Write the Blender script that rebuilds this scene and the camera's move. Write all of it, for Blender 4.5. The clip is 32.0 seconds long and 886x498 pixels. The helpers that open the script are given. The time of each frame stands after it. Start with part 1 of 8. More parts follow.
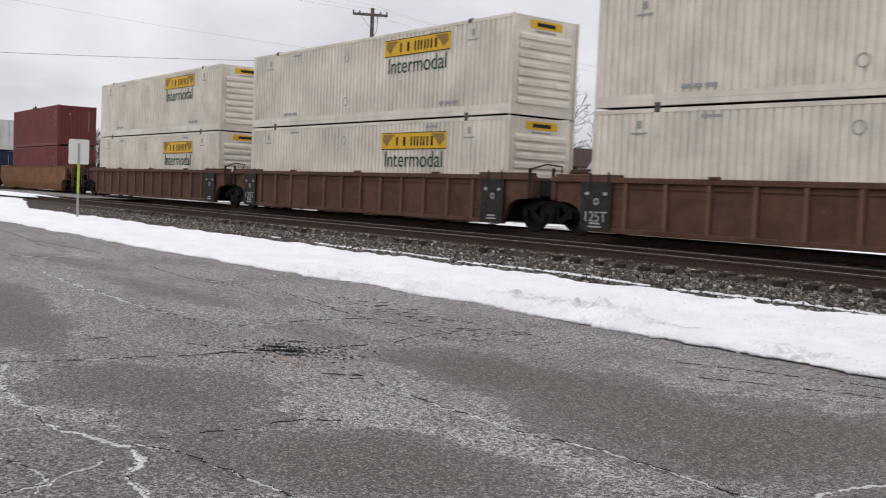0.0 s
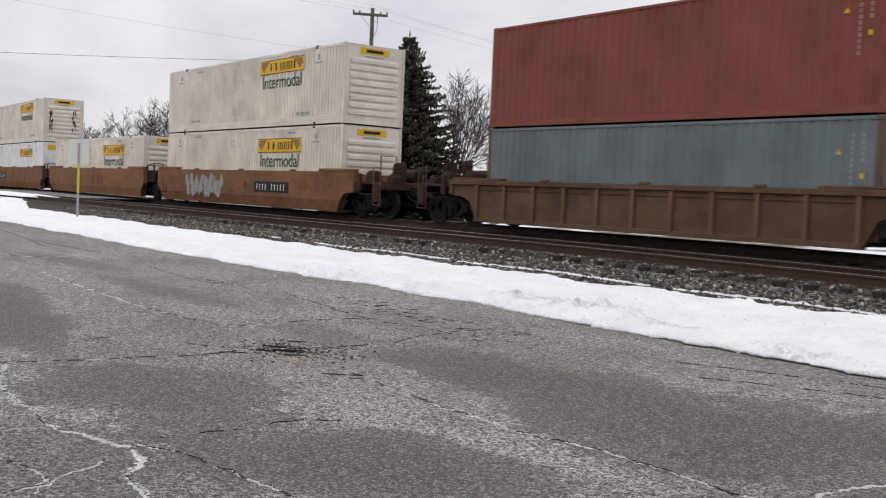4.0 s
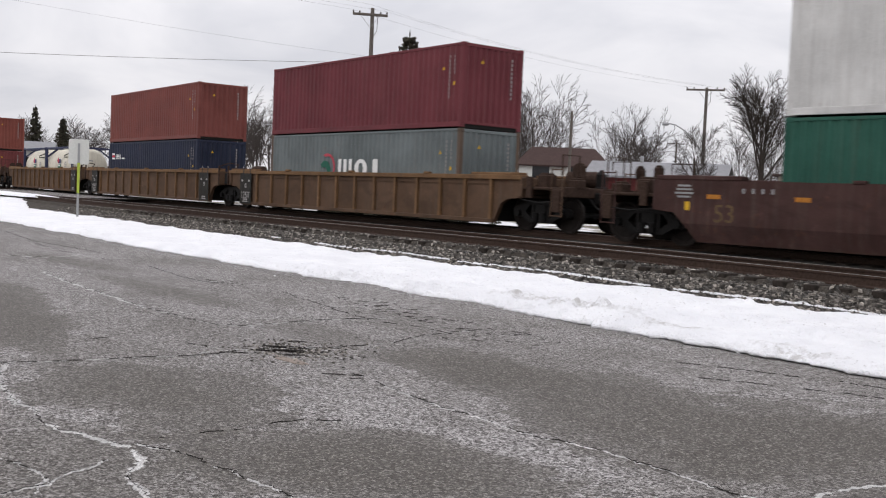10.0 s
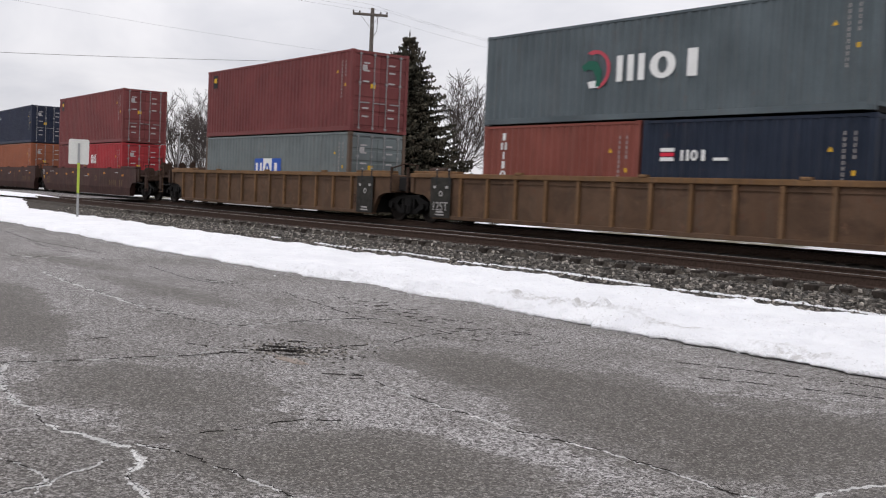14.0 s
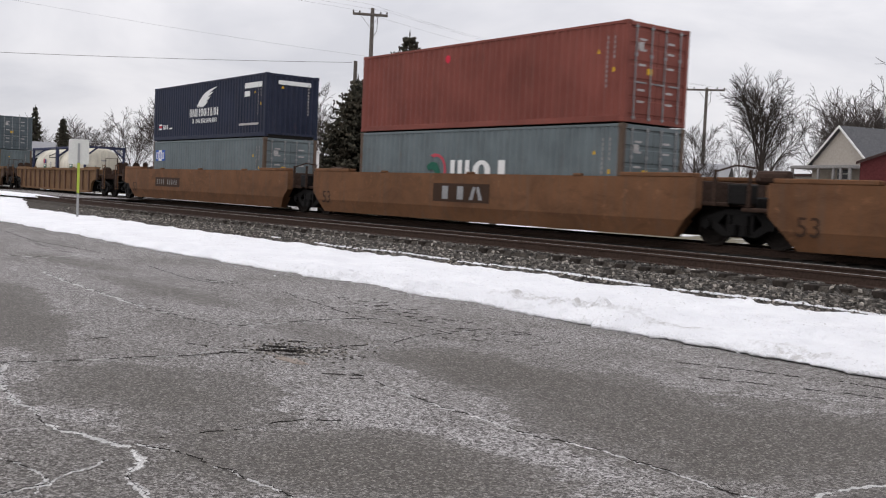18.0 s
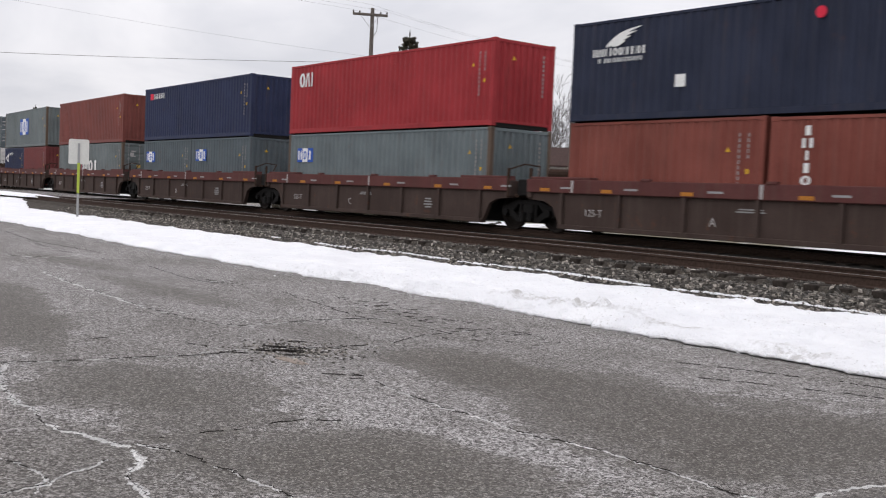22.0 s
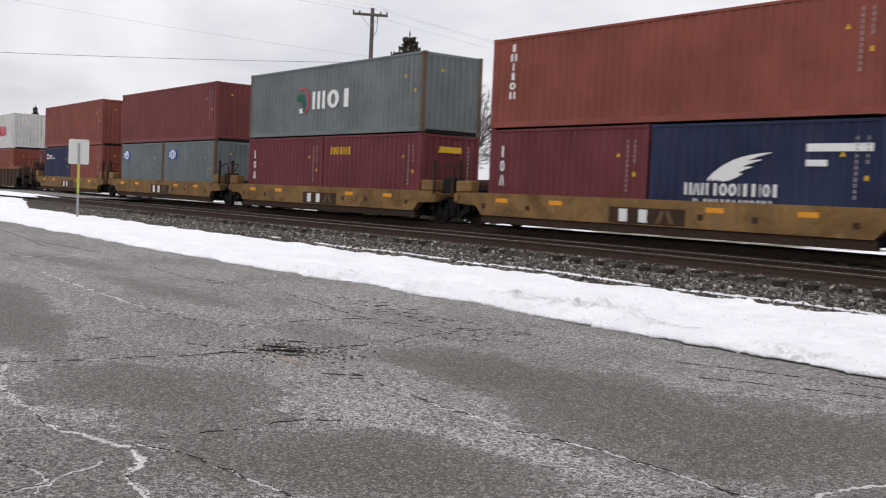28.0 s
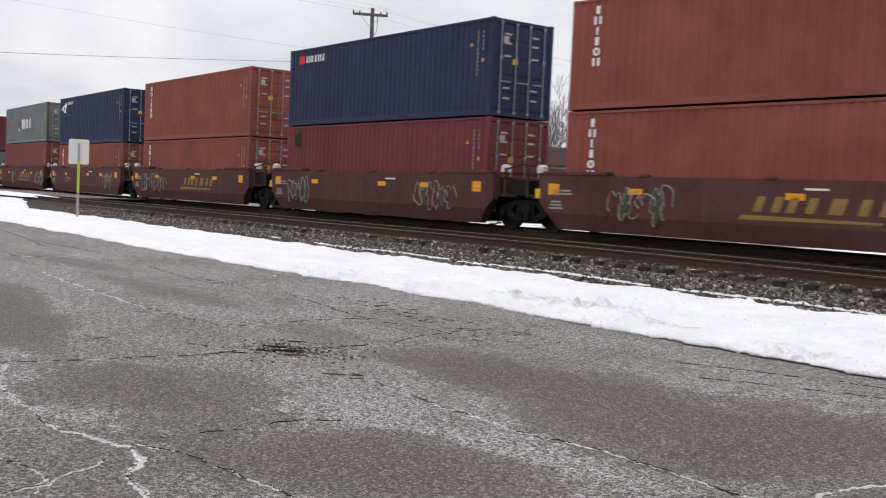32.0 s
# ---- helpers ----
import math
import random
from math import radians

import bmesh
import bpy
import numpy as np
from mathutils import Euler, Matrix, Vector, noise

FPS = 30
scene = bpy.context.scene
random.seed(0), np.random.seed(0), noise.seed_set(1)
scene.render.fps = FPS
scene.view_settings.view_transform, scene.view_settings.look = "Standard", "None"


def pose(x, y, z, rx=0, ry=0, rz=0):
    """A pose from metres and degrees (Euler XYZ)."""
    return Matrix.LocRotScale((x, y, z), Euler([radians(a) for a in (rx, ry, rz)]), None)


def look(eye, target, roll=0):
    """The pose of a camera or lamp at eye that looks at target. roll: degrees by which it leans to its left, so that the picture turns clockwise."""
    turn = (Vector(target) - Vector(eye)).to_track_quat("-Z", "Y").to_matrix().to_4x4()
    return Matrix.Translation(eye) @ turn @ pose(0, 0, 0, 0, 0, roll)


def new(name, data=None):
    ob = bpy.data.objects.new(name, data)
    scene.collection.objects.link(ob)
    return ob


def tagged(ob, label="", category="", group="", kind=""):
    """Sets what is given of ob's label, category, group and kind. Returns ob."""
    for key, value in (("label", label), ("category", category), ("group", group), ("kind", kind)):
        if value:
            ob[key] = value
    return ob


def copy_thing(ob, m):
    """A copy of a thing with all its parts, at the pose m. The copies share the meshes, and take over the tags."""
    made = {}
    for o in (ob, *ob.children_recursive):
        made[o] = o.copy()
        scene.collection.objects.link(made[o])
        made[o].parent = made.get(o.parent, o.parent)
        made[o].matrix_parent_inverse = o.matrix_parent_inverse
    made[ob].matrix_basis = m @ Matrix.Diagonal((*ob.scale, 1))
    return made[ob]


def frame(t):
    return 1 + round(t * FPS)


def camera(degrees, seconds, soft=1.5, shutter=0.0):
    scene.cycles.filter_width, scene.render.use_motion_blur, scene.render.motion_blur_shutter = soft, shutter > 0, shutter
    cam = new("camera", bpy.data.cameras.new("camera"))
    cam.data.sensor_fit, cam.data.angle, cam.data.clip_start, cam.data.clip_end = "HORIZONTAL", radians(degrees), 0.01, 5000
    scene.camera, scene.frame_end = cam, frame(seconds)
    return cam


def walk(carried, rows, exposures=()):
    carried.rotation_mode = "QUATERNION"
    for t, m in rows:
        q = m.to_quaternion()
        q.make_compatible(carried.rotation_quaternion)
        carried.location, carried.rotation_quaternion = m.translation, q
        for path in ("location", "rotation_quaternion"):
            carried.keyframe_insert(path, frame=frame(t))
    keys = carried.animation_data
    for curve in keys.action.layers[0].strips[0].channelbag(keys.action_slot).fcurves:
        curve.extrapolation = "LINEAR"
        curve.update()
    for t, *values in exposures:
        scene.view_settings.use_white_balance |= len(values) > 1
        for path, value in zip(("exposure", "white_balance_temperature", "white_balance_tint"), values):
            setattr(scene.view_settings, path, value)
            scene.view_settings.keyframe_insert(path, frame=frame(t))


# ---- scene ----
cam = camera(47.04, 32.0, soft=1.15, shutter=0.12)
EYE = Vector((0.0, 0.0, 0.878))
VIEW = look(EYE, EYE + Vector((-0.78759, 0.61394, -0.05277)), 2.51)
walk(cam, [(0, VIEW), (32, VIEW)], exposures=[(t, stops, 6420, 13) for t, stops in ((0, -0.07), (3, -0.11), (6, 0.0), (8, -0.07), (10, 0.0), (14.5, 0.0), (17, -0.06), (19, -0.03), (22, 0.04), (25, -0.04), (28, 0.02), (32, 0.05))])

# ---- light: an even overcast sky, brighter overhead ----
world = bpy.data.worlds.new("overcast_sky")
scene.world = world
world.use_nodes = True
wn, wl = world.node_tree.nodes, world.node_tree.links
wn.clear()
w_out = wn.new("ShaderNodeOutputWorld")
w_bg = wn.new("ShaderNodeBackground")
w_sky = wn.new("ShaderNodeTexSky")
w_sky.sky_type, w_sky.sun_disc = "NISHITA", False
w_sky.sun_elevation, w_sky.sun_rotation = radians(32), radians(200)
w_co = wn.new("ShaderNodeTexCoord")
w_sep = wn.new("ShaderNodeSeparateXYZ")
wl.new(w_co.outputs["Generated"], w_sep.inputs[0])
w_up = wn.new("ShaderNodeMapRange")
w_up.inputs[1].default_value, w_up.inputs[2].default_value = 0.0, 1.0
w_up.inputs[3].default_value, w_up.inputs[4].default_value = 0.72, 1.62
wl.new(w_sep.outputs["Z"], w_up.inputs[0])
w_map = wn.new("ShaderNodeMapping")
w_map.inputs["Scale"].default_value = (1.0, 1.0, 3.6)
wl.new(w_co.outputs["Generated"], w_map.inputs[0])
w_noise = wn.new("ShaderNodeTexNoise")
w_noise.inputs["Scale"].default_value, w_noise.inputs["Detail"].default_value = 3.1, 7
w_noise.inputs["Roughness"].default_value, w_noise.inputs["Distortion"].default_value = 0.52, 0.5
wl.new(w_map.outputs[0], w_noise.inputs["Vector"])
w_ramp = wn.new("ShaderNodeValToRGB")
w_ramp.color_ramp.elements[0].position, w_ramp.color_ramp.elements[0].color = 0.36, (0.835, 0.848, 0.888, 1)
w_ramp.color_ramp.elements[1].position, w_ramp.color_ramp.elements[1].color = 0.62, (1.11, 1.105, 1.115, 1)
wl.new(w_noise.outputs[0], w_ramp.inputs[0])
w_mul = wn.new("ShaderNodeMix")
w_mul.data_type, w_mul.blend_type = "RGBA", "MULTIPLY"
w_mul.inputs[0].default_value = 1.0
wl.new(w_ramp.outputs[0], w_mul.inputs[6])
wl.new(w_up.outputs[0], w_mul.inputs[7])
w_mix = wn.new("ShaderNodeMix")
w_mix.data_type = "RGBA"
w_mix.inputs[0].default_value = 0.97
w_dim = wn.new("ShaderNodeMix")
w_dim.data_type, w_dim.blend_type = "RGBA", "MULTIPLY"
w_dim.inputs[0].default_value = 1.0
w_dim.inputs[7].default_value = (0.1, 0.1, 0.1, 1)
wl.new(w_sky.outputs[0], w_dim.inputs[6])
wl.new(w_dim.outputs[2], w_mix.inputs[6])
wl.new(w_mul.outputs[2], w_mix.inputs[7])
wl.new(w_mix.outputs[2], w_bg.inputs[0])
w_bg.inputs[1].default_value = 1.0
wl.new(w_bg.outputs[0], w_out.inputs[0])

sun_data = bpy.data.lights.new("sun", "SUN")
sun_data.energy, sun_data.angle, sun_data.color = 0.35, radians(60), (1.0, 0.97, 0.93)
sun = new("sun", sun_data)
sun.matrix_world = look((-20, -60, 50), (-15, 20, 0))


# ---- materials ----
class Nodes:
    """A short hand for node materials."""

    def __init__(self, name, rough=0.7, metal=0.0):
        self.mat = bpy.data.materials.new(name)
        self.mat.use_nodes = True
        self.t = self.mat.node_tree
        self.b = self.t.nodes["Principled BSDF"]
        self.b.inputs["Roughness"].default_value = rough
        self.b.inputs["Metallic"].default_value = metal
        self.co = self.t.nodes.new("ShaderNodeTexCoord").outputs["Object"]

    def link(self, a, b):
        self.t.links.new(a, b)

    def scaled(self, sx, sy, sz, co=None, shift=None):
        n = self.t.nodes.new("ShaderNodeMapping")
        n.inputs["Scale"].default_value = (sx, sy, sz)
        self.link(co or self.co, n.inputs[0])
        if shift:
            self.link(shift, n.inputs["Location"])
        return n.outputs[0]

    def noise(self, scale, detail=4, rough=0.55, co=None, distort=0.0):
        n = self.t.nodes.new("ShaderNodeTexNoise")
        n.inputs["Scale"].default_value, n.inputs["Detail"].default_value = scale, detail
        n.inputs["Roughness"].default_value, n.inputs["Distortion"].default_value = rough, distort
        self.link(co or self.co, n.inputs["Vector"])
        return n.outputs[0]

    def noise_vector(self, scale):
        n = self.t.nodes.new("ShaderNodeTexNoise")
        n.inputs["Scale"].default_value, n.inputs["Detail"].default_value = scale, 4
        self.link(self.co, n.inputs["Vector"])
        return n.outputs[1]

    def voronoi(self, scale, feature="F1", co=None, out="Distance"):
        n = self.t.nodes.new("ShaderNodeTexVoronoi")
        n.feature = feature
        n.inputs["Scale"].default_value = scale
        self.link(co or self.co, n.inputs["Vector"])
        return n.outputs[out]

    def ramp(self, fac, *stops):
        n = self.t.nodes.new("ShaderNodeValToRGB")
        e = n.color_ramp.elements
        while len(e) < len(stops):
            e.new(0.5)
        for el, (p, c) in zip(e, stops):
            el.position = p
            el.color = (c, c, c, 1) if isinstance(c, (int, float)) else (*c, 1)
        self.link(fac, n.inputs[0])
        return n.outputs[0]

    def mix(self, fac, a, b, mode="MIX"):
        n = self.t.nodes.new("ShaderNodeMix")
        n.data_type, n.blend_type = "RGBA", mode
        for v, s in ((fac, n.inputs[0]), (a, n.inputs[6]), (b, n.inputs[7])):
            if isinstance(v, (int, float)):
                s.default_value = v if s == n.inputs[0] else (v, v, v, 1)
            elif isinstance(v, tuple):
                s.default_value = (*v, 1)
            else:
                self.link(v, s)
        return n.outputs[2]

    def math(self, op, a, b=0.0):
        n = self.t.nodes.new("ShaderNodeMath")
        n.operation = op
        for v, s in ((a, n.inputs[0]), (b, n.inputs[1])):
            if isinstance(v, (int, float)):
                s.default_value = v
            else:
                self.link(v, s)
        return n.outputs[0]

    def random(self):
        return self.t.nodes.new("ShaderNodeObjectInfo").outputs["Random"]

    def island(self):
        return self.t.nodes.new("ShaderNodeNewGeometry").outputs["Random Per Island"]

    def color(self, c):
        if isinstance(c, tuple):
            self.b.inputs["Base Color"].default_value = (*c, 1)
        else:
            self.link(c, self.b.inputs["Base Color"])
        return self

    def rough(self, r):
        self.link(r, self.b.inputs["Roughness"])
        return self

    def bump(self, height, strength=0.3, dist=0.01):
        n = self.t.nodes.new("ShaderNodeBump")
        n.inputs["Strength"].default_value, n.inputs["Distance"].default_value = strength, dist
        self.link(height, n.inputs["Height"])
        self.link(n.outputs[0], self.b.inputs["Normal"])
        return self


paint_cache = {}


def paint(name, c, rust=0.25, dirt=0.35, rough=0.55):
    """Weathered paint on steel: mottling, vertical streaks, rust spots."""
    key = (name, c, rust, dirt)
    if key in paint_cache:
        return paint_cache[key]
    n = Nodes(name, rough)
    n.b.inputs["Specular IOR Level"].default_value = 0.14
    shift = n.math("MULTIPLY", n.random(), 37.0)
    co = n.scaled(1, 1, 1, shift=shift)
    cloud = n.noise(0.7, 5, 0.6, co)
    streak = n.noise(1.0, 4, 0.6, n.scaled(7.0, 7.0, 0.35, co))
    grain = n.noise(38.0, 3, 0.6, co)
    light = tuple(min(1.0, v * 1.14 + 0.01) for v in c)
    dark = tuple(v * 0.80 for v in c)
    col = n.mix(n.ramp(cloud, (0.32, 0.0), (0.68, 1.0)), dark, light)
    grime = n.math("MULTIPLY", n.ramp(streak, (0.5, 0.0), (0.78, 1.0)), dirt)
    col = n.mix(grime, col, (0.11, 0.09, 0.075))
    spots = n.ramp(n.math("ADD", n.math("MULTIPLY", n.noise(2.6, 6, 0.72, co), 0.75), n.math("MULTIPLY", streak, 0.25)),
                   (0.60 - 0.05 * rust, 0.0), (0.66 - 0.05 * rust, 1.0))
    col = n.mix(n.math("MULTIPLY", spots, rust), col, (0.13, 0.05, 0.025))
    if dirt > 0.4:
        blot = n.noise(0.9, 6, 0.66, n.scaled(1.0, 1.0, 1.6, co), 0.8)
        col = n.mix(n.ramp(blot, (0.46, 0.0), (0.66, 0.5)) if dirt < 0.6 else n.ramp(blot, (0.45, 0.0), (0.66, 0.8)), col, tuple(v * 0.38 + 0.006 for v in c))
        col = n.mix(n.ramp(n.noise(3.2, 6, 0.7, co), (0.60, 0.0), (0.72, 0.6)), col, tuple(min(1, v * 1.7 + 0.02) for v in c))
    col = n.mix(0.10, col, n.ramp(grain, (0.3, 0.0), (0.7, 1.0)), "OVERLAY")
    n.color(col).rough(n.ramp(cloud, (0.3, rough - 0.08), (0.7, rough + 0.15))).bump(grain, 0.12, 0.004)
    paint_cache[key] = n.mat
    return n.mat


def plain(name, c, rough=0.7, metal=0.0, grain=30.0, amount=0.25, bump=0.2):
    n = Nodes(name, rough, metal)
    n.b.inputs["Specular IOR Level"].default_value = 0.5 if rough < 0.45 else 0.12
    g = n.noise(grain, 4, 0.6)
    cl = n.noise(1.7, 4, 0.6)
    col = n.mix(n.ramp(g, (0.3, 0.0), (0.7, 1.0)), tuple(v * (1 - amount) for v in c), tuple(min(1, v * (1 + amount)) for v in c))
    col = n.mix(n.math("MULTIPLY", n.ramp(cl, (0.4, 0.0), (0.7, 1.0)), amount), col, tuple(v * 0.6 for v in c))
    n.color(col).bump(g, bump, 0.005)
    return n.mat


STENCIL = plain("faded_white_stencil", (0.40, 0.38, 0.37), 0.7, amount=0.35)
DIM_STENCIL = plain("dim_white_stencil", (0.31, 0.285, 0.275), 0.7, amount=0.4)
WHEEL = plain("dark_wheel_steel", (0.020, 0.016, 0.014), 0.7, 0.2, 18, 0.4)
WHITE_MARK = plain("white_marking", (0.72, 0.72, 0.70), 0.6, amount=0.12)
YELLOW_MARK = plain("yellow_marking", (0.62, 0.37, 0.03), 0.55, amount=0.12)
ORANGE_MARK = plain("orange_marking", (0.72, 0.30, 0.03), 0.55, amount=0.15)
BLACK_MARK = plain("black_marking", (0.02, 0.02, 0.022), 0.6, amount=0.2)
GREEN_MARK = plain("dark_green_marking", (0.012, 0.06, 0.04), 0.6, amount=0.15)
RED_MARK = plain("red_marking", (0.60, 0.03, 0.06), 0.6, amount=0.12)
FADED_RED = plain("faded_red_marking", (0.19, 0.032, 0.028), 0.7, amount=0.3)
BLUE_MARK = plain("blue_marking", (0.03, 0.09, 0.38), 0.6, amount=0.12)
GREY_MARK = plain("grey_marking", (0.30, 0.30, 0.30), 0.7, amount=0.3)
ROSE_MARK = plain("rose_red_marking", (0.46, 0.075, 0.10), 0.65, amount=0.25)
TEAL_MARK = plain("teal_marking", (0.02, 0.105, 0.07), 0.6, amount=0.2)
NAVY_MARK = plain("navy_marking", (0.03, 0.045, 0.14), 0.6, amount=0.2)
FADED_ORANGE = plain("faded_orange_marking", (0.42, 0.17, 0.03), 0.65, amount=0.4)
WORN_GOLD = plain("worn_gold_marking", (0.13, 0.085, 0.045), 0.75, amount=0.5)
FADED_GOLD = plain("faded_gold_marking", (0.26, 0.16, 0.055), 0.7, amount=0.4)
BOARD = plain("faded_black_board", (0.034, 0.032, 0.028), 0.75, 0, 6, 0.5)
BROWN_MARK = plain("dark_brown_marking", (0.05, 0.028, 0.018), 0.7, amount=0.3)
DARK_STEEL = plain("black_oily_steel", (0.012, 0.011, 0.0105), 0.6, 0.2, 18, 0.4)
RUST_STEEL = plain("rusty_brown_steel", (0.050, 0.031, 0.023), 0.85, 0.1, 14, 0.4)
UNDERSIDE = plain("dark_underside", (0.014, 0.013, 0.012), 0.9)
CAST = plain("worn_casting_steel", (0.10, 0.085, 0.075), 0.7, 0.2)
GALV = plain("galvanised_steel", (0.33, 0.33, 0.33), 0.5, 0.6, 25, 0.15)
WOOD_POLE = plain("weathered_pole_wood", (0.125, 0.108, 0.094), 0.9, 0, 12, 0.35)


# ---- building helpers ----
class Geo:
    """Vertices and faces of one mesh."""

    def __init__(self):
        self.v, self.f = [], []

    def add(self, vs, fs):
        k = len(self.v)
        self.v += [tuple(p) for p in vs]
        self.f += [tuple(i + k for i in q) for q in fs]
        return self

    def box(self, x0, x1, y0, y1, z0, z1, c=0.0):
        """A box; c: width of its bevel."""
        if not c:
            return self.add([(x, y, z) for x in (x0, x1) for y in (y0, y1) for z in (z0, z1)],
                            [(0, 1, 3, 2), (4, 6, 7, 5), (0, 4, 5, 1), (2, 3, 7, 6), (0, 2, 6, 4), (1, 5, 7, 3)])
        vs, idx = [], {}
        lo, hi = (x0, y0, z0), (x1, y1, z1)
        for s in [(a, b, d) for a in (0, 1) for b in (0, 1) for d in (0, 1)]:
            for ax in range(3):
                p = []
                for k in range(3):
                    e = hi[k] if s[k] else lo[k]
                    p.append(e if k == ax else e + (-c if s[k] else c))
                idx[s, ax] = len(vs)
                vs.append(p)
        fs = []
        for ax in range(3):
            o = [k for k in range(3) if k != ax]
            for side in (0, 1):
                q = []
                for a, b in ((0, 0), (1, 0), (1, 1), (0, 1)):
                    s = [0, 0, 0]
                    s[ax], s[o[0]], s[o[1]] = side, a, b
                    q.append(idx[tuple(s), ax])
                fs.append(q)
        for ax in range(3):
            o = [k for k in range(3) if k != ax]
            for a in (0, 1):
                for b in (0, 1):
                    s0, s1 = [0, 0, 0], [0, 0, 0]
                    s0[o[0]] = s1[o[0]] = a
                    s0[o[1]] = s1[o[1]] = b
                    s1[ax] = 1
                    s0, s1 = tuple(s0), tuple(s1)
                    fs.append((idx[s0, o[0]], idx[s1, o[0]], idx[s1, o[1]], idx[s0, o[1]]))
        for s in [(a, b, d) for a in (0, 1) for b in (0, 1) for d in (0, 1)]:
            fs.append((idx[s, 0], idx[s, 1], idx[s, 2]))
        return self.add(vs, fs)

    def prism(self, poly, a, b, axis="y"):
        """A polygon (pairs in the two other axes) drawn out from a to b along an axis."""
        n = len(poly)

        def at(p, q):
            return (p[0], q, p[1]) if axis == "y" else (q, p[0], p[1]) if axis == "x" else (p[0], p[1], q)
        vs = [at(p, a) for p in poly] + [at(p, b) for p in poly]
        return self.add(vs, [tuple(range(n)), tuple(range(2 * n - 1, n - 1, -1))] +
                        [(i, (i + 1) % n, n + (i + 1) % n, n + i) for i in range(n)])

    def tube(self, path, r, sides=8, taper=None):
        """A round rod along a path of points."""
        rings = []
        for i, p in enumerate(path):
            p = Vector(p)
            d = (Vector(path[min(i + 1, len(path) - 1)]) - Vector(path[max(i - 1, 0)])).normalized()
            s = d.orthogonal().normalized() if abs(d.z) > 0.9 else d.cross(Vector((0, 0, 1))).normalized()
            u = d.cross(s)
            rr = r if taper is None else r + (taper - r) * i / (len(path) - 1)
            rings.append([p + rr * (math.cos(2 * math.pi * k / sides) * s + math.sin(2 * math.pi * k / sides) * u) for k in range(sides)])
        vs = [q for ring in rings for q in ring]
        fs = [(i * sides + k, i * sides + (k + 1) % sides, (i + 1) * sides + (k + 1) % sides, (i + 1) * sides + k)
              for i in range(len(path) - 1) for k in range(sides)]
        fs += [tuple(range(sides - 1, -1, -1)), tuple(range((len(path) - 1) * sides, len(path) * sides))]
        return self.add(vs, fs)

    def lathe(self, prof, centre, axis="y", sides=20):
        """A solid of revolution: prof is (along, radius) pairs."""
        vs = []
        for a, r in prof:
            for k in range(sides):
                c, s = r * math.cos(2 * math.pi * k / sides), r * math.sin(2 * math.pi * k / sides)
                p = (c, a, s) if axis == "y" else (a, c, s) if axis == "x" else (c, s, a)
                vs.append((p[0] + centre[0], p[1] + centre[1], p[2] + centre[2]))
        n = len(prof)
        fs = [(i * sides + k, i * sides + (k + 1) % sides, (i + 1) * sides + (k + 1) % sides, (i + 1) * sides + k)
              for i in range(n - 1) for k in range(sides)]
        fs += [tuple(range(sides)), tuple(range(n * sides - 1, (n - 1) * sides - 1, -1))]
        return self.add(vs, fs)

    def mesh(self, name, smooth=False):
        m = bpy.data.meshes.new(name)
        m.from_pydata(self.v, [], self.f)
        bm = bmesh.new()
        bm.from_mesh(m)
        if len(self.f) < 60000:
            bmesh.ops.recalc_face_normals(bm, faces=bm.faces)
        bm.to_mesh(m)
        bm.free()
        if smooth:
            m.shade_smooth()
        return m


def part(name, geo, material, parent=None, label="", smooth=False, at=None):
    """One mesh object, from a Geo or a ready mesh, under its thing."""
    m = geo.mesh(name, smooth) if isinstance(geo, Geo) else geo
    if not m.materials:
        m.materials.append(material)
    ob = new(name, m)
    if m.materials[0] != material:
        ob.material_slots[0].link = "OBJECT"
        ob.material_slots[0].material = material
    if parent:
        ob.parent = parent
    if at is not None:
        ob.matrix_basis = at
    if label:
        ob["label"] = label
    return ob


shared = {}


def cached(key, build):
    if key not in shared:
        made = build()
        shared[key] = made.mesh(str(key[0])) if isinstance(made, Geo) else made
    return shared[key]


def thing(name, label, category, m=None, group="", kind=""):
    e = new(name)
    e.empty_display_size = 0.3
    if m is not None:
        e.matrix_basis = m
    return tagged(e, label, category, group, kind)


def letters(words, size, spacing=1.0):
    """Flat raised lettering as a mesh, centred, in the x-z plane."""
    key = ("lettering", words, size)
    if key not in shared:
        cu = bpy.data.curves.new("lettering", "FONT")
        cu.body, cu.size, cu.extrude = words, size, 0.002
        cu.align_x, cu.align_y = "CENTER", "CENTER"
        cu.space_character = spacing
        ob = bpy.data.objects.new("lettering", cu)
        scene.collection.objects.link(ob)
        dg = bpy.context.evaluated_depsgraph_get()
        m = bpy.data.meshes.new_from_object(ob.evaluated_get(dg))
        bpy.data.objects.remove(ob)
        m.transform(pose(0, 0, 0, 90))
        m.materials.clear()
        shared[key] = m
    return shared[key]


# ---- the plan: two tracks along x, the far one carrying the train ----
LOT = -0.62          # level of the car park; the rail heads are at 0
FAR_Y, NEAR_Y = 20.72, 15.0
BEND, BEND_X, BEND_END = 0.000472, -22.0, -150.0


def drift(x):
    """How far the line has swung away at x, and its slope."""
    d = max(min(x - BEND_X, 0.0), BEND_END - BEND_X)
    slope = 2 * BEND * d
    e = min(max(x + 18.0, 0.0), 18.0)
    return BEND * d * d + slope * min(x - BEND_END, 0.0) + 0.0030 * e * e, slope + (0.006 * e if x < 0 else 0.0)


def dip(x):
    """The line falls a little past the camera."""
    e = min(max(x + 18.0, 0.0), 18.0)
    return 0.0006 * e * e


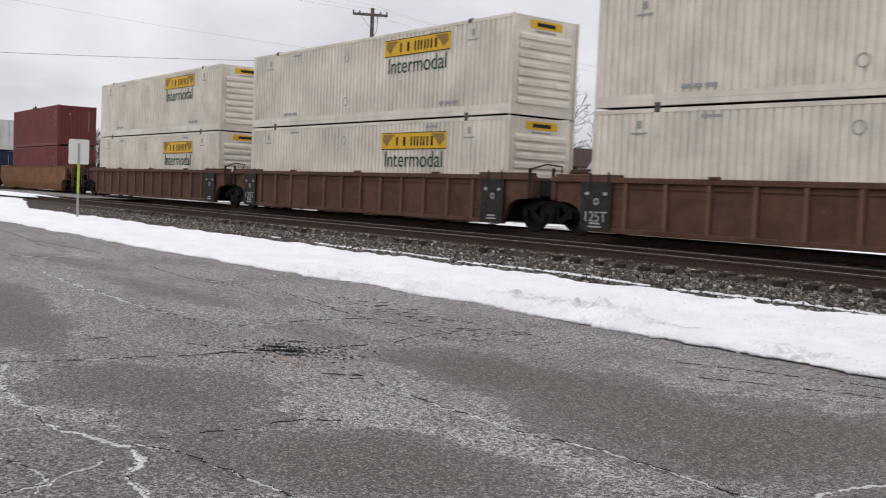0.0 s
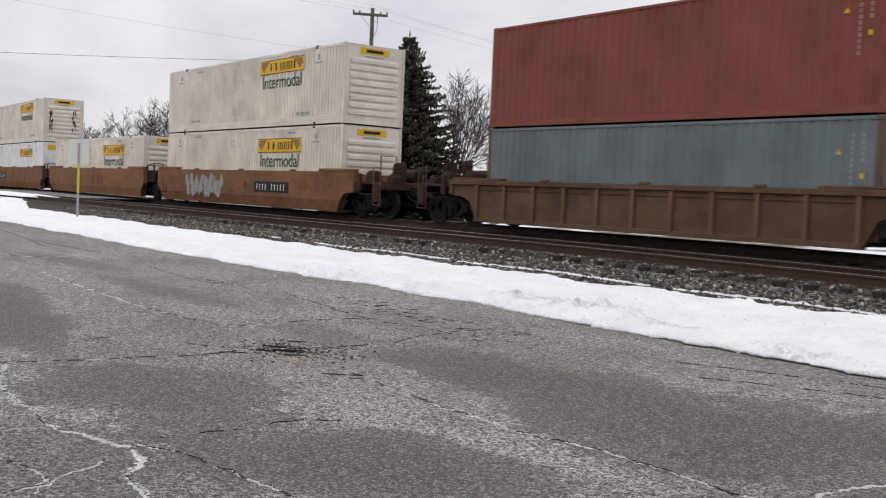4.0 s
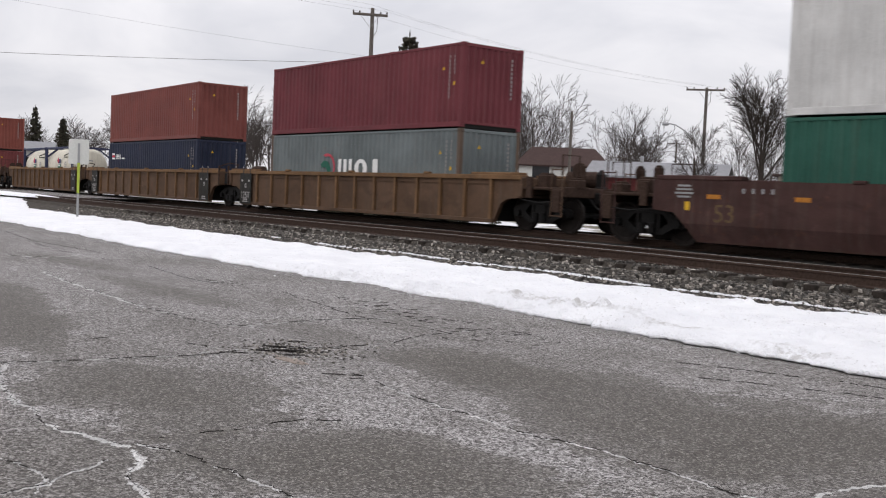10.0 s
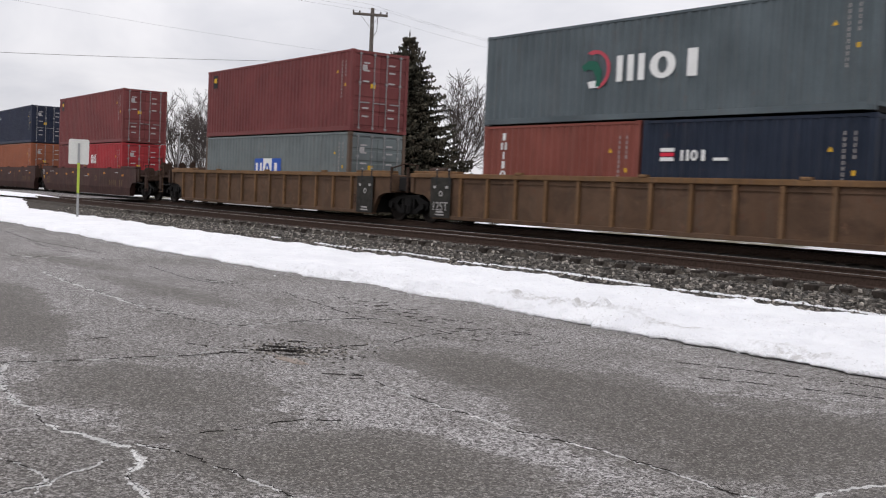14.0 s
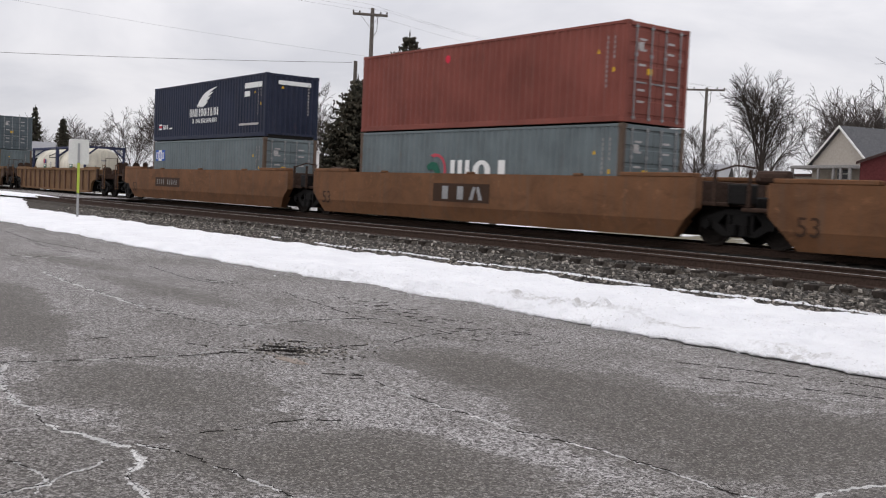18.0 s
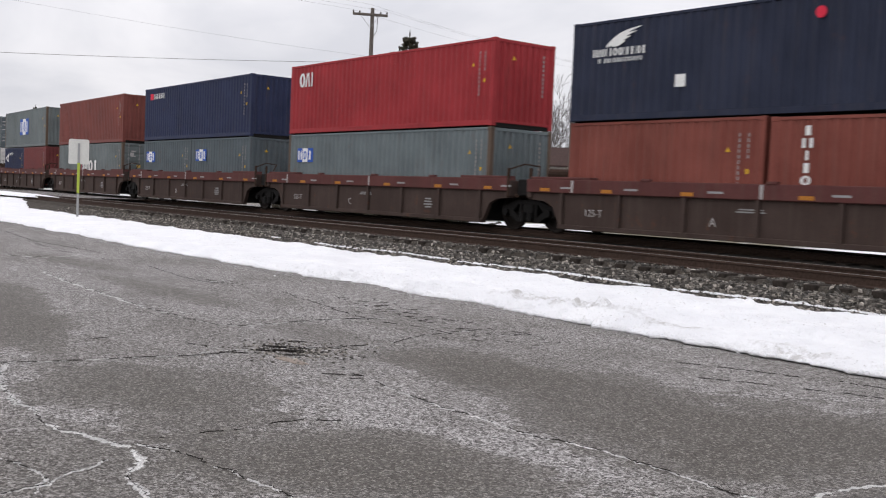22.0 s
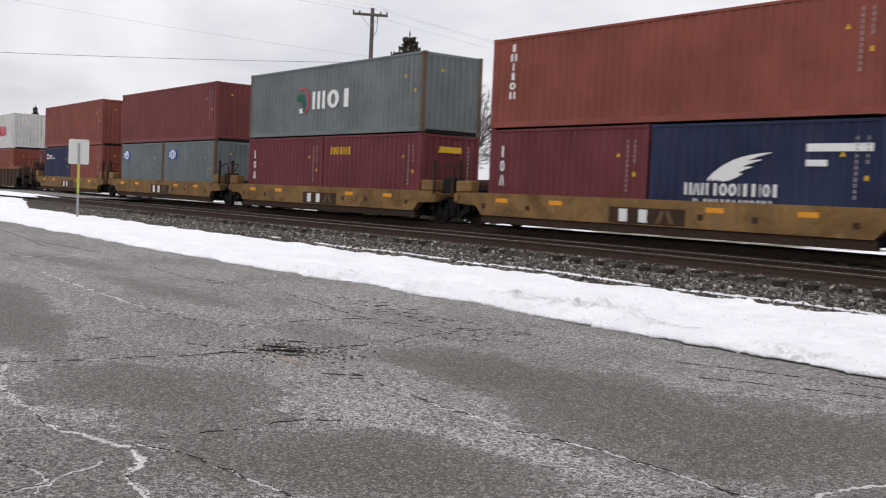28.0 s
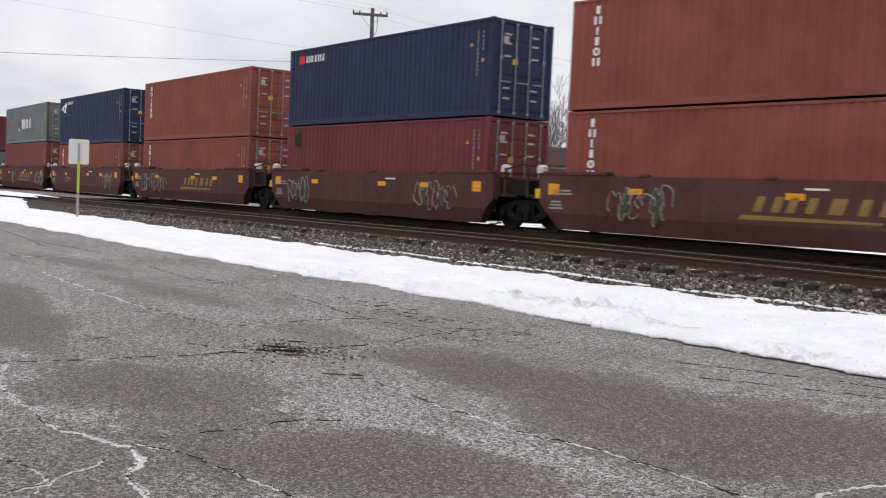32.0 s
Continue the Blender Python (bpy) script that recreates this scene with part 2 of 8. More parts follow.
def along(x, y, z=0.0):
    o, s = drift(x)
    return pose(x, y + o, z - dip(x), 0, 0, math.degrees(math.atan(s)))


def stations(x0, x1, near=2.0, far=20.0):
    """Steps along the line, finer where it is close."""
    xs, x = [], x0
    while x < x1:
        xs.append(x)
        x += near if -90 < x < 30 else far
    return xs + [x1]


def ribbon(profile, xs, closed=False):
    """A profile of (y, z) swept along the line."""
    g = Geo()
    n = len(profile)
    vs = []
    for x in xs:
        o = drift(x)[0]
        vs += [(x, y + o, z - dip(x)) for y, z in profile]
    m = n if closed else n - 1
    fs = [(i * n + k, i * n + (k + 1) % n, (i + 1) * n + (k + 1) % n, (i + 1) * n + k) for i in range(len(xs) - 1) for k in range(m)]
    if closed:
        fs += [tuple(range(n)), tuple(range(len(vs) - 1, len(vs) - n - 1, -1))]
    return g.add(vs, fs)


# ---- ground ----
def asphalt_material():
    n = Nodes("worn_salted_asphalt", 0.85)
    n.b.inputs["Specular IOR Level"].default_value = 0.15
    salt = n.noise(0.5, 5, 0.6, n.scaled(0.8, 1.25, 1), 0.6)
    cell = n.voronoi(78.0, "F1", n.mix(0.010, n.co, n.noise_vector(60.0), "ADD"), out="Color")
    sep = n.t.nodes.new("ShaderNodeSeparateColor")
    n.link(cell, sep.inputs[0])
    grit, tone = sep.outputs[0], sep.outputs[1]
    fine = n.noise(120.0, 3, 0.75)
    mott = n.noise(9.0, 5, 0.7)
    brown = n.mix(tone, (0.046, 0.040, 0.034), (0.112, 0.098, 0.084))
    base = n.mix(n.ramp(grit, (0.0, 0.0), (0.74, 0.1), (0.95, 1.0)), brown, (0.32, 0.30, 0.27))
    base = n.mix(n.ramp(fine, (0.37, 0.8), (0.56, 0.0)), base, (0.020, 0.018, 0.016))
    pale = n.mix(n.ramp(grit, (0.20, 0.0), (0.58, 0.42), (0.90, 1.0)), (0.050, 0.045, 0.042), (0.36, 0.342, 0.333))
    pale = n.mix(n.ramp(fine, (0.36, 0.75), (0.54, 0.0)), pale, (0.045, 0.041, 0.039))
    for scale, wide, much in ((46.0, 0.052, 0.9), (22.0, 0.030, 0.9)):
        seam = n.math("ABSOLUTE", n.math("SUBTRACT", n.noise(scale, 2, 0.5, distort=0.4), 0.5))
        vein = n.math("MULTIPLY", n.ramp(seam, (wide * 0.35, much), (wide, 0.0)), n.ramp(tone, (0.35, 0.0), (0.75, 1.0)))
        pale = n.mix(vein, pale, (0.64, 0.61, 0.595))
        base = n.mix(n.math("MULTIPLY", vein, 0.10), base, (0.40, 0.37, 0.34))
    coarse = n.noise(27.0, 3, 0.65, distort=0.6)
    amount = n.math("MULTIPLY", n.ramp(salt, (0.34, 0.50), (0.56, 1.0)), n.ramp(mott, (0.32, 0.45), (0.56, 1.0)))
    wob = n.math("ADD", n.math("MULTIPLY", n.math("SUBTRACT", n.noise(0.75, 4, 0.6), 0.5), 1.5), n.math("MULTIPLY", n.math("SUBTRACT", n.noise(5.0, 4, 0.7), 0.5), 0.9))
    for cx, cy, rx, ry, turn, dry in DAMP:
        m = n.t.nodes.new("ShaderNodeMapping")
        m.vector_type = "TEXTURE"
        m.inputs["Location"].default_value = (cx, cy, LOT)
        m.inputs["Rotation"].default_value = (0, 0, radians(turn))
        m.inputs["Scale"].default_value = (rx, ry, 50)
        n.link(n.co, m.inputs[0])
        ln = n.t.nodes.new("ShaderNodeVectorMath")
        ln.operation = "LENGTH"
        n.link(m.outputs[0], ln.inputs[0])
        d = n.math("ADD", ln.outputs["Value"], wob)
        if dry == 2:
            amount = n.math("MULTIPLY", amount, n.ramp(d, (0.5, 0.45), (1.4, 1.0)))
        elif dry:
            amount = n.math("MAXIMUM", amount, n.ramp(d, (0.4, 0.95), (1.45, 0.0)))
        else:
            amount = n.math("MULTIPLY", amount, n.ramp(d, (0.50, 0.05), (0.95, 0.40), (1.55, 1.0)))
    col = n.mix(amount, base, pale)
    col = n.mix(n.ramp(coarse, (0.34, 0.62), (0.46, 0.0)), col, (0.042, 0.037, 0.034))
    col = n.mix(n.math("MULTIPLY", n.ramp(coarse, (0.55, 0.0), (0.66, 0.65)), amount), col, (0.60, 0.575, 0.56))
    n.color(col)
    n.rough(n.ramp(amount, (0.1, 0.66), (0.5, 0.92)))
    n.bump(n.math("ADD", n.math("MULTIPLY", grit, 0.6), n.math("MULTIPLY", fine, 0.6)), 0.7, 0.008)
    return n.mat


DAMP = [(-4.5, 4.1, 1.3, 0.40, -3, 1), (-5.74, 3.96, 0.9, 0.6, -15, 1), (-4.9, 7.0, 1.4, 0.28, 23, 1), (-5.4, 1.75, 1.6, 0.55, -8, 2),
        (-7.01, 2.79, 1.42, 0.92, -2, 0), (-4.57, 3.13, 1.2, 0.66, 32, 0), (-11.73, 3.14, 3.4, 0.58, -13, 0), (-13.5, 5.65, 3.0, 0.42, 0, 2), (-9.15, 5.5, 1.3, 0.5, -6, 2),
        (-6.82, 5.79, 1.15, 0.72, 8, 0), (-5.3, 5.7, 2.0, 0.9, -24, 0), (-3.81, 6.15, 1.35, 1.0, -57, 0), (-18.5, 6.1, 2.6, 0.45, 5, 2)]
ASPHALT = asphalt_material()


def snow_material():
    n = Nodes("old_snow", 0.6)
    a, b = n.noise(1.3, 5, 0.6), n.noise(22.0, 5, 0.7)
    col = n.mix(n.ramp(a, (0.35, 0.0), (0.7, 1.0)), (0.84, 0.84, 0.86), (0.93, 0.93, 0.94))
    col = n.mix(n.math("MULTIPLY", n.ramp(b, (0.58, 0.0), (0.70, 0.8)), n.ramp(n.noise(0.6, 3), (0.42, 0.15), (0.6, 1.0))), col, (0.30, 0.275, 0.25))
    for cx, cy, rx, ry in ((-9.1, 9.6, 0.8, 0.38), (-10.3, 9.55, 1.0, 0.25), (-7.6, 9.3, 0.7, 0.2), (-5.8, 9.1, 0.6, 0.15)):
        m = n.t.nodes.new("ShaderNodeMapping")
        m.vector_type = "TEXTURE"
        m.inputs["Location"].default_value = (cx, cy, LOT)
        m.inputs["Scale"].default_value = (rx, ry, 50)
        n.link(n.co, m.inputs[0])
        ln = n.t.nodes.new("ShaderNodeVectorMath")
        ln.operation = "LENGTH"
        n.link(m.outputs[0], ln.inputs[0])
        d = n.math("ADD", ln.outputs["Value"], n.math("MULTIPLY", n.math("SUBTRACT", n.noise(3.5, 5, 0.7), 0.5), 2.4))
        col = n.mix(n.math("MULTIPLY", n.ramp(d, (0.35, 0.8), (1.1, 0.0)), n.ramp(n.noise(9.0, 5, 0.75), (0.42, 0.0), (0.60, 1.0))), col, (0.47, 0.45, 0.43))
    n.b.inputs["Specular IOR Level"].default_value = 0.2
    n.color(col).bump(n.math("ADD", b, n.math("MULTIPLY", n.noise(5.0, 5, 0.65), 2.5)), 0.8, 0.05)
    return n.mat


SNOW = snow_material()


def grass_material():
    n = Nodes("winter_turf_with_snow", 0.9)
    a, b = n.noise(0.09, 6, 0.65), n.noise(6.0, 5, 0.7)
    turf = n.mix(b, (0.07, 0.06, 0.035), (0.16, 0.14, 0.085))
    col = n.mix(n.ramp(a, (0.47, 0.0), (0.53, 1.0)), turf, (0.78, 0.78, 0.80))
    n.color(col).bump(b, 0.5, 0.05)
    return n.mat


TURF = grass_material()


def stone_material(name, low, high):
    n = Nodes(name, 0.85)
    r = n.island()
    g = n.noise(40.0, 4, 0.7)
    col = n.ramp(r, (0.0, low), (0.60, tuple(0.65 * a + 0.35 * b for a, b in zip(low, high))), (0.86, high), (1.0, tuple(min(1, v * 1.9) for v in high)))
    col = n.mix(0.35, col, n.ramp(g, (0.3, 0.0), (0.7, 1.0)), "OVERLAY")
    n.color(col).bump(g, 0.4, 0.01)
    return n.mat


STONE = stone_material("grey_ballast_stone", (0.026, 0.023, 0.020), (0.235, 0.212, 0.185))
BED = plain("packed_ballast", (0.066, 0.057, 0.048), 0.95, 0, 22, 0.75, 0.9)
RAIL_HEAD = plain("worn_rail_head", (0.34, 0.32, 0.30), 0.42, 0.7, 30, 0.15, 0.05)
RAIL_WEB = plain("rusted_rail_web", (0.055, 0.036, 0.028), 0.85, 0.1, 20, 0.35)
TIE_WOOD = plain("dark_creosoted_wood", (0.032, 0.026, 0.022), 0.95, 0, 9, 0.5, 0.8)

big = Geo()
big.add([(-3000, -3000, LOT - 0.06), (3000, -3000, LOT - 0.06), (3000, 3000, LOT - 0.06), (-3000, 3000, LOT - 0.06)], [(0, 1, 2, 3)])
tagged(part("ground", big, TURF), "winter turf with patches of old snow", "ground", kind="structure")


def sheet(x0, x1, y0, y1, nx, ny, height):
    """A grid on the plan with heights from a function."""
    g = Geo()
    vs = []
    for i in range(nx + 1):
        for j in range(ny + 1):
            x, y = x0 + (x1 - x0) * i / nx, y0 + (y1 - y0) * j / ny
            vs.append((x, y, height(x, y)))
    w = ny + 1
    return g.add(vs, [(i * w + j, (i + 1) * w + j, (i + 1) * w + j + 1, i * w + j + 1) for i in range(nx) for j in range(ny)])


def lot_height(x, y):
    dip = 0.035 * math.exp(-(((x + 8.4) / 0.36) ** 2 + ((y - 4.75) / 0.36) ** 2)) * (0.6 + 0.8 * noise.noise((x * 6, y * 6, 0)))
    return LOT + 0.03 * noise.noise((x * 0.12, y * 0.12, 3)) - dip


lot = sheet(-60, 25, -14, 11.2, 340, 160, lot_height)
tagged(part("pavement", lot, ASPHALT, smooth=True), "cracked grey asphalt car park whitened by road salt", "pavement", kind="structure")
tagged(part("pavement", sheet(-300, 300, -120, -14, 10, 4, lambda x, y: LOT - 0.01), ASPHALT), "grey asphalt car park behind the camera", "pavement", kind="structure")


def snow_near(x):
    """The ragged edge of the snow towards the car park."""
    return 9.0 + 0.35 * noise.noise((x * 0.14, 1.7, 0)) + 0.22 * noise.noise((x * 0.7, 5.1, 0)) + 0.13 * noise.noise((x * 2.7, 2.2, 0)) + 0.09 * noise.noise((x * 9.0, 2.2, 0)) + 0.04 * noise.noise((x * 22.0, 2.2, 0)) + (0.4 if x > -4 else 0) * min(1, (x + 4) / 3 if x > -4 else 0)


def snow_far(x):
    return 12.78 - 0.13 * min(1.0, max(0.0, (x + 24) / 8)) + 0.37 * min(1.0, max(0.0, (-31 - x) / 5)) + (drift(x)[0] * 0.6 if x < -18 else 0.0) + 0.10 * noise.noise((x * 0.5, 8.8, 0)) + 0.09 * noise.noise((x * 2.3, 4.2, 0)) + 0.08 * noise.noise((x * 6.0, 4.2, 0)) + 0.05 * noise.noise((x * 14.0, 4.2, 0))


def snow_bank():
    """Rows across the bank: an undercut rim, dents and churned lumps, a ragged far edge."""
    rng = np.random.default_rng(31)
    dx = -2.0 - 26 * rng.random(420)
    dy = 9.1 + 3.9 * rng.random(420) ** 1.7
    dr = 0.035 + 0.10 * rng.random(420) ** 2
    dz = dr * rng.uniform(0.3, 0.75, 420)
    xs, x = [], -78.0
    while x < 30:
        xs.append(x)
        x += 0.045 if -16 < x < -2 else 0.2
    g, vs, m = Geo(), [], 84
    for x in xs:
        up = min(1.0, max(0.0, (-46.5 - x + 0.8 * noise.noise((x * 0.6, 2.0, 0))) / 5.0))
        a, b = snow_near(x), snow_far(x) + (1.0 + 0.3 * noise.noise((x * 0.9, 9.0, 0))) * up
        close = np.abs(dx - x) < 0.35
        cx, cy, cr, cz = dx[close], dy[close], dr[close], dz[close]
        under = 0.013 * min(1.0, max(0.0, (x + 16) / 5)) * (0.5 + 0.9 * max(0.0, noise.noise((x * 0.9, 6.6, 0)) + 0.45))
        vs += [(x, a + 0.09, LOT - 0.03), (x, a + 0.07, LOT + 0.2 * under), (x, a + 0.01, LOT - 0.012 + under)]
        for j in range(m + 1):
            k = (j / m) ** 1.25
            y = a + (b - a) * k
            edge = min(1.0, k * 22 + 0.02, (1 - k) * 16)
            churn = math.exp(-(((x + 9.1) / 1.1) ** 2 + ((y - 9.65) / 0.35) ** 2)) + 0.5 * math.exp(-(((x + 10.4) / 1.4) ** 2 + ((y - 9.6) / 0.35) ** 2))
            lump = 0.05 * noise.noise((x * 0.8, y * 0.8, 0)) + (0.03 + 0.07 * churn) * noise.noise((x * 2.6, y * 2.6, 4)) + (0.012 + 0.06 * churn) * noise.noise((x * 7, y * 7, 9))
            rim = 0.035 * math.exp(-((k - 0.1) / 0.09) ** 2)
            lump += (0.012 + 0.035 * churn) * noise.noise((x * 16, y * 16, 3)) + 0.05 * churn
            if len(cx):
                q = ((x - cx) / (1.6 * cr)) ** 2 + ((y - cy) / cr) ** 2
                lump -= float((cz * np.exp(-q)).sum() - 0.5 * (cz * np.exp(-((np.sqrt(q) - 1.6) / 0.5) ** 2)).sum())
            z = LOT - 0.012 + under + (0.10 + lump + rim) * math.sqrt(edge) * (1 - under) + (0.07 + 0.33 * up * k) * k
            vs.append((x, y, z))
    w = m + 4
    return g.add(vs, [(i * w + j, (i + 1) * w + j, (i + 1) * w + j + 1, i * w + j + 1) for i in range(len(xs) - 1) for j in range(w - 1)])


tagged(part("snow_bank", snow_bank(), SNOW, smooth=True), "long bank of old white snow along the tracks", "snow", kind="structure")


def snow_patch(x0, x1, y0, y1, z, seed):
    """A thin ragged patch of leftover snow."""
    g, n = Geo(), 44
    cx, cy = (x0 + x1) / 2, (y0 + y1) / 2
    rings = []
    for k, lift in ((1.0, -0.06), (0.97, 0.02), (0.8, 0.07), (0.4, 0.09)):
        for i in range(n):
            a = 2 * math.pi * i / n
            q = k * (1 + 0.30 * noise.noise((math.cos(a) * 1.6, math.sin(a) * 1.6, seed)) + 0.16 * noise.noise((math.cos(a) * 5, math.sin(a) * 5, seed)))
            rings.append((cx + q * (x1 - x0) / 2 * math.cos(a), cy + q * (y1 - y0) / 2 * math.sin(a), z + lift + 0.03 * noise.noise((i * 0.7, k * 3, seed))))
    fs = [(r * n + i, r * n + (i + 1) % n, (r + 1) * n + (i + 1) % n, (r + 1) * n + i) for r in range(3) for i in range(n)]
    tagged(part("snow_patch", g.add(rings, fs + [tuple(range(3 * n, 4 * n))]), SNOW, smooth=True), "thin ragged patch of old snow beside the road", "snow", kind="structure")


snow_patch(-66.0, -49.5, 13.9, 15.6, -0.03, 2)
XS = stations(-900, 900)
bed = [(12.0, LOT - 0.05), (12.45, LOT + 0.02), (13.40, -0.315), (13.66, -0.305), (13.74, -0.200), (16.3, -0.200), (17.8, -0.30), (19.2, -0.20), (22.3, -0.21), (23.6, LOT - 0.05)]
tagged(part("ballast_bed", ribbon(bed, XS), BED), "packed grey stone ballast under two tracks", "ballast", kind="structure")
# near-black strip: the train's shade is put into the ballast colour
tagged(part("oily_ballast", ribbon([(17.4, -0.275), (19.2, -0.185), (22.2, -0.19), (23.2, LOT + 0.12)], XS), plain("black_shaded_ballast", (0.020, 0.018, 0.016), 0.95, 0, 22, 0.6, 0.9)), "black ballast under the far track, the train's shade in its colour", "ballast", kind="structure")
tagged(part("snow_verge", ribbon([(23.5, LOT - 0.02), (23.8, LOT + 0.09), (26.0, LOT + 0.12), (32.2, LOT + 0.10), (33.6, LOT - 0.03)], stations(-160, 160)), SNOW), "white snow on the verge beyond the tracks", "snow", kind="structure")


def ballast_stones():
    """Loose stones on the near shoulder and between the ties."""
    rng = np.random.default_rng(5)
    count = 46000
    x = -3.0 - rng.random(count) ** 1.35 * 40.0
    y = 12.2 + rng.random(count) * 2.4
    z = np.interp(y, [12.0, 12.45, 13.40, 13.66, 13.74, 16.3], [LOT - 0.05, LOT + 0.02, -0.315, -0.305, -0.200, -0.200])
    gap = np.abs((x + 50.0) % 0.53 - 0.265)
    keep = (y < 13.60) | (gap < 0.265 - 0.15)
    x, y, z = x[keep], y[keep], z[keep]
    count = len(x)
    y = y + np.array([drift(a)[0] for a in x])
    z = z - np.array([dip(a) for a in x])
    size = (0.013 + 0.024 * rng.random(count)) * np.where(x < -20, np.clip(1.0 + (x + 20) * 0.022, 0.6, 1.0), 1.0)
    cube = np.array([(a, b, c) for a in (-1, 1) for b in (-1, 1) for c in (-1, 1)], float)
    v = cube[None] * (0.55 + 0.6 * rng.random((count, 8, 3)))
    ang = rng.random(count) * 6.283
    ca, sa = np.cos(ang)[:, None], np.sin(ang)[:, None]
    vx, vy = v[..., 0] * ca - v[..., 1] * sa, v[..., 0] * sa + v[..., 1] * ca
    tilt = rng.normal(0, 0.3, count)[:, None]
    vz = v[..., 2] * 0.75 + vx * tilt
    v = np.stack([vx, vy, vz], -1) * size[:, None, None] + np.stack([x, y, z + 0.012], 1)[:, None, :]
    quad = np.array([(0, 1, 3, 2), (4, 6, 7, 5), (0, 4, 5, 1), (2, 3, 7, 6), (0, 2, 6, 4), (1, 5, 7, 3)])
    f = (np.arange(count)[:, None, None] * 8 + quad[None]).reshape(-1, 4)
    m = bpy.data.meshes.new("ballast_stones")
    m.from_pydata(v.reshape(-1, 3).tolist(), [], f.tolist())
    return m


tagged(part("ballast_stones", ballast_stones(), STONE), "loose grey crushed stones on the track shoulder", "ballast", kind="stuff")


def snow_crumbs():
    """Small leftover lumps of snow along both edges of the bank."""
    rng = np.random.default_rng(9)
    g = Geo()
    for i in range(70):
        x = -3.5 - 34 * rng.random() ** 1.2
        far = rng.random() < 0.93
        y = (snow_far(x) + abs(rng.normal(0, 0.12)) + 0.02) if far else snow_near(x) - abs(rng.normal(0, 0.25)) - 0.03
        z = (LOT + 0.04 + 0.33 * max(0.0, y - 12.75 - drift(x)[0])) if far else LOT
        r = rng.uniform(0.012, 0.045) * (1.0 if far else 0.6)
        a, b, c = r * rng.uniform(0.8, 2.6), r * rng.uniform(0.6, 1.2), r * rng.uniform(0.35, 0.7)
        ring = [(x + a * math.cos(t) * rng.uniform(0.7, 1.1), y + b * math.sin(t) * rng.uniform(0.7, 1.1), z) for t in [k * 1.0472 for k in range(6)]]
        g.add(ring + [(x - a * 0.3, y, z + c), (x + a * 0.3, y, z + c * 0.9)], [(0, 1, 7), (1, 2, 6, 7), (2, 3, 6), (3, 4, 6), (4, 5, 7, 6), (5, 0, 7)])
    for i in range(620):
        x = -2.0 - 22 * rng.random()
        y = 12.90 + drift(x)[0] + 0.03 * math.sin(x * 1.3) + rng.normal(0, 0.014)
        if noise.noise((x * 0.7, 3.3, 0)) < -0.34:
            continue
        a, b, z = rng.uniform(0.03, 0.12), rng.uniform(0.004, 0.010), LOT + 0.02 + 0.348 * (y - drift(x)[0] - 12.45) + 0.030 - dip(x)
        g.add([(x - a, y, z - 0.02), (x - a * 0.4, y - b, z - 0.02), (x + a * 0.5, y - b, z - 0.02), (x + a, y, z - 0.01), (x + a * 0.4, y + b, z), (x - a * 0.5, y + b, z), (x, y, z + 0.004)],
              [(0, 1, 6), (1, 2, 6), (2, 3, 6), (3, 4, 6), (4, 5, 6), (5, 0, 6)])
    tagged(part("snow_crumbs", g, SNOW), "small leftover lumps of snow", "snow", kind="stuff")


snow_crumbs()


# ---- tracks ----
def rail_profile(y, flip=1):
    return [(y - 0.075, -0.185), (y - 0.075, -0.165), (y - 0.012, -0.145), (y - 0.012, -0.045), (y - 0.036, -0.035), (y - 0.036, -0.006),
            (y - 0.026, 0.0), (y + 0.026, 0.0), (y + 0.036, -0.006), (y + 0.036, -0.035), (y + 0.012, -0.045), (y + 0.012, -0.145), (y + 0.075, -0.165), (y + 0.075, -0.185)]


def track(centre, label):
    t = thing("railway_track", label, "railway track", kind="structure")
    for s in (-0.7535, 0.7535):
        y = centre + s
        r = part("rail", ribbon(rail_profile(y), XS, True), RAIL_WEB, t, "rust-brown steel rail")
        part("rail_head", ribbon([(y - 0.027, 0.0012), (y - 0.02, 0.003), (y + 0.02, 0.003), (y + 0.027, 0.0012)], XS), RAIL_HEAD, r, "worn bright running surface")
    return t


def tie_mesh():
    return Geo().box(-0.115, 0.115, -1.3, 1.3, -0.36, -0.183, 0.012)


near_track = track(NEAR_Y, "rusty railway track on wooden ties in ballast")
far_track = track(FAR_Y, "railway track beneath the freight train")


def lay_ties(t, centre, x0, x1, name="tie"):
    m = cached(("tie",), tie_mesh)
    x = x0
    while x < x1:
        at = along(x, centre + random.uniform(-0.05, 0.05)) @ pose(0, 0, random.uniform(-0.02, 0.015), 0, 0, random.uniform(-1.5, 1.5))
        part(name, m, TIE_WOOD, t, at=at)
        x += 0.53


def far_ties(t, centre, spans):
    g = Geo()
    for x0, x1 in spans:
        x = x0
        while x < x1:
            o = drift(x)[0]
            g.box(x - 0.115, x + 0.115, centre + o - 1.3, centre + o + 1.3, -0.36, -0.185)
            x += 0.53
    tagged(part("ties", g, TIE_WOOD, t), kind="stuff")


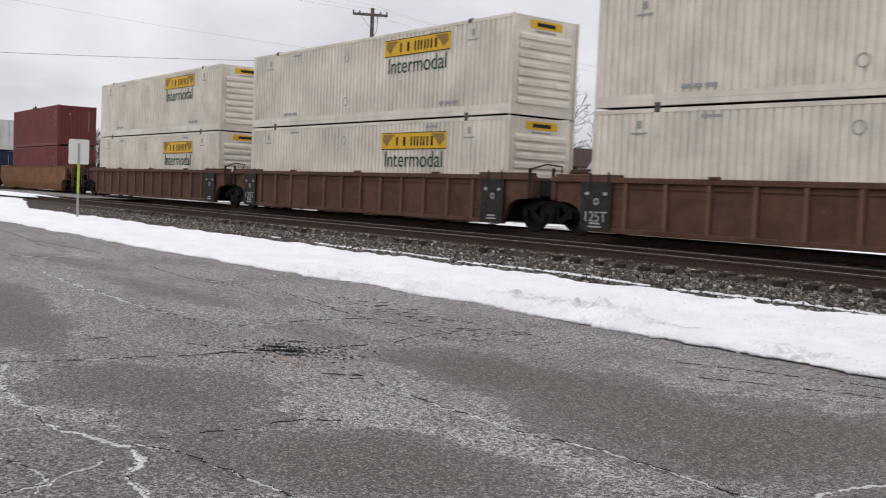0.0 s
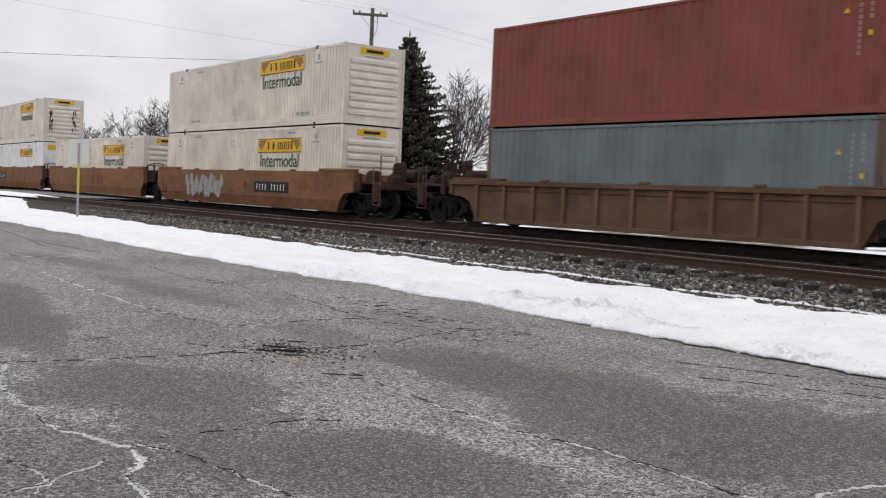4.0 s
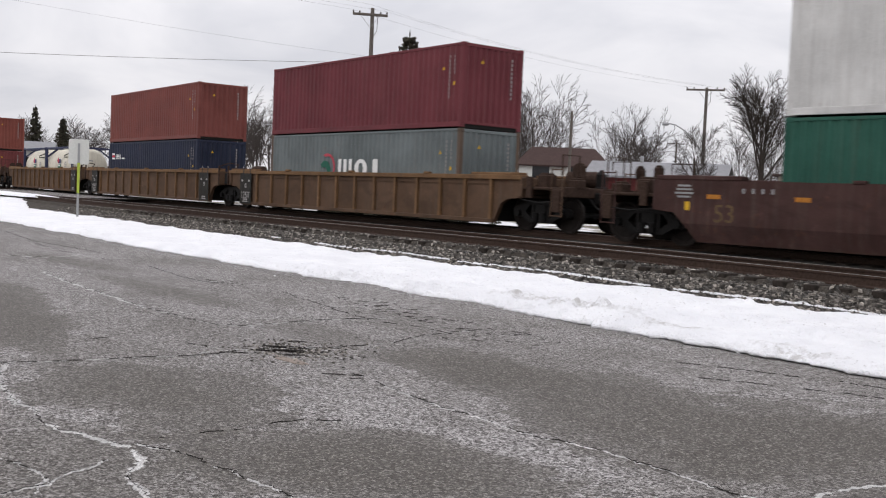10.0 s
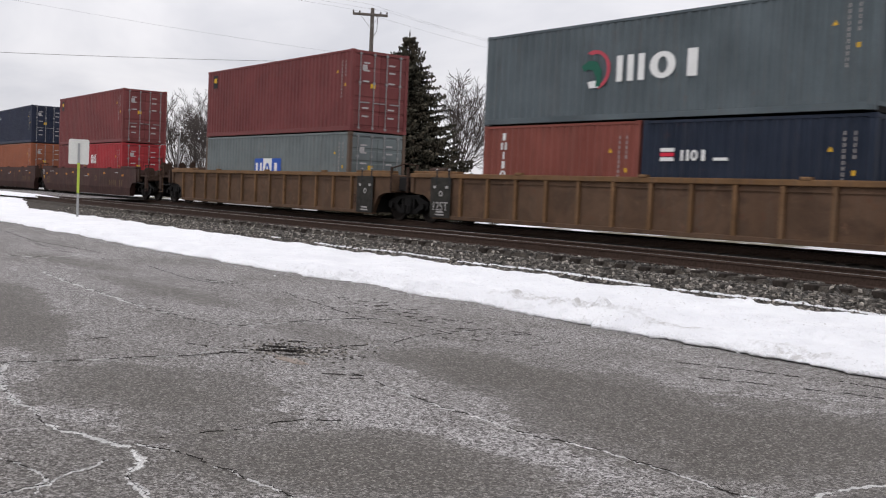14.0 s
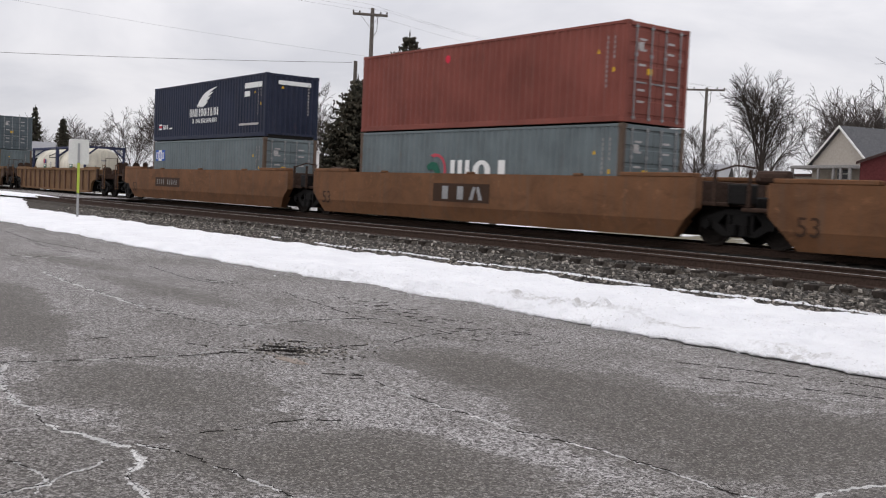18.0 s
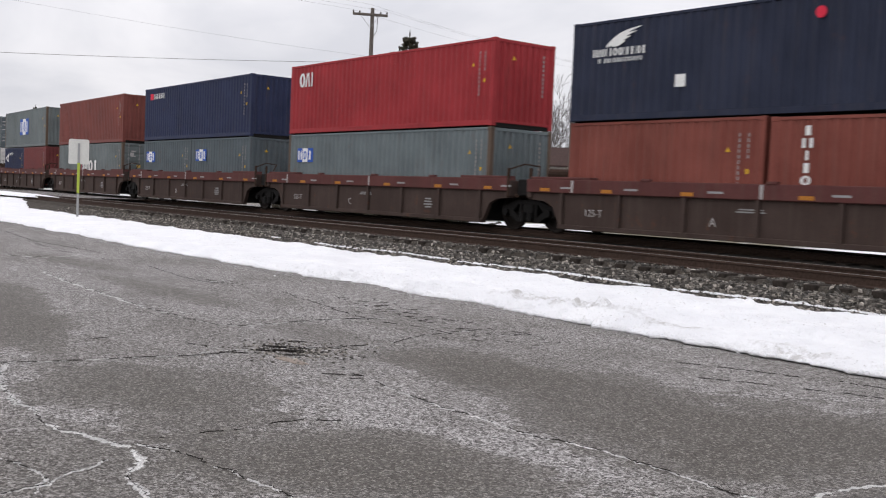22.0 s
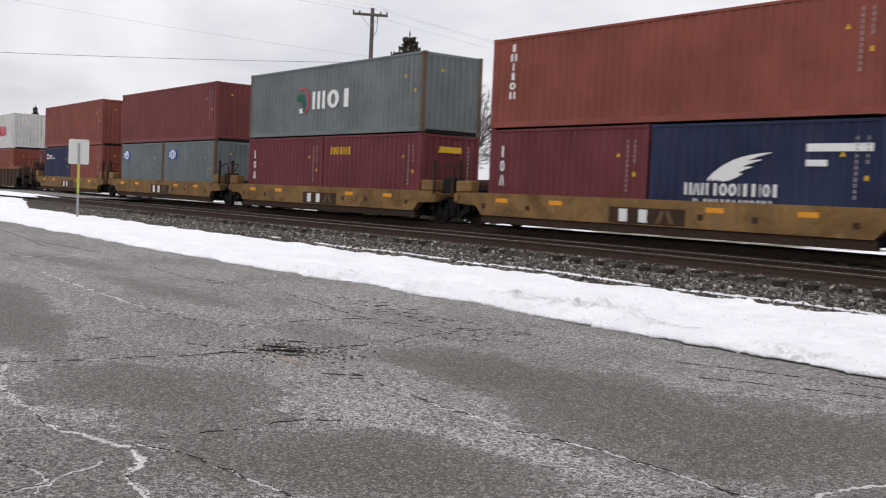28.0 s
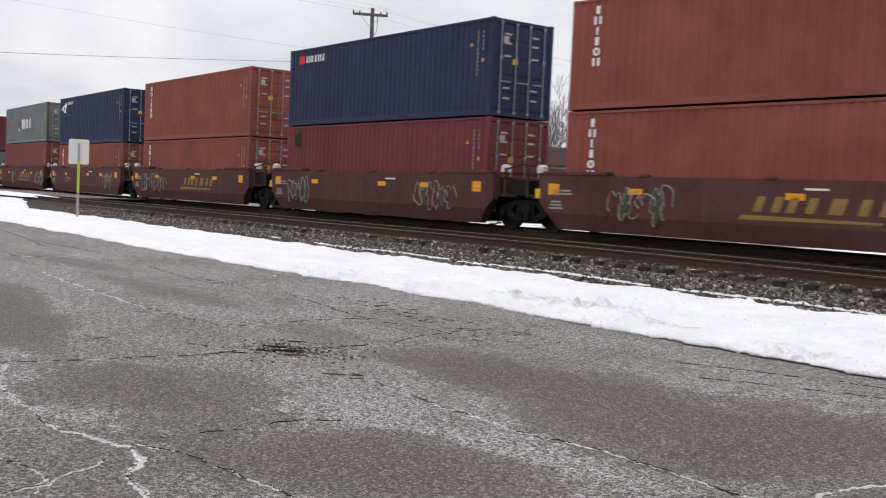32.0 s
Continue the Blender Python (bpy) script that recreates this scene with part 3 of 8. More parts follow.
# ---- road over the tracks ----
def crossing():
    t = thing("level_crossing", "grey asphalt road crossing both tracks", "road", kind="structure")
    prof = [(11.0, LOT - 0.01), (12.2, LOT + 0.12), (14.15, -0.03)]
    part("approach", ribbon(prof, stations(-74, -57)), ASPHALT, t)
    part("crossing_panel", ribbon([(14.35, -0.03), (15.65, -0.03)], stations(-74, -51)), ASPHALT, t)
    part("crossing_panel", ribbon([(15.86, -0.03), (19.85, -0.03)], stations(-74, -51)), ASPHALT, t)
    part("crossing_panel", ribbon([(20.08, -0.03), (21.37, -0.03)], stations(-74, -51)), ASPHALT, t)
    part("road_surface", ribbon([(21.6, -0.03), (23.5, -0.06), (28, LOT + 0.14), (120, LOT + 0.14)], stations(-74, -51)), ASPHALT, t)


crossing()


# ---- containers ----
def wave_panel(length, z0, z1, pitch, depth, side_y, thick=0.03, cut=(0.28, 0.5, 0.78)):
    """A corrugated steel panel along x; its outer face looks to -y."""
    pts = []
    n = max(3, round(length / pitch))
    p = length / n
    x = -length / 2
    for i in range(n):
        pts += [(x, side_y), (x + cut[0] * p, side_y), (x + cut[1] * p, side_y + depth), (x + cut[2] * p, side_y + depth)]
        x += p
    pts += [(length / 2, side_y)]
    g = Geo()
    m = len(pts)
    back = side_y + depth + thick
    vs = [(a, b, z0) for a, b in pts] + [(a, b, z1) for a, b in pts] + [(-length / 2, back, z0), (length / 2, back, z0), (-length / 2, back, z1), (length / 2, back, z1)]
    fs = [(i, i + 1, m + i + 1, m + i) for i in range(m - 1)]
    k = 2 * m
    fs += [(k, k + 2, k + 3, k + 1), (0, m, k + 2, k), (m - 1, k + 1, k + 3, 2 * m - 1)]
    return g.add(vs, fs)


def turned(geo, rz):
    m = pose(0, 0, 0, 0, 0, rz)
    geo.v = [tuple(m @ Vector(p)) for p in geo.v]
    return geo


def mirrored(geo):
    geo.v = [(x, -y, z) for x, y, z in geo.v]
    return geo


def flat(w, h):
    """A thin painted mark in the x-z plane."""
    return cached(("mark", round(w, 3), round(h, 3)), lambda: Geo().box(-w / 2, w / 2, -0.002, 0.002, -h / 2, h / 2))


def disc(r, k=1.0, sides=22, hole=0.0):
    def build():
        g = Geo()
        ring = [(r * k * math.cos(a), r * math.sin(a)) for a in [2 * math.pi * i / sides for i in range(sides)]]
        if not hole:
            return g.prism(ring, -0.002, 0.002)
        inner = [(x * hole, z * hole) for x, z in ring]
        vs = [(x, y, z) for y in (-0.002, 0.002) for q in (ring, inner) for x, z in q]
        s = sides
        fs = []
        for i in range(s):
            j = (i + 1) % s
            fs += [(i, j, s + j, s + i), (2 * s + i, 3 * s + i, 3 * s + j, 2 * s + j), (i, 2 * s + i, 2 * s + j, j), (s + i, s + j, 3 * s + j, 3 * s + i)]
        return g.add(vs, fs)
    return cached(("disc", r, k, hole), build)


def glyph(g, kind, cx, cz, w, h):
    """One plain shape of a sign: bars, an oval, a wedge or a block."""
    def box(x0, x1, z0, z1):
        g.box(cx + x0 * w / 2, cx + x1 * w / 2, -0.002, 0.002, cz + z0 * h / 2, cz + z1 * h / 2)
    if kind == "oval":
        n, vs, fs = 18, [], []
        for y in (-0.002, 0.002):
            for q, p in ((0.95, 1.0), (0.36, 0.62)):
                vs += [(cx + q * w / 2 * math.cos(6.2832 * i / n), y, cz + p * h / 2 * math.sin(6.2832 * i / n)) for i in range(n)]
        for i in range(n):
            j = (i + 1) % n
            fs += [(i, j, n + j, n + i), (2 * n + i, 3 * n + i, 3 * n + j, 2 * n + j), (i, 2 * n + i, 2 * n + j, j), (n + i, n + j, 3 * n + j, 3 * n + i)]
        g.add(vs, fs)
    elif kind == "wedge":
        for e in (-1, 1):
            g.prism([(cx + e * a * w, cz + b * h) for a, b in ((0.5, -0.5), (0.22, -0.5), (0.03, 0.42), (0.2, 0.5))], -0.002, 0.002)
    elif kind == "block":
        box(-0.46, 0.46, -1, 1)
    elif kind == "three":
        for x in (-1, -0.22, 0.56):
            box(x, x + 0.44, -1, 1)
    elif kind == "two":
        box(-0.95, -0.35, -1, 1)
        box(0.35, 0.95, -1, 1)
    else:
        box(-0.4, 0.4, -1, 1)
    return g


KIND = {"n": "two", "w": "three", "o": "oval", "v": "wedge", "t": "block", "l": "block", "s": "block", "x": "wedge", "i": "bar", "-": "bar"}


class Box:
    """A container being fitted out: marks are placed by metres from its near side's left end, and from its floor."""

    def __init__(self, ob, length, width, height):
        self.ob, self.L, self.W, self.H = ob, length, width, height

    def side(self, mesh, x, z, mat, name="marking", lift=0.004, label="", lean=0, stuff=False):
        ob = part(name, mesh, mat, self.ob, label, at=pose(x - self.L / 2, -self.W / 2 - lift, z, 0, lean, 0))
        tagged(ob, kind="stuff" if stuff else "")

    def end(self, mesh, y, z, mat, name="marking", lift=0.012, label="", stuff=False):
        """On the end that looks to +x; y from the near edge."""
        ob = part(name, mesh, mat, self.ob, label, at=pose(self.L / 2 + lift, y - self.W / 2, z, 0, 0, 90))
        tagged(ob, kind="stuff" if stuff else "")

    def word(self, x, z, widths, h, mat, gap=0.25, lift=0.004, slant=0.0, kinds=""):
        """A brand's name as plain shapes; small ones in one piece."""
        g, x0 = Geo(), x
        kinds = kinds or "nosnitnvs" * 3
        for w, kind in zip(widths, kinds):
            if w > 0 and h >= 0.4:
                self.side(cached(("glyph", kind, round(w, 3), round(h, 3)), lambda: glyph(Geo(), KIND[kind], 0, 0, w, h)), x + w / 2, z, mat, lift=lift)
            elif w > 0:
                glyph(g, KIND[kind], x - x0 + w / 2, 0, w, h)
            x += abs(w) + gap * h
        if g.v:
            self.side(g.mesh("marking"), x0, z, mat, lift=lift, lean=slant, stuff=True)

    def column(self, x, z, count, w, h, mat, gap=0.35):
        def build():
            g = Geo()
            for i in range(count):
                k = w * (0.8 + 0.2 * ((i * 5) % 3) / 2)
                g.box(-k / 2, k / 2, -0.002, 0.002, -i * h * (1 + gap) - h / 2, -i * h * (1 + gap) + h / 2)
            return g
        self.side(cached(("column", count, w, h, gap), build), x, z, mat, stuff=True)


RUSTY_POST = paint("rusty_brown_post_paint", (0.100, 0.068, 0.048), 0.6, 0.35)


def frame_mat(mat):
    """Grey boxes have posts and castings gone brown with rust."""
    return RUSTY_POST if mat.name.startswith("grey_") else mat


def container(colour, L=12.192, H=2.591, doors=False, label="", group="containers on the train", smooth=False):
    """A steel freight container, its base at the origin."""
    W = 2.438
    mat = colour
    ob = thing("shipping_container", label, "container", group=group)
    key = (round(L, 2), H)
    inner = L - 0.30
    side_m = cached(("side_panel", *key), lambda: wave_panel(inner, 0.16, H - 0.075, 0.277, 0.036, -W / 2 + 0.012))
    far_m = cached(("far_panel", *key), lambda: mirrored(wave_panel(inner, 0.16, H - 0.075, 0.277, 0.036, -W / 2 + 0.012)))
    part("side_panel", side_m, mat, ob)
    part("side_panel", far_m, mat, ob)
    for s in (-1, 1):
        part("top_rail", cached(("top_rail", *key, s), lambda: Geo().box(-L / 2 + 0.15, L / 2 - 0.15, min(s * (W / 2 - 0.004), s * (W / 2 - 0.064)), max(s * (W / 2 - 0.004), s * (W / 2 - 0.064)), H - 0.085, H - 0.012, 0.006)), mat, ob)
        part("bottom_rail", cached(("bottom_rail", *key, s), lambda: Geo().box(-L / 2 + 0.15, L / 2 - 0.15, min(s * (W / 2 - 0.004), s * (W / 2 - 0.06)), max(s * (W / 2 - 0.004), s * (W / 2 - 0.06)), 0.015, 0.175, 0.008)), mat, ob)
        for e in (-1, 1):
            xa, xb = sorted((e * (L / 2 - 0.004), e * (L / 2 - 0.155)))
            ya, yb = sorted((s * (W / 2 - 0.003), s * (W / 2 - 0.14)))
            part("corner_post", cached(("corner_post", *key, s, e), lambda: Geo().box(xa, xb, ya, yb, 0.11, H - 0.11, 0.012)), frame_mat(mat), ob)
            for zz in (0, 1):
                za, zb = (0.0, 0.118) if not zz else (H - 0.118, H)
                xa, xb = sorted((e * L / 2, e * (L / 2 - 0.178)))
                ya, yb = sorted((s * W / 2, s * (W / 2 - 0.162)))
                part("corner_casting", cached(("corner_casting", *key, s, e, zz), lambda: Geo().box(xa, xb, ya, yb, za, zb, 0.012)), frame_mat(mat), ob)
    part("roof", cached(("roof", *key), lambda: turned(Geo().box(-L / 2 + 0.1, L / 2 - 0.1, -W / 2 + 0.05, W / 2 - 0.05, H - 0.05, H - 0.02, 0.01), 0)), mat, ob)
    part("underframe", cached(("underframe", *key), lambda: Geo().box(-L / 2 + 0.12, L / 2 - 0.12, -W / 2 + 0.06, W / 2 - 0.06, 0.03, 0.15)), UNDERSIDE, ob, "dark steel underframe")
    ends = (-1,) if doors else (-1, 1)
    for e in ends:
        m = cached(("end_panel", *key, e), lambda: end_wave(L, W, H, e))
        part("end_panel", m, mat, ob)
        # a solid near-black block stands in for the shade below the end sill
        part("end_recess", cached(("end_recess", *key, e), lambda: Geo().box(min(e * (L / 2 - 0.03), e * (L / 2 - 0.1)), max(e * (L / 2 - 0.03), e * (L / 2 - 0.1)), -W / 2 + 0.16, W / 2 - 0.16, -0.02, 0.11)), UNDERSIDE, ob, "black block standing in for the shaded recess under the end")
        for za, zb, nm in ((0.10, 0.19, "end_sill"), (H - 0.12, H - 0.02, "end_header")):
            xa, xb = sorted((e * (L / 2 - 0.006), e * (L / 2 - 0.09)))
            part(nm, cached((nm, *key, e), lambda: Geo().box(xa, xb, -W / 2 + 0.14, W / 2 - 0.14, za, zb, 0.008)), mat, ob)
    if doors:
        for nm, za, zb in (("end_sill", 0.01, 0.14), ("end_header", H - 0.13, H - 0.02)):
            part(nm, cached((nm, "door", *key), lambda: Geo().box(L / 2 - 0.09, L / 2 - 0.006, -W / 2 + 0.14, W / 2 - 0.14, za, zb, 0.008)), mat, ob)
        for s in (-1, 1):
            def leaf():
                y0, y1 = sorted((s * 0.008, s * (W / 2 - 0.145)))
                zs = [0.16 + (H - 0.33) * k / 5 for k in range(6)]
                face = [(L / 2 - 0.075, 0.15), (L / 2 - 0.045, 0.15)]
                for k in range(5):
                    face += [(L / 2 - 0.045, zs[k] + 0.06), (L / 2 - 0.026, zs[k] + 0.09), (L / 2 - 0.026, zs[k + 1] - 0.05), (L / 2 - 0.045, zs[k + 1] - 0.02)]
                return Geo().prism(face + [(L / 2 - 0.045, H - 0.14), (L / 2 - 0.075, H - 0.14)], y0, y1)
            d = part("door", cached(("door", *key, s), leaf), mat, ob)
            for q in (0.27, 0.86):
                y = s * q
                part("lock_rod", cached(("lock_rod", *key, s, q), lambda: Geo().tube([(L / 2 - 0.008, y, 0.07), (L / 2 - 0.008, y, H - 0.07)], 0.019, 8)), LOCK_STEEL, d, "galvanised locking bar")
                part("lock_handle", cached(("lock_handle", *key, s, q), lambda: Geo().box(L / 2 - 0.012, L / 2 + 0.014, min(y, y - s * 0.42), max(y, y - s * 0.42), 1.02, 1.06, 0.006).box(L / 2 - 0.02, L / 2 + 0.012, y - 0.05, y + 0.05, 0.10, 0.16).box(L / 2 - 0.02, L / 2 + 0.012, y - 0.05, y + 0.05, H - 0.17, H - 0.11).box(L / 2 - 0.02, L / 2 + 0.012, y - 0.05, y + 0.05, 1.7, 1.78)), LOCK_STEEL, d, "galvanised door handle")
    return Box(ob, L, W, H)


def end_wave(L, W, H, e):
    g = wave_panel(W - 0.28, 0.15, H - 0.11, 0.25, 0.045, -0.01)
    g.v = [(e * (L / 2 - 0.012 - y), x * e, z) for x, y, z in [(p[0], p[1] + 0.01, p[2]) for p in g.v]]
    return g


LOCK_STEEL = plain("galvanised_lock_bars", (0.26, 0.26, 0.26), 0.5, 0.3, 30, 0.2)


def domestic(colour, label, smooth=False, stained=0):
    """A 53-foot container with posts at the 40-foot marks."""
    L, W, H = 16.154, 2.591, 2.896
    ob = thing("long_container", label, "container", group="containers on the train")
    pitch = 1.22 if smooth else 0.225
    depth = 0.012 if smooth else 0.034

    def panel():
        return wave_panel(L - 0.24, 0.30, H - 0.10, pitch, depth, -W / 2 + 0.010, 0.03, (0.62, 0.70, 0.92))
    part("side_panel", cached(("long_panel", smooth), panel), colour, ob)
    part("side_panel", cached(("long_far_panel", smooth), lambda: mirrored(panel())), colour, ob)
    for s in (-1, 1):
        ya, yb = sorted((s * (W / 2 - 0.001), s * (W / 2 - 0.06)))
        part("top_rail", cached(("long_top_rail", s), lambda: Geo().box(-L / 2 + 0.1, L / 2 - 0.1, ya, yb, H - 0.12, H - 0.012, 0.008)), colour, ob)
        part("bottom_rail", cached(("long_bottom_rail", s), lambda: Geo().box(-L / 2 + 0.1, L / 2 - 0.1, ya, yb, 0.02, 0.16, 0.008).box(-L / 2 + 0.1, L / 2 - 0.1, ya + (0.006 if s < 0 else 0), yb - (0.006 if s > 0 else 0), 0.165, 0.31)), colour, ob)
        for e in (-1, 1):
            xa, xb = sorted((e * (L / 2 - 0.002), e * (L / 2 - 0.13)))
            part("corner_post", cached(("long_post", s, e), lambda: Geo().box(xa, xb, ya, yb, 0.0, H, 0.014)), colour, ob)
            xc = e * 6.05
            part("stacking_post", cached(("stacking_post", s, e), lambda: Geo().box(xc - 0.11, xc + 0.11, ya - 0.002 * (s < 0), yb + 0.002 * (s > 0), 0.11, H - 0.02, 0.006)), colour, ob)
            part("lift_casting", cached(("lift_casting", s, e), lambda: Geo().box(xc - 0.1, xc + 0.1, min(s * (W / 2 + 0.004), s * (W / 2 - 0.16)), max(s * (W / 2 + 0.004), s * (W / 2 - 0.16)), H - 0.12, H + 0.02, 0.01)), CAST, ob, "dark steel lifting casting")
            part("lift_casting", cached(("base_casting", s, e), lambda: Geo().box(xc - 0.1, xc + 0.1, min(s * (W / 2 + 0.004), s * (W / 2 - 0.16)), max(s * (W / 2 + 0.004), s * (W / 2 - 0.16)), -0.01, 0.11, 0.01)), CAST, ob, "dark steel base casting")
    part("roof", cached(("long_roof",), lambda: Geo().box(-L / 2 + 0.06, L / 2 - 0.06, -W / 2 + 0.05, W / 2 - 0.05, H - 0.05, H - 0.016, 0.01)), colour, ob)
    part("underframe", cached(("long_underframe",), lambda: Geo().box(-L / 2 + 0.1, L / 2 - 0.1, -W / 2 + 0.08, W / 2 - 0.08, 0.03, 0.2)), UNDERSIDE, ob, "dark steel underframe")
    for e in (-1, 1):
        def wall():
            x0, x1 = sorted((e * (L / 2 - 0.07), e * (L / 2 - 0.11)))
            return Geo().box(x0, x1, -W / 2 + 0.06, W / 2 - 0.06, 0.02, H - 0.02)
        w = part("end_wall", cached(("long_end", e), wall), colour, ob)
        for k in range(0 if smooth else 8):
            z = 0.34 + 0.265 * k
            xo = e * (L / 2 - 0.07)
            part("rib", cached(("end_rib", e, k), lambda: Geo().prism([(xo, z), (xo + e * 0.05, z + 0.006), (xo + e * 0.05, z + 0.12), (xo, z + 0.20)], -1.02, 1.02)), colour, w)
    if stained:
        rng = random.Random(stained)
        for y in (0.40, 0.47, 0.55, 1.9, 2.02):
            for k in range(5):
                if rng.random() < 0.25:
                    continue
                h = rng.uniform(0.26, 0.46)
                ring = [(-0.03 - 0.03 * rng.random(), h), (-0.03, h * 0.4), (0.0, 0.0), (0.03, h * 0.5), (0.03 + 0.04 * rng.random(), h)]
                part("rust_stain", Geo().prism(ring, -0.002, 0.002), RUST_RUN, ob, "dark rust run", at=pose(L / 2 - 0.014, y - W / 2 + rng.uniform(-0.03, 0.03), 0.62 + 0.265 * k, 0, 0, 90))
    return Box(ob, L, W, H)


def tank(label):
    """A 20-foot tank container: a white vessel in a blue frame."""
    L, W, H = 6.058, 2.438, 2.591
    ob = thing("tank_container", label, "tank container", group="tank containers on the train")
    r = 1.16
    prof = [(-2.88, 0.02), (-2.87, 0.5), (-2.83, 0.86), (-2.72, 1.03), (-2.45, r), (2.45, r), (2.72, 1.03), (2.83, 0.86), (2.87, 0.5), (2.88, 0.02)]
    m = cached(("vessel",), lambda: Geo().lathe(prof, (0, 0, 1.36), "x", 36).mesh("vessel", True))
    v = part("vessel", m, TANK_WHITE, ob, "white insulated steel vessel")
    for x in (-2.1, -0.7, 0.7, 2.1):
        part("band", cached(("band",), lambda: Geo().lathe([(-0.03, r + 0.004), (-0.03, r + 0.012), (0.03, r + 0.012), (0.03, r + 0.004)], (0, 0, 1.36), "x", 36)), TANK_WHITE, v, at=pose(x, 0, 0))
    for e in (-1, 1):
        x = e * (L / 2 - 0.07)
        for s in (-1, 1):
            y = s * (W / 2 - 0.07)
            part("corner_post", cached(("tank_post",), lambda: Geo().box(-0.07, 0.07, -0.07, 0.07, 0, H, 0.015)), TANK_BLUE, ob, at=pose(x, y, 0))
            part("brace", cached(("tank_brace", e, s), lambda: Geo().tube([(x, y, H - 0.65), (x, y - s * 0.75, H - 0.06)], 0.05, 6)), TANK_BLUE, ob)
        part("end_beam", cached(("tank_beam",), lambda: Geo().box(-0.06, 0.06, -W / 2 + 0.1, W / 2 - 0.1, H - 0.13, H - 0.01, 0.01)), TANK_BLUE, ob, at=pose(x, 0, 0))
        part("end_beam", cached(("tank_beam",), lambda: Geo()), TANK_BLUE, ob, at=pose(x, 0, -H + 0.16))
    for s in (-1, 1):
        part("frame_rail", cached(("tank_rail",), lambda: Geo().box(-L / 2 + 0.1, L / 2 - 0.1, -0.05, 0.05, H - 0.12, H - 0.02, 0.01)), TANK_BLUE, ob, at=pose(0, s * (W / 2 - 0.06), 0))
        part("frame_rail", cached(("tank_rail",), lambda: Geo()), TANK_BLUE, ob, at=pose(0, s * (W / 2 - 0.06), -H + 0.2))
    part("walkway", cached(("walkway",), lambda: Geo().box(-2.4, 2.4, -0.25, 0.25, H - 0.04, H - 0.01)), GALV, ob, "grey steel walkway")
    part("hand_rail", cached(("tank_hand_rail",), lambda: Geo().tube([(1.9, -0.75, 2.28), (0.5, -0.98, 2.05), (0.75, -1.05, 1.94), (2.7, -1.06, 1.92)], 0.025, 6)), UNDERSIDE, ob, "dark bent hand rail")
    part("manhole", cached(("manhole",), lambda: Geo().lathe([(H - 0.1, 0.28), (H + 0.0, 0.28), (H + 0.03, 0.2)], (0, 0, 0), "z", 16)), GALV, ob, "round steel manhole lid")
    b = Box(ob, L, W, H)
    return b


TANK_WHITE = paint("tank_white", (0.62, 0.58, 0.48), 0.15, 0.38)
TANK_BLUE = paint("tank_frame_blue", (0.026, 0.032, 0.072), 0.15, 0.2)
C_MAROON = paint("maroon_paint", (0.145, 0.037, 0.036), 0.22, 0.22)
C_RUSSET = paint("russet_paint", (0.160, 0.046, 0.037), 0.22, 0.22)
C_DARKRED = paint("dark_red_paint", (0.128, 0.027, 0.033), 0.15, 0.2)
C_BRICK = paint("brick_red_paint", (0.185, 0.052, 0.038), 0.18, 0.22)
C_ORANGE = paint("orange_red_paint", (0.208, 0.056, 0.040), 0.12, 0.2)
C_RUSTOR = paint("orange_brown_paint", (0.255, 0.083, 0.042), 0.15, 0.2)
C_RED = paint("bright_red_paint", (0.29, 0.025, 0.030), 0.1, 0.15)
C_NAVY = paint("navy_paint", (0.016, 0.021, 0.042), 0.15, 0.15)
C_BLUE = paint("dark_blue_paint", (0.018, 0.025, 0.062), 0.15, 0.15)
C_MIDNIGHT = paint("midnight_blue_paint", (0.013, 0.020, 0.037), 0.15, 0.15)
C_GREY = paint("grey_green_paint", (0.135, 0.155, 0.155), 0.3, 0.25)
C_GREYB = paint("grey_blue_paint", (0.128, 0.154, 0.160), 0.2, 0.25)
C_SLATE = paint("slate_grey_paint", (0.085, 0.105, 0.115), 0.2, 0.25)
C_GREEN = paint("dark_green_paint", (0.020, 0.085, 0.060), 0.15, 0.2)
C_WHITE = paint("off_white_paint", (0.56, 0.55, 0.53), 0.12, 0.18)
C_JB = paint("cream_white_paint", (0.62, 0.575, 0.495), 0.14, 0.12)
RUST_RUN = plain("dark_rust_run", (0.075, 0.038, 0.022), 0.9, 0, 12, 0.5)
C_JBS = paint("plain_white_paint", (0.66, 0.66, 0.66), 0.08, 0.18)


# ---- well cars ----
def wheel_geo():
    return Geo().lathe([(-0.07, 0.12), (-0.07, 0.36), (-0.055, 0.44), (-0.07, 0.455), (-0.07, 0.478), (0.05, 0.483), (0.05, 0.515), (0.075, 0.515), (0.075, 0.45), (0.03, 0.40), (0.03, 0.14), (0.08, 0.12)], (0, 0, 0), "y", 26)


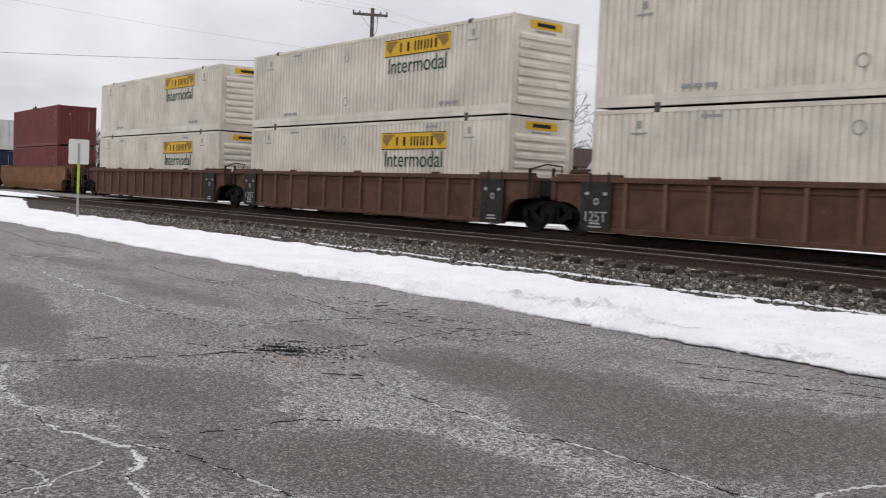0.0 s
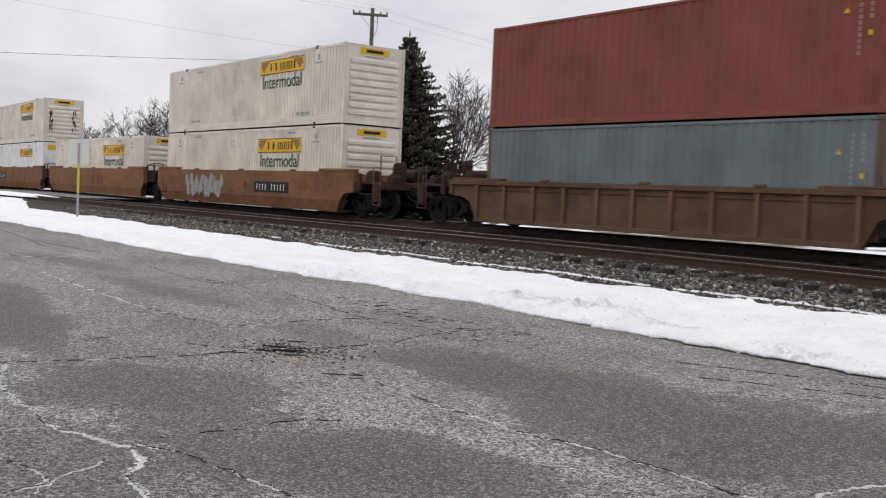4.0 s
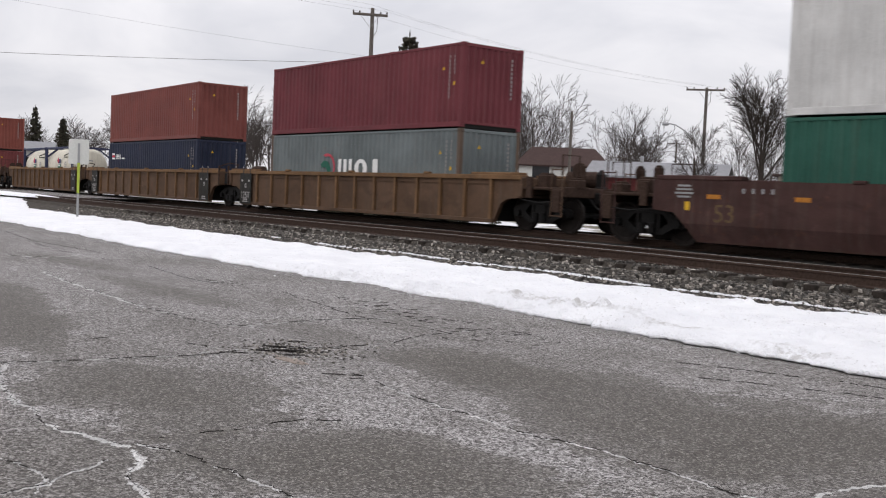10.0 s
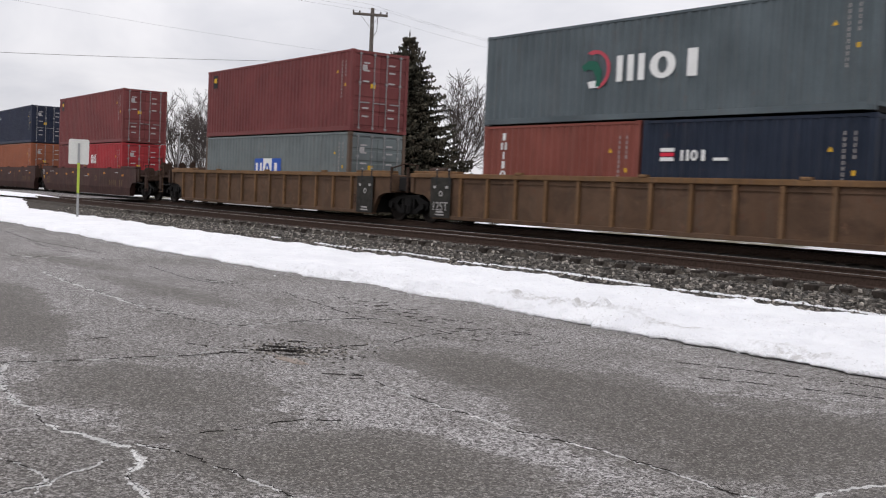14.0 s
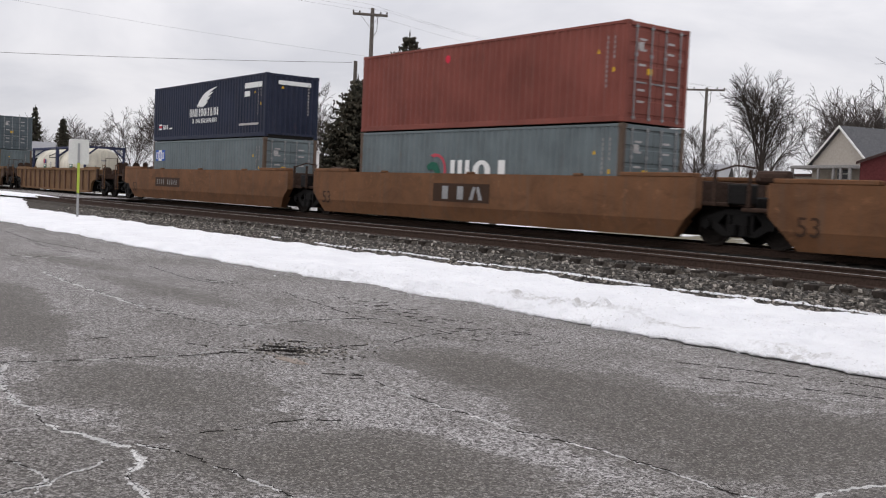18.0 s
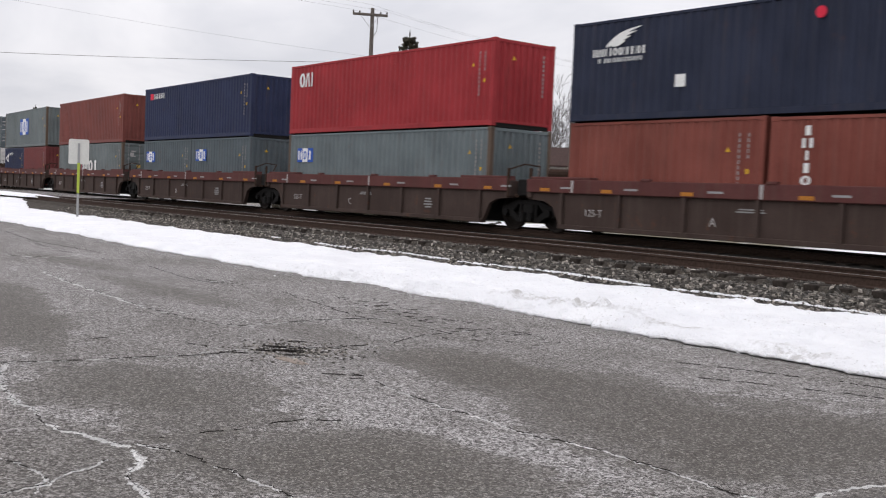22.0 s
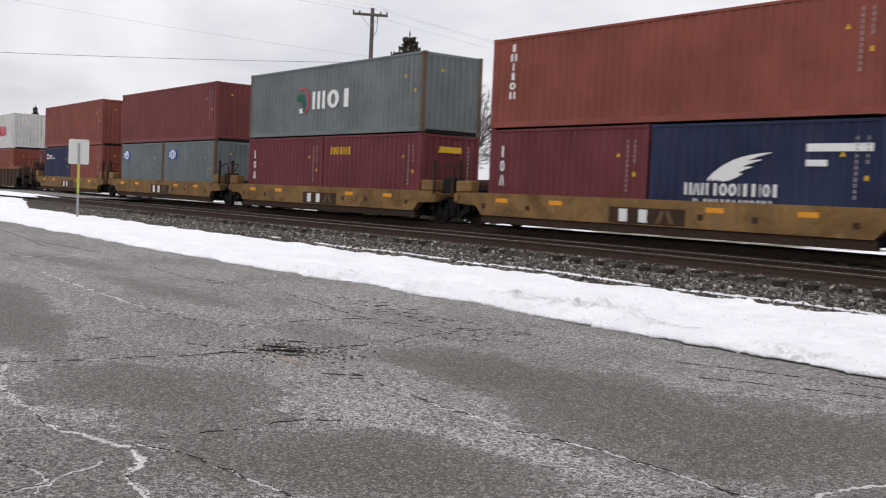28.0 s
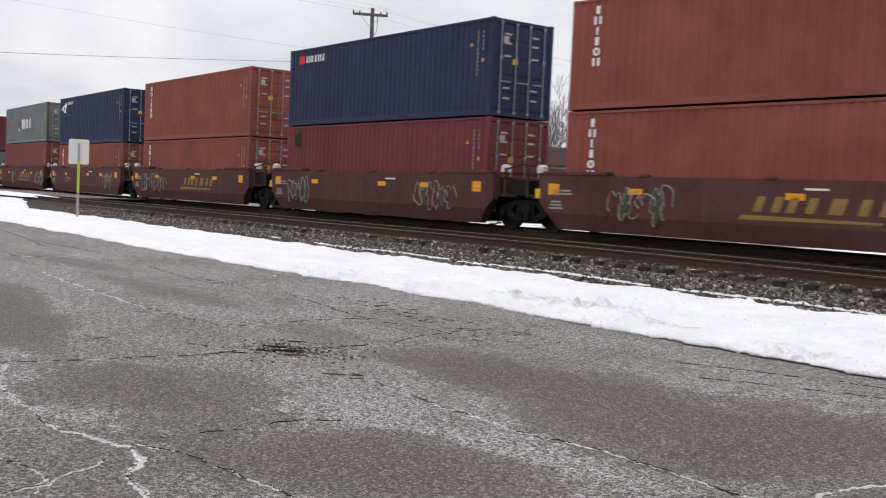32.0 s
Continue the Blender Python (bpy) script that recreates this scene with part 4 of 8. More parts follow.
def truck(parent, x, swap=1):
    """A two-axle truck under a car end: side frames, bolster, wheels."""
    tr = part("truck", cached(("bolster",), lambda: Geo().box(-0.22, 0.22, -1.12, 1.12, 0.46, 0.76, 0.03).lathe([(0.74, 0.36), (0.88, 0.36)], (0, 0, 0), "z", 16)), DARK_STEEL, parent, "black oily cast truck", at=pose(x, 0, 0))
    outline = [(-1.12, 0.62), (-1.12, 0.42), (-0.98, 0.36), (-0.78, 0.40), (-0.45, 0.22), (0.45, 0.22), (0.78, 0.40), (0.98, 0.36), (1.12, 0.42), (1.12, 0.62), (0.86, 0.70), (0.42, 0.84), (-0.42, 0.84), (-0.86, 0.70)]
    for s in (-1, 1):
        y0, y1 = sorted((s * 0.94, s * 1.10))
        part("side_frame", cached(("side_frame", s), lambda: Geo().prism(outline[:1] + outline[1:4] + [(-0.62, 0.52), (-0.42, 0.72), (0.42, 0.72), (0.62, 0.52)] + outline[6:], y0, y1).prism([(-0.78, 0.40), (-0.45, 0.22), (-0.38, 0.36), (-0.62, 0.52)], y0, y1).prism([(0.78, 0.40), (0.62, 0.52), (0.38, 0.36), (0.45, 0.22)], y0, y1).prism([(-0.45, 0.22), (0.45, 0.22), (0.38, 0.34), (-0.38, 0.34)], y0 + 0.002, y1 - 0.002).box(-0.36, -0.27, y0, y1, 0.33, 0.73).box(0.27, 0.36, y0, y1, 0.33, 0.73)), DARK_STEEL, tr)
        part("spring_pack", cached(("springs", s), lambda: Geo().lathe([(0.25, 0.11), (0.5, 0.11)], (-0.15, s * 1.13, 0), "z", 10).lathe([(0.25, 0.11), (0.5, 0.11)], (0.15, s * 1.13, 0), "z", 10)), DARK_STEEL, tr, "black oily coil springs")
        for e in (-1, 1):
            part("wheel", cached(("wheel", s), lambda: (wheel_geo() if s > 0 else mirrored(wheel_geo()))), WHEEL, tr, "dark steel wheel", at=pose(e * 0.89, s * 0.76, 0.483))
            part("bearing_cap", cached(("bearing_cap",), lambda: Geo().lathe([(-0.09, 0.10), (0.07, 0.10), (0.09, 0.05)], (0, 0, 0), "y", 12)), DARK_STEEL, tr, at=pose(e * 0.89, s * 1.1, 0.483))
    for e in (-1, 1):
        part("axle", cached(("axle",), lambda: Geo().lathe([(-1.0, 0.075), (1.0, 0.075)], (0, 0, 0), "y", 10)), DARK_STEEL, tr, at=pose(e * 0.89, 0, 0.483))
    return tr


class Well:
    def __init__(self, ob, half, style):
        self.ob, self.half, self.style = ob, half, style

    def mark(self, mesh, x, z, mat, label="", lift=0.006, name="marking", lean=0, stuff=False):
        y = -1.5 + (0.085 if self.style == "rib" else 0.0)
        if self.style == "deep" and z < 0.95:
            y += 0.085
        if self.style == "low":
            y = -1.42
        tagged(part(name, mesh, mat, self.ob, label, at=pose(x, y - lift, z, 0, lean, 0)), kind="stuff" if stuff else "")

    def bars(self, x, z, widths, h, mat, gap=0.3, lean=0, lift=0.006, kinds=""):
        g, x0 = Geo(), x
        kinds = kinds or "i" * len(widths)
        for w, kind in zip(widths, kinds):
            if w > 0 and h >= 0.34:
                self.mark(cached(("glyph", kind, round(w, 3), round(h, 3)), lambda: glyph(Geo(), KIND[kind], 0, 0, w, h)), x + w / 2, z, mat, lift=lift)
            elif w > 0:
                glyph(g, KIND[kind], x - x0 + w / 2, 0, w, h)
            x += abs(w) + gap * h
        if g.v:
            self.mark(g.mesh("marking"), x0, z, mat, lift=lift, stuff=True)


def well_car(style, mat, half, left_end, right_end, label, trim=None, ribs=1.25, height=0.0):
    """One platform of a well car. half: from its middle to a truck's middle; an end is 'joint' (shared truck) or 'coupler'."""
    rib_mat = mat if style == "deep" else trim if trim == W_OCHRE else W_RIB
    trim = trim or mat
    ob = thing("well_car", label, "rail car", group="well cars of the train")
    key = (style, half)
    top = {"rib": 1.54, "smooth": 1.55, "deep": 1.44, "low": 1.0}[style]
    top = height or top
    bot = {"rib": 0.16, "smooth": 0.12, "deep": 0.15, "low": 0.13}[style]
    body = half - 1.65
    full = half - 0.42
    ends = {-1: half - (0.98 if style == "smooth" and left_end == "joint" else 0.42), 1: half - (0.98 if style == "smooth" and right_end == "joint" else 0.42)}
    kinds = (left_end, right_end)
    for s in (-1, 1):
        yo = s * (1.42 if style == "low" else 1.5)

        def ys(a, b):
            return sorted((yo - s * a, yo - s * b))
        if style == "smooth":
            def side():
                g = Geo()
                low = [(-body, bot), (body, bot), (body + 0.36, bot + 0.42), (-body - 0.36, bot + 0.42)]
                y_in, y_lo, y_hi = yo - s * 0.34, yo - s * 0.11, yo
                vs = [(low[0][0], y_lo, low[0][1]), (low[1][0], y_lo, low[1][1]), (low[2][0], y_hi, low[2][1]), (low[3][0], y_hi, low[3][1])]
                vs += [(x, y_in, z) for x, z in low]
                g.add(vs, [(0, 1, 2, 3), (7, 6, 5, 4), (0, 4, 5, 1), (1, 5, 6, 2), (3, 7, 4, 0)])
                up = [(-body - 0.36, bot + 0.42), (body + 0.36, bot + 0.42), (body + 0.62, bot + 0.66), (max(ends[1], body + 0.622), bot + 0.72), (max(ends[1], body + 0.622), top), (min(-ends[-1], -body - 0.622), top), (min(-ends[-1], -body - 0.622), bot + 0.72), (-body - 0.62, bot + 0.66)]
                g.prism(up, *ys(0.0, 0.24))
                return g
            part("side", cached(("smooth_side", half, s, kinds, top), side), mat, ob)
            for e in (-1, 1):
                xa, xb = sorted((e * (ends[e] - 0.1), e * (ends[e] - 2.4)))
                part("top_cap", cached(("top_cap", half, s, e, kinds, top), lambda: Geo().box(xa, xb, *ys(-0.02, 0.3), top, top + 0.11, 0.02)), trim, ob)
        elif style in ("rib", "deep"):
            def sheet_side():
                return Geo().prism([(-body, bot), (body, bot), (body + 0.30, bot + 0.55), (body + 0.62, bot + 0.70), (full, bot + 0.74), (full, top - 0.05), (-full, top - 0.05), (-full, bot + 0.74), (-body - 0.62, bot + 0.70), (-body - 0.30, bot + 0.55)], *ys(0.085, 0.22)).box(-body, body, *ys(0.045, 0.084), top - 0.27, top - 0.24)
            sd = part("side", cached(("rib_side", style, half, s, top), sheet_side), mat, ob)
            ch = 0.14 if style == "rib" else 0.36
            part("top_chord", cached(("top_chord", style, half, s, top), lambda: Geo().box(-full, full, *ys(-0.01, 0.28), top - ch, top, 0.015)), trim, ob)
            part("bottom_chord", cached(("bottom_chord", style, half, s), lambda: Geo().box(-body - 0.02, body + 0.02, *ys(0.01, 0.24), bot - 0.02, bot + 0.10, 0.012)), mat, ob)
            count = max(2, round(2 * body / (ribs if style == "rib" else 2.2)))
            rib = cached(("rib", style, s, top), lambda: Geo().prism([(yo - s * 0.0, bot + 0.09), (yo - s * 0.0, top - ch + 0.0), (yo - s * 0.09, top - ch), (yo - s * 0.09, bot + 0.09)], -0.055, 0.055, "x"))
            for k in range(count + 1):
                part("rib", rib, rib_mat, sd, at=pose(-body + 0.08 + (2 * body - 0.16) * k / count, 0, 0))
            for e in (-1, 1):
                xa, xb = sorted((e * (full - 0.1), e * (full - 2.3)))
                part("top_cap", cached(("rib_cap", style, half, s, e, top), lambda: Geo().box(xa, xb, *ys(0.05, 0.34), top, top + 0.07, 0.015)), trim, ob)
        else:
            part("side", cached(("low_side", half, s), lambda: Geo().prism([(-body, bot + 0.22), (body, bot + 0.22), (body + 0.3, 0.62), (full, 0.66), (full, top), (-full, top), (-full, 0.66), (-body - 0.3, 0.62)], *ys(0.0, 0.2))), mat, ob)
            part("bottom_chord", cached(("low_chord", half, s), lambda: Geo().box(-body - 0.05, body + 0.05, *ys(0.05, 0.22), bot, bot + 0.21, 0.012)), RUST_STEEL, ob, "rusty lower sill")
            for e in (-1, 1):
                xa, xb = sorted((e * (full - 0.05), e * (full - 0.75)))
                part("end_block", cached(("end_block", half, s, e), lambda: Geo().box(xa, xb, *ys(-0.05, 0.3), top, top + 0.34, 0.03)), mat, ob)
                part("end_post", cached(("end_post", half, s, e), lambda: Geo().box(min(e * (full - 0.12), e * (full - 0.2)), max(e * (full - 0.12), e * (full - 0.2)), *ys(-0.04, 0.06), top + 0.3, top + 0.95)), RUST_STEEL, ob)
        # lifting lugs and steps
        if style != "low":
            for x in (-body * 0.52, 0.35, body * 0.6):
                part("lug", cached(("lug", s, style, top), lambda: Geo().box(-0.14, 0.14, *ys(-0.03, 0.12), top - 0.02, top + 0.06, 0.02)), trim, ob, at=pose(x, 0, 0))
    deck_z = 1.0 if style != "low" else 0.82
    part("well_floor", cached(("well_floor", style, half), lambda: Geo().box(-body, body, -1.3, 1.3, 0.20, 0.27).box(-body - 0.02, -body + 0.1, -1.3, 1.3, 0.2, deck_z).box(body - 0.1, body + 0.02, -1.3, 1.3, 0.2, deck_z)), UNDERSIDE, ob, "dark open well floor")
    for e, kind in ((-1, left_end), (1, right_end)):
        part("end_deck", cached(("end_deck", style, half, e), lambda: Geo().box(min(e * body, e * (half - 0.2)), max(e * body, e * (half - 0.2)), -1.28, 1.28, deck_z - 0.1, deck_z, 0.02)), RUST_STEEL, ob, "rusty end platform")
        xa, xb = sorted((e * (ends[e] - (0.03 if style == "smooth" else -0.02)), e * (ends[e] - 0.16)))
        part("end_sill", cached(("end_sill", style, half, e, kinds, top), lambda: Geo().box(xa, xb, -1.48, 1.48, 0.92 if style != "low" else 0.7, top - 0.06, 0.02)), RUST_STEEL if style == "smooth" and kind == "joint" else mat, ob)
        if kind == "coupler":
            x1 = e * (half + 1.5)
            xa, xb = sorted((e * (half - 0.5), x1))
            part("centre_sill", cached(("centre_sill", half, e), lambda: Geo().box(xa, xb, -0.28, 0.28, 0.78, 1.12, 0.03)), DARK_STEEL, ob)
            xa, xb = sorted((e * (half + 1.3), e * (half + 1.95)))
            part("coupler", cached(("coupler", half, e), lambda: Geo().box(xa, xb, -0.09, 0.09, 0.78, 0.98, 0.03).box(min(e * (half + 1.7), e * (half + 2.02)), max(e * (half + 1.7), e * (half + 2.02)), -0.16, 0.16, 0.74, 1.03, 0.05)), RUST_STEEL, ob, "rusty knuckle coupler")
            part("end_platform", cached(("end_platform", half, e), lambda: Geo().box(min(e * (half - 0.5), e * (half + 1.25)), max(e * (half - 0.5), e * (half + 1.25)), -1.4, 1.4, 1.14, 1.22, 0.02).box(min(e * (half + 1.1), e * (half + 1.27)), max(e * (half + 1.1), e * (half + 1.27)), -1.45, 1.45, 0.96, 1.24, 0.02)), RUST_STEEL, ob, "rusty walkway platform")
            for s in (-1, 1):
                xx = e * (half + 1.2)
                part("ladder", cached(("ladder", half, e, s), lambda: Geo().tube([(xx, s * 1.45, 0.42), (xx, s * 1.45, 1.75)], 0.017, 6).tube([(xx - e * 0.42, s * 1.45, 0.42), (xx - e * 0.42, s * 1.45, 1.75)], 0.017, 6).tube([(xx, s * 1.45, 0.45), (xx - e * 0.42, s * 1.45, 0.45)], 0.017, 6).tube([(xx, s * 1.45, 0.8), (xx - e * 0.42, s * 1.45, 0.8)], 0.017, 6).tube([(xx, s * 1.45, 1.7), (xx - e * 0.42, s * 1.45, 1.7)], 0.017, 6)), mat, ob)
            truck(ob, e * half)
            # brake gear on the platform
            xx = e * (half + 0.2)
            part("brake_reservoir", cached(("reservoir", half, e), lambda: Geo().lathe([(-0.55, 0.1), (-0.5, 0.2), (0.5, 0.25), (0.55, 0.1)], (xx, 0.3, 1.5), "y", 14)), RUST_STEEL, ob, "rusty brake reservoir")
            part("brake_stand", cached(("brake_stand", half, e), lambda: Geo().box(xx + 0.5 * e - 0.05, xx + 0.5 * e + 0.05, -0.55, -0.42, 1.2, 1.8, 0.01).lathe([(-0.015, 0.2), (0.015, 0.2)], (xx + 0.5 * e + e * 0.08, -0.48, 1.72), "x", 16)), RUST_STEEL, ob, "rusty hand brake stand")
            # rails, boxes and hoses round the platform
            part("end_rail", cached(("end_rail", half, e), lambda: Geo().tube([(xx + 0.9 * e, -1.38, 1.2), (xx + 0.9 * e, -1.38, 2.1), (xx + 0.9 * e, -0.75, 2.1), (xx + 0.9 * e, -0.75, 1.2)], 0.022, 6)), RUST_STEEL, ob, "rusty tubular hand rail")
            part("end_rail", cached(("side_rail", half, e), lambda: Geo().tube([(xx + 0.2 * e, 1.3, 1.2), (xx + 0.2 * e, 1.3, 2.05), (xx + 0.9 * e, 1.3, 2.05), (xx + 0.9 * e, 1.3, 1.2)], 0.022, 6)), RUST_STEEL, ob, "rusty tubular hand rail")
            for dx, ya, yb, za, hw in ((-0.08, -1.2, -0.8, 1.62, 0.2), (0.3, -0.2, 0.05, 1.95, 0.09), (0.9, -1.0, -0.6, 1.5, 0.16)):
                part("gear_box", cached(("gear_box", half, e, dx), lambda: Geo().box(xx + e * dx - hw, xx + e * dx + hw, ya, yb, 1.2, za - 0.05, 0.03).box(xx + e * dx - hw * 0.7, xx + e * dx + hw * 0.7, ya + 0.05, yb - 0.05, za - 0.06, za, 0.02).box(xx + e * dx - hw - 0.03, xx + e * dx + hw + 0.03, ya - 0.02, yb + 0.02, 1.22, 1.27)), RUST_STEEL, ob, "rusty brake gear housing")
            for dx, y, za, hw in ((-0.5, 0.75, 1.62, 0.2), (0.62, 0.4, 1.72, 0.14)):
                part("brake_cylinder", cached(("brake_cylinder", half, e, dx), lambda: Geo().lathe([(1.2, hw), (1.26, hw + 0.03), (1.30, hw), (za - 0.08, hw), (za, hw * 0.55), (za + 0.05, hw * 0.2)], (xx + e * dx, y, 0), "z", 12)), DARK_STEEL, ob, "black brake cylinder")
            part("air_hose", cached(("air_hose", half, e), lambda: Geo().tube([(e * (half + 1.2), -0.4, 0.95), (e * (half + 1.5), -0.42, 0.7), (e * (half + 1.85), -0.3, 0.55), (e * (half + 2.05), -0.1, 0.62)], 0.03, 6)), DARK_STEEL, ob, "black rubber air hose")
            part("brake_pipe", cached(("brake_pipe", half, e), lambda: Geo().tube([(e * (half - 0.4), -1.43, 0.85), (e * (half + 0.3), -1.45, 0.78), (e * (half + 1.2), -1.43, 0.86)], 0.025, 6)), DARK_STEEL, ob)
            for dx, hw, za, zb in ((1.0, 0.14, 0.55, 1.16), (-0.1, 0.1, 0.9, 1.5)):
                part("corner_bracket", cached(("corner_bracket", half, e, dx), lambda: Geo().box(e * (half + dx) - hw, e * (half + dx) + hw, -1.5, -1.39, za, zb, 0.015)), RUST_STEEL, ob)
        elif e > 0:
            truck(ob, e * half)
            zr = 1.62 if style != "low" else 1.25
            part("valve_box", cached(("valve_box", half), lambda: Geo().box(half - 0.22, half + 0.30, -1.35, -0.9, 0.95, 1.42, 0.03)), DARK_STEEL, ob, "black valve housing")
            for dx in (-0.46, 0.48):
                part("bracket", cached(("bracket", half, dx), lambda: Geo().box(half + dx - 0.04, half + dx + 0.04, -1.52, -1.45, 0.9, 1.73, 0.01)), RUST_STEEL, ob, "rusty upright bracket")
            part("pipe", cached(("joint_pipe", half), lambda: Geo().tube([(half - 0.46, -1.45, 1.7), (half - 0.1, -1.2, 1.85), (half + 0.2, -0.9, 1.8), (half + 0.5, -1.2, 1.5)], 0.025, 6)), RUST_STEEL, ob, "rusty bent pipe")
            part("brake_reservoir", cached(("joint_tank", half, zr), lambda: Geo().lathe([(-0.45, 0.05), (-0.42, 0.17), (0.42, 0.17), (0.45, 0.05)], (half - 0.05, 0.2, zr), "x", 12)), RUST_STEEL, ob, "rusty brake reservoir")
            part("joint", cached(("joint", half), lambda: Geo().box(half - 0.6, half + 0.6, -0.3, 0.3, 0.78, 1.15, 0.04)), DARK_STEEL, ob)
    return Well(ob, half, style)


W_RIB = paint("rust_brown_rib_paint", (0.135, 0.073, 0.047), 0.4, 0.35, 0.75)
W_BROWN = paint("brown_car_paint", (0.098, 0.048, 0.031), 0.45, 0.45, 0.75)
W_TAN = paint("yellow_brown_car_paint", (0.104, 0.060, 0.036), 0.45, 0.45, 0.75)
W_OCHRE = paint("ochre_car_paint", (0.165, 0.090, 0.041), 0.45, 0.5, 0.75)
W_ORANGE = paint("orange_brown_car_paint", (0.195, 0.092, 0.041), 0.4, 0.45, 0.75)
W_SIENNA = paint("burnt_sienna_car_paint", (0.158, 0.074, 0.034), 0.4, 0.45, 0.75)
W_MAROON = paint("maroon_car_paint", (0.075, 0.030, 0.026), 0.35, 0.35, 0.75)
W_UMBER = paint("dark_umber_car_paint", (0.056, 0.026, 0.022), 0.4, 0.45, 0.75)
W_DARK = paint("dark_brown_car_paint", (0.055, 0.036, 0.030), 0.4, 0.35, 0.8)
# brown darkened by the shade that the top chord throws on the panels
W_SHADED = paint("dark_shaded_brown_car_paint", (0.054, 0.031, 0.023), 0.45, 0.4, 0.78)
W_CHORD = paint("reddish_chord_paint", (0.095, 0.032, 0.029), 0.3, 0.3, 0.75)
W_YELLOW = paint("dirty_yellow_car_paint", (0.215, 0.122, 0.043), 0.45, 0.65, 0.75)


# ---- markings ----
def ids(b, end_col=True, x=None, mat=None):
    """Small stencilled numbers near the right end of the side, as plain bars."""
    mat = mat or DIM_STENCIL
    x = b.L - 0.42 if x is None else x
    b.column(x, b.H - 0.42, 5, 0.046, 0.085, mat, 0.45)
    b.column(x - 0.24, b.H - 0.42, 11, 0.046, 0.085, mat, 0.45)
    b.side(cached(("warning",), lambda: Geo().prism([(-0.065, -0.055), (0.065, -0.055), (0.0, 0.06)], -0.002, 0.002)), x - 0.55, b.H - 0.75, YELLOW_MARK)
    b.side(flat(0.08, 0.11), x, b.H - 1.25, YELLOW_MARK)
    if end_col:
        def strip():
            g = Geo()
            for k in range(10):
                g.box(-0.028, 0.028, -0.002, 0.002, -0.13 * k - 0.042, -0.13 * k + 0.042)
            return g
        b.end(cached(("end_strip",), strip), 1.95, b.H - 0.40, mat, stuff=True)
        b.end(cached(("warning",), lambda: Geo()), 0.75, b.H - 0.55, YELLOW_MARK)


def door_marks(b, mat=STENCIL):
    def lines():
        g = Geo()
        for z in (b.H - 0.45, b.H - 0.72, b.H - 1.1, 0.85, 0.55):
            g.box(-0.13, 0.13, -0.002, 0.002, z - 0.028, z + 0.028)
        return g
    for y in (0.62, 1.72):
        b.end(cached(("door_print", b.H), lines), y, 0, mat, lift=-0.018, stuff=True)
    b.end(flat(0.2, 0.2), 0.55, b.H - 0.62, mat, lift=-0.016)
    b.end(flat(0.2, 0.16), 0.92, b.H - 1.25, YELLOW_MARK, lift=-0.016)


def gator(b, x, z, k=1.0):
    """A round emblem: red ring, green shape, white foot."""
    b.side(cached(("field", k), lambda: Geo().prism([(p[0] * k, p[1] * k) for p in ((-0.22, -0.30), (0.26, -0.26), (0.14, -0.46), (-0.16, -0.47))], -0.002, 0.002)), x, z, WHITE_MARK, "emblem")

    def crescent():
        out = [(0.56 * k * math.cos(a), 0.52 * k * math.sin(a)) for a in [radians(-75 + 13 * i) for i in range(16)]]
        back = [(0.05 * k + 0.40 * k * math.cos(a), 0.42 * k * math.sin(a)) for a in [radians(110 - 13 * i) for i in range(14)]]
        return Geo().prism(out + back, -0.002, 0.002)
    b.side(cached(("crescent", k), crescent), x, z, ROSE_MARK, "emblem", lift=0.007)
    b.side(cached(("leaf_shape", k), lambda: Geo().prism([(p[0] * k, p[1] * k) for p in ((-0.46, 0.12), (-0.2, 0.26), (0.08, 0.22), (0.26, -0.02), (0.24, -0.42), (0.06, -0.44), (0.08, -0.2), (-0.06, 0.0), (-0.24, 0.02), (-0.36, -0.02))], -0.002, 0.002)), x, z, TEAL_MARK, "emblem", lift=0.008)


def line_big(b, x=4.38, z=1.33, k=1.0):
    """The emblem with three large white block letters."""
    gator(b, x, z, k)
    b.word(x + 0.78, z - 0.02, (0.92 * k, 0.86 * k, 0.66 * k), 0.66 * k, WHITE_MARK, 0.22, kinds="wol")


def line_flag(b, x, z, k=1.0):
    """A small blue and white sign of three fields."""
    b.side(flat(1.16 * k, 0.52 * k), x, z, BLUE_MARK, "blue_sign")
    b.side(flat(0.38 * k, 0.52 * k), x, z, WHITE_MARK, lift=0.007)
    b.side(cached(("sign_ring", k), lambda: glyph(Geo(), "oval", 0, 0, 0.22 * k, 0.34 * k)), x, z, BLUE_MARK, lift=0.009)
    b.side(cached(("sign_bars", k), lambda: glyph(glyph(Geo(), "two", -0.38 * k, 0, 0.28 * k, 0.34 * k), "bar", 0.36 * k, 0, 0.30 * k, 0.34 * k)), x, z, WHITE_MARK, lift=0.007)


def upright_name(b, x, z, count, mat=WHITE_MARK, w=0.26, h=0.21):
    """A name read downwards, as plain shapes."""
    g = Geo()
    for i in range(count):
        glyph(g, ("block", "two", "bar", "block", "oval", "two")[i] if count != 3 else ("bar", "oval", "wedge")[i], 0, -i * h * 1.28, w * (0.6 if count != 3 and i == 2 else 1.0), h)
    b.side(g.mesh("marking"), x, z, mat, stuff=True)


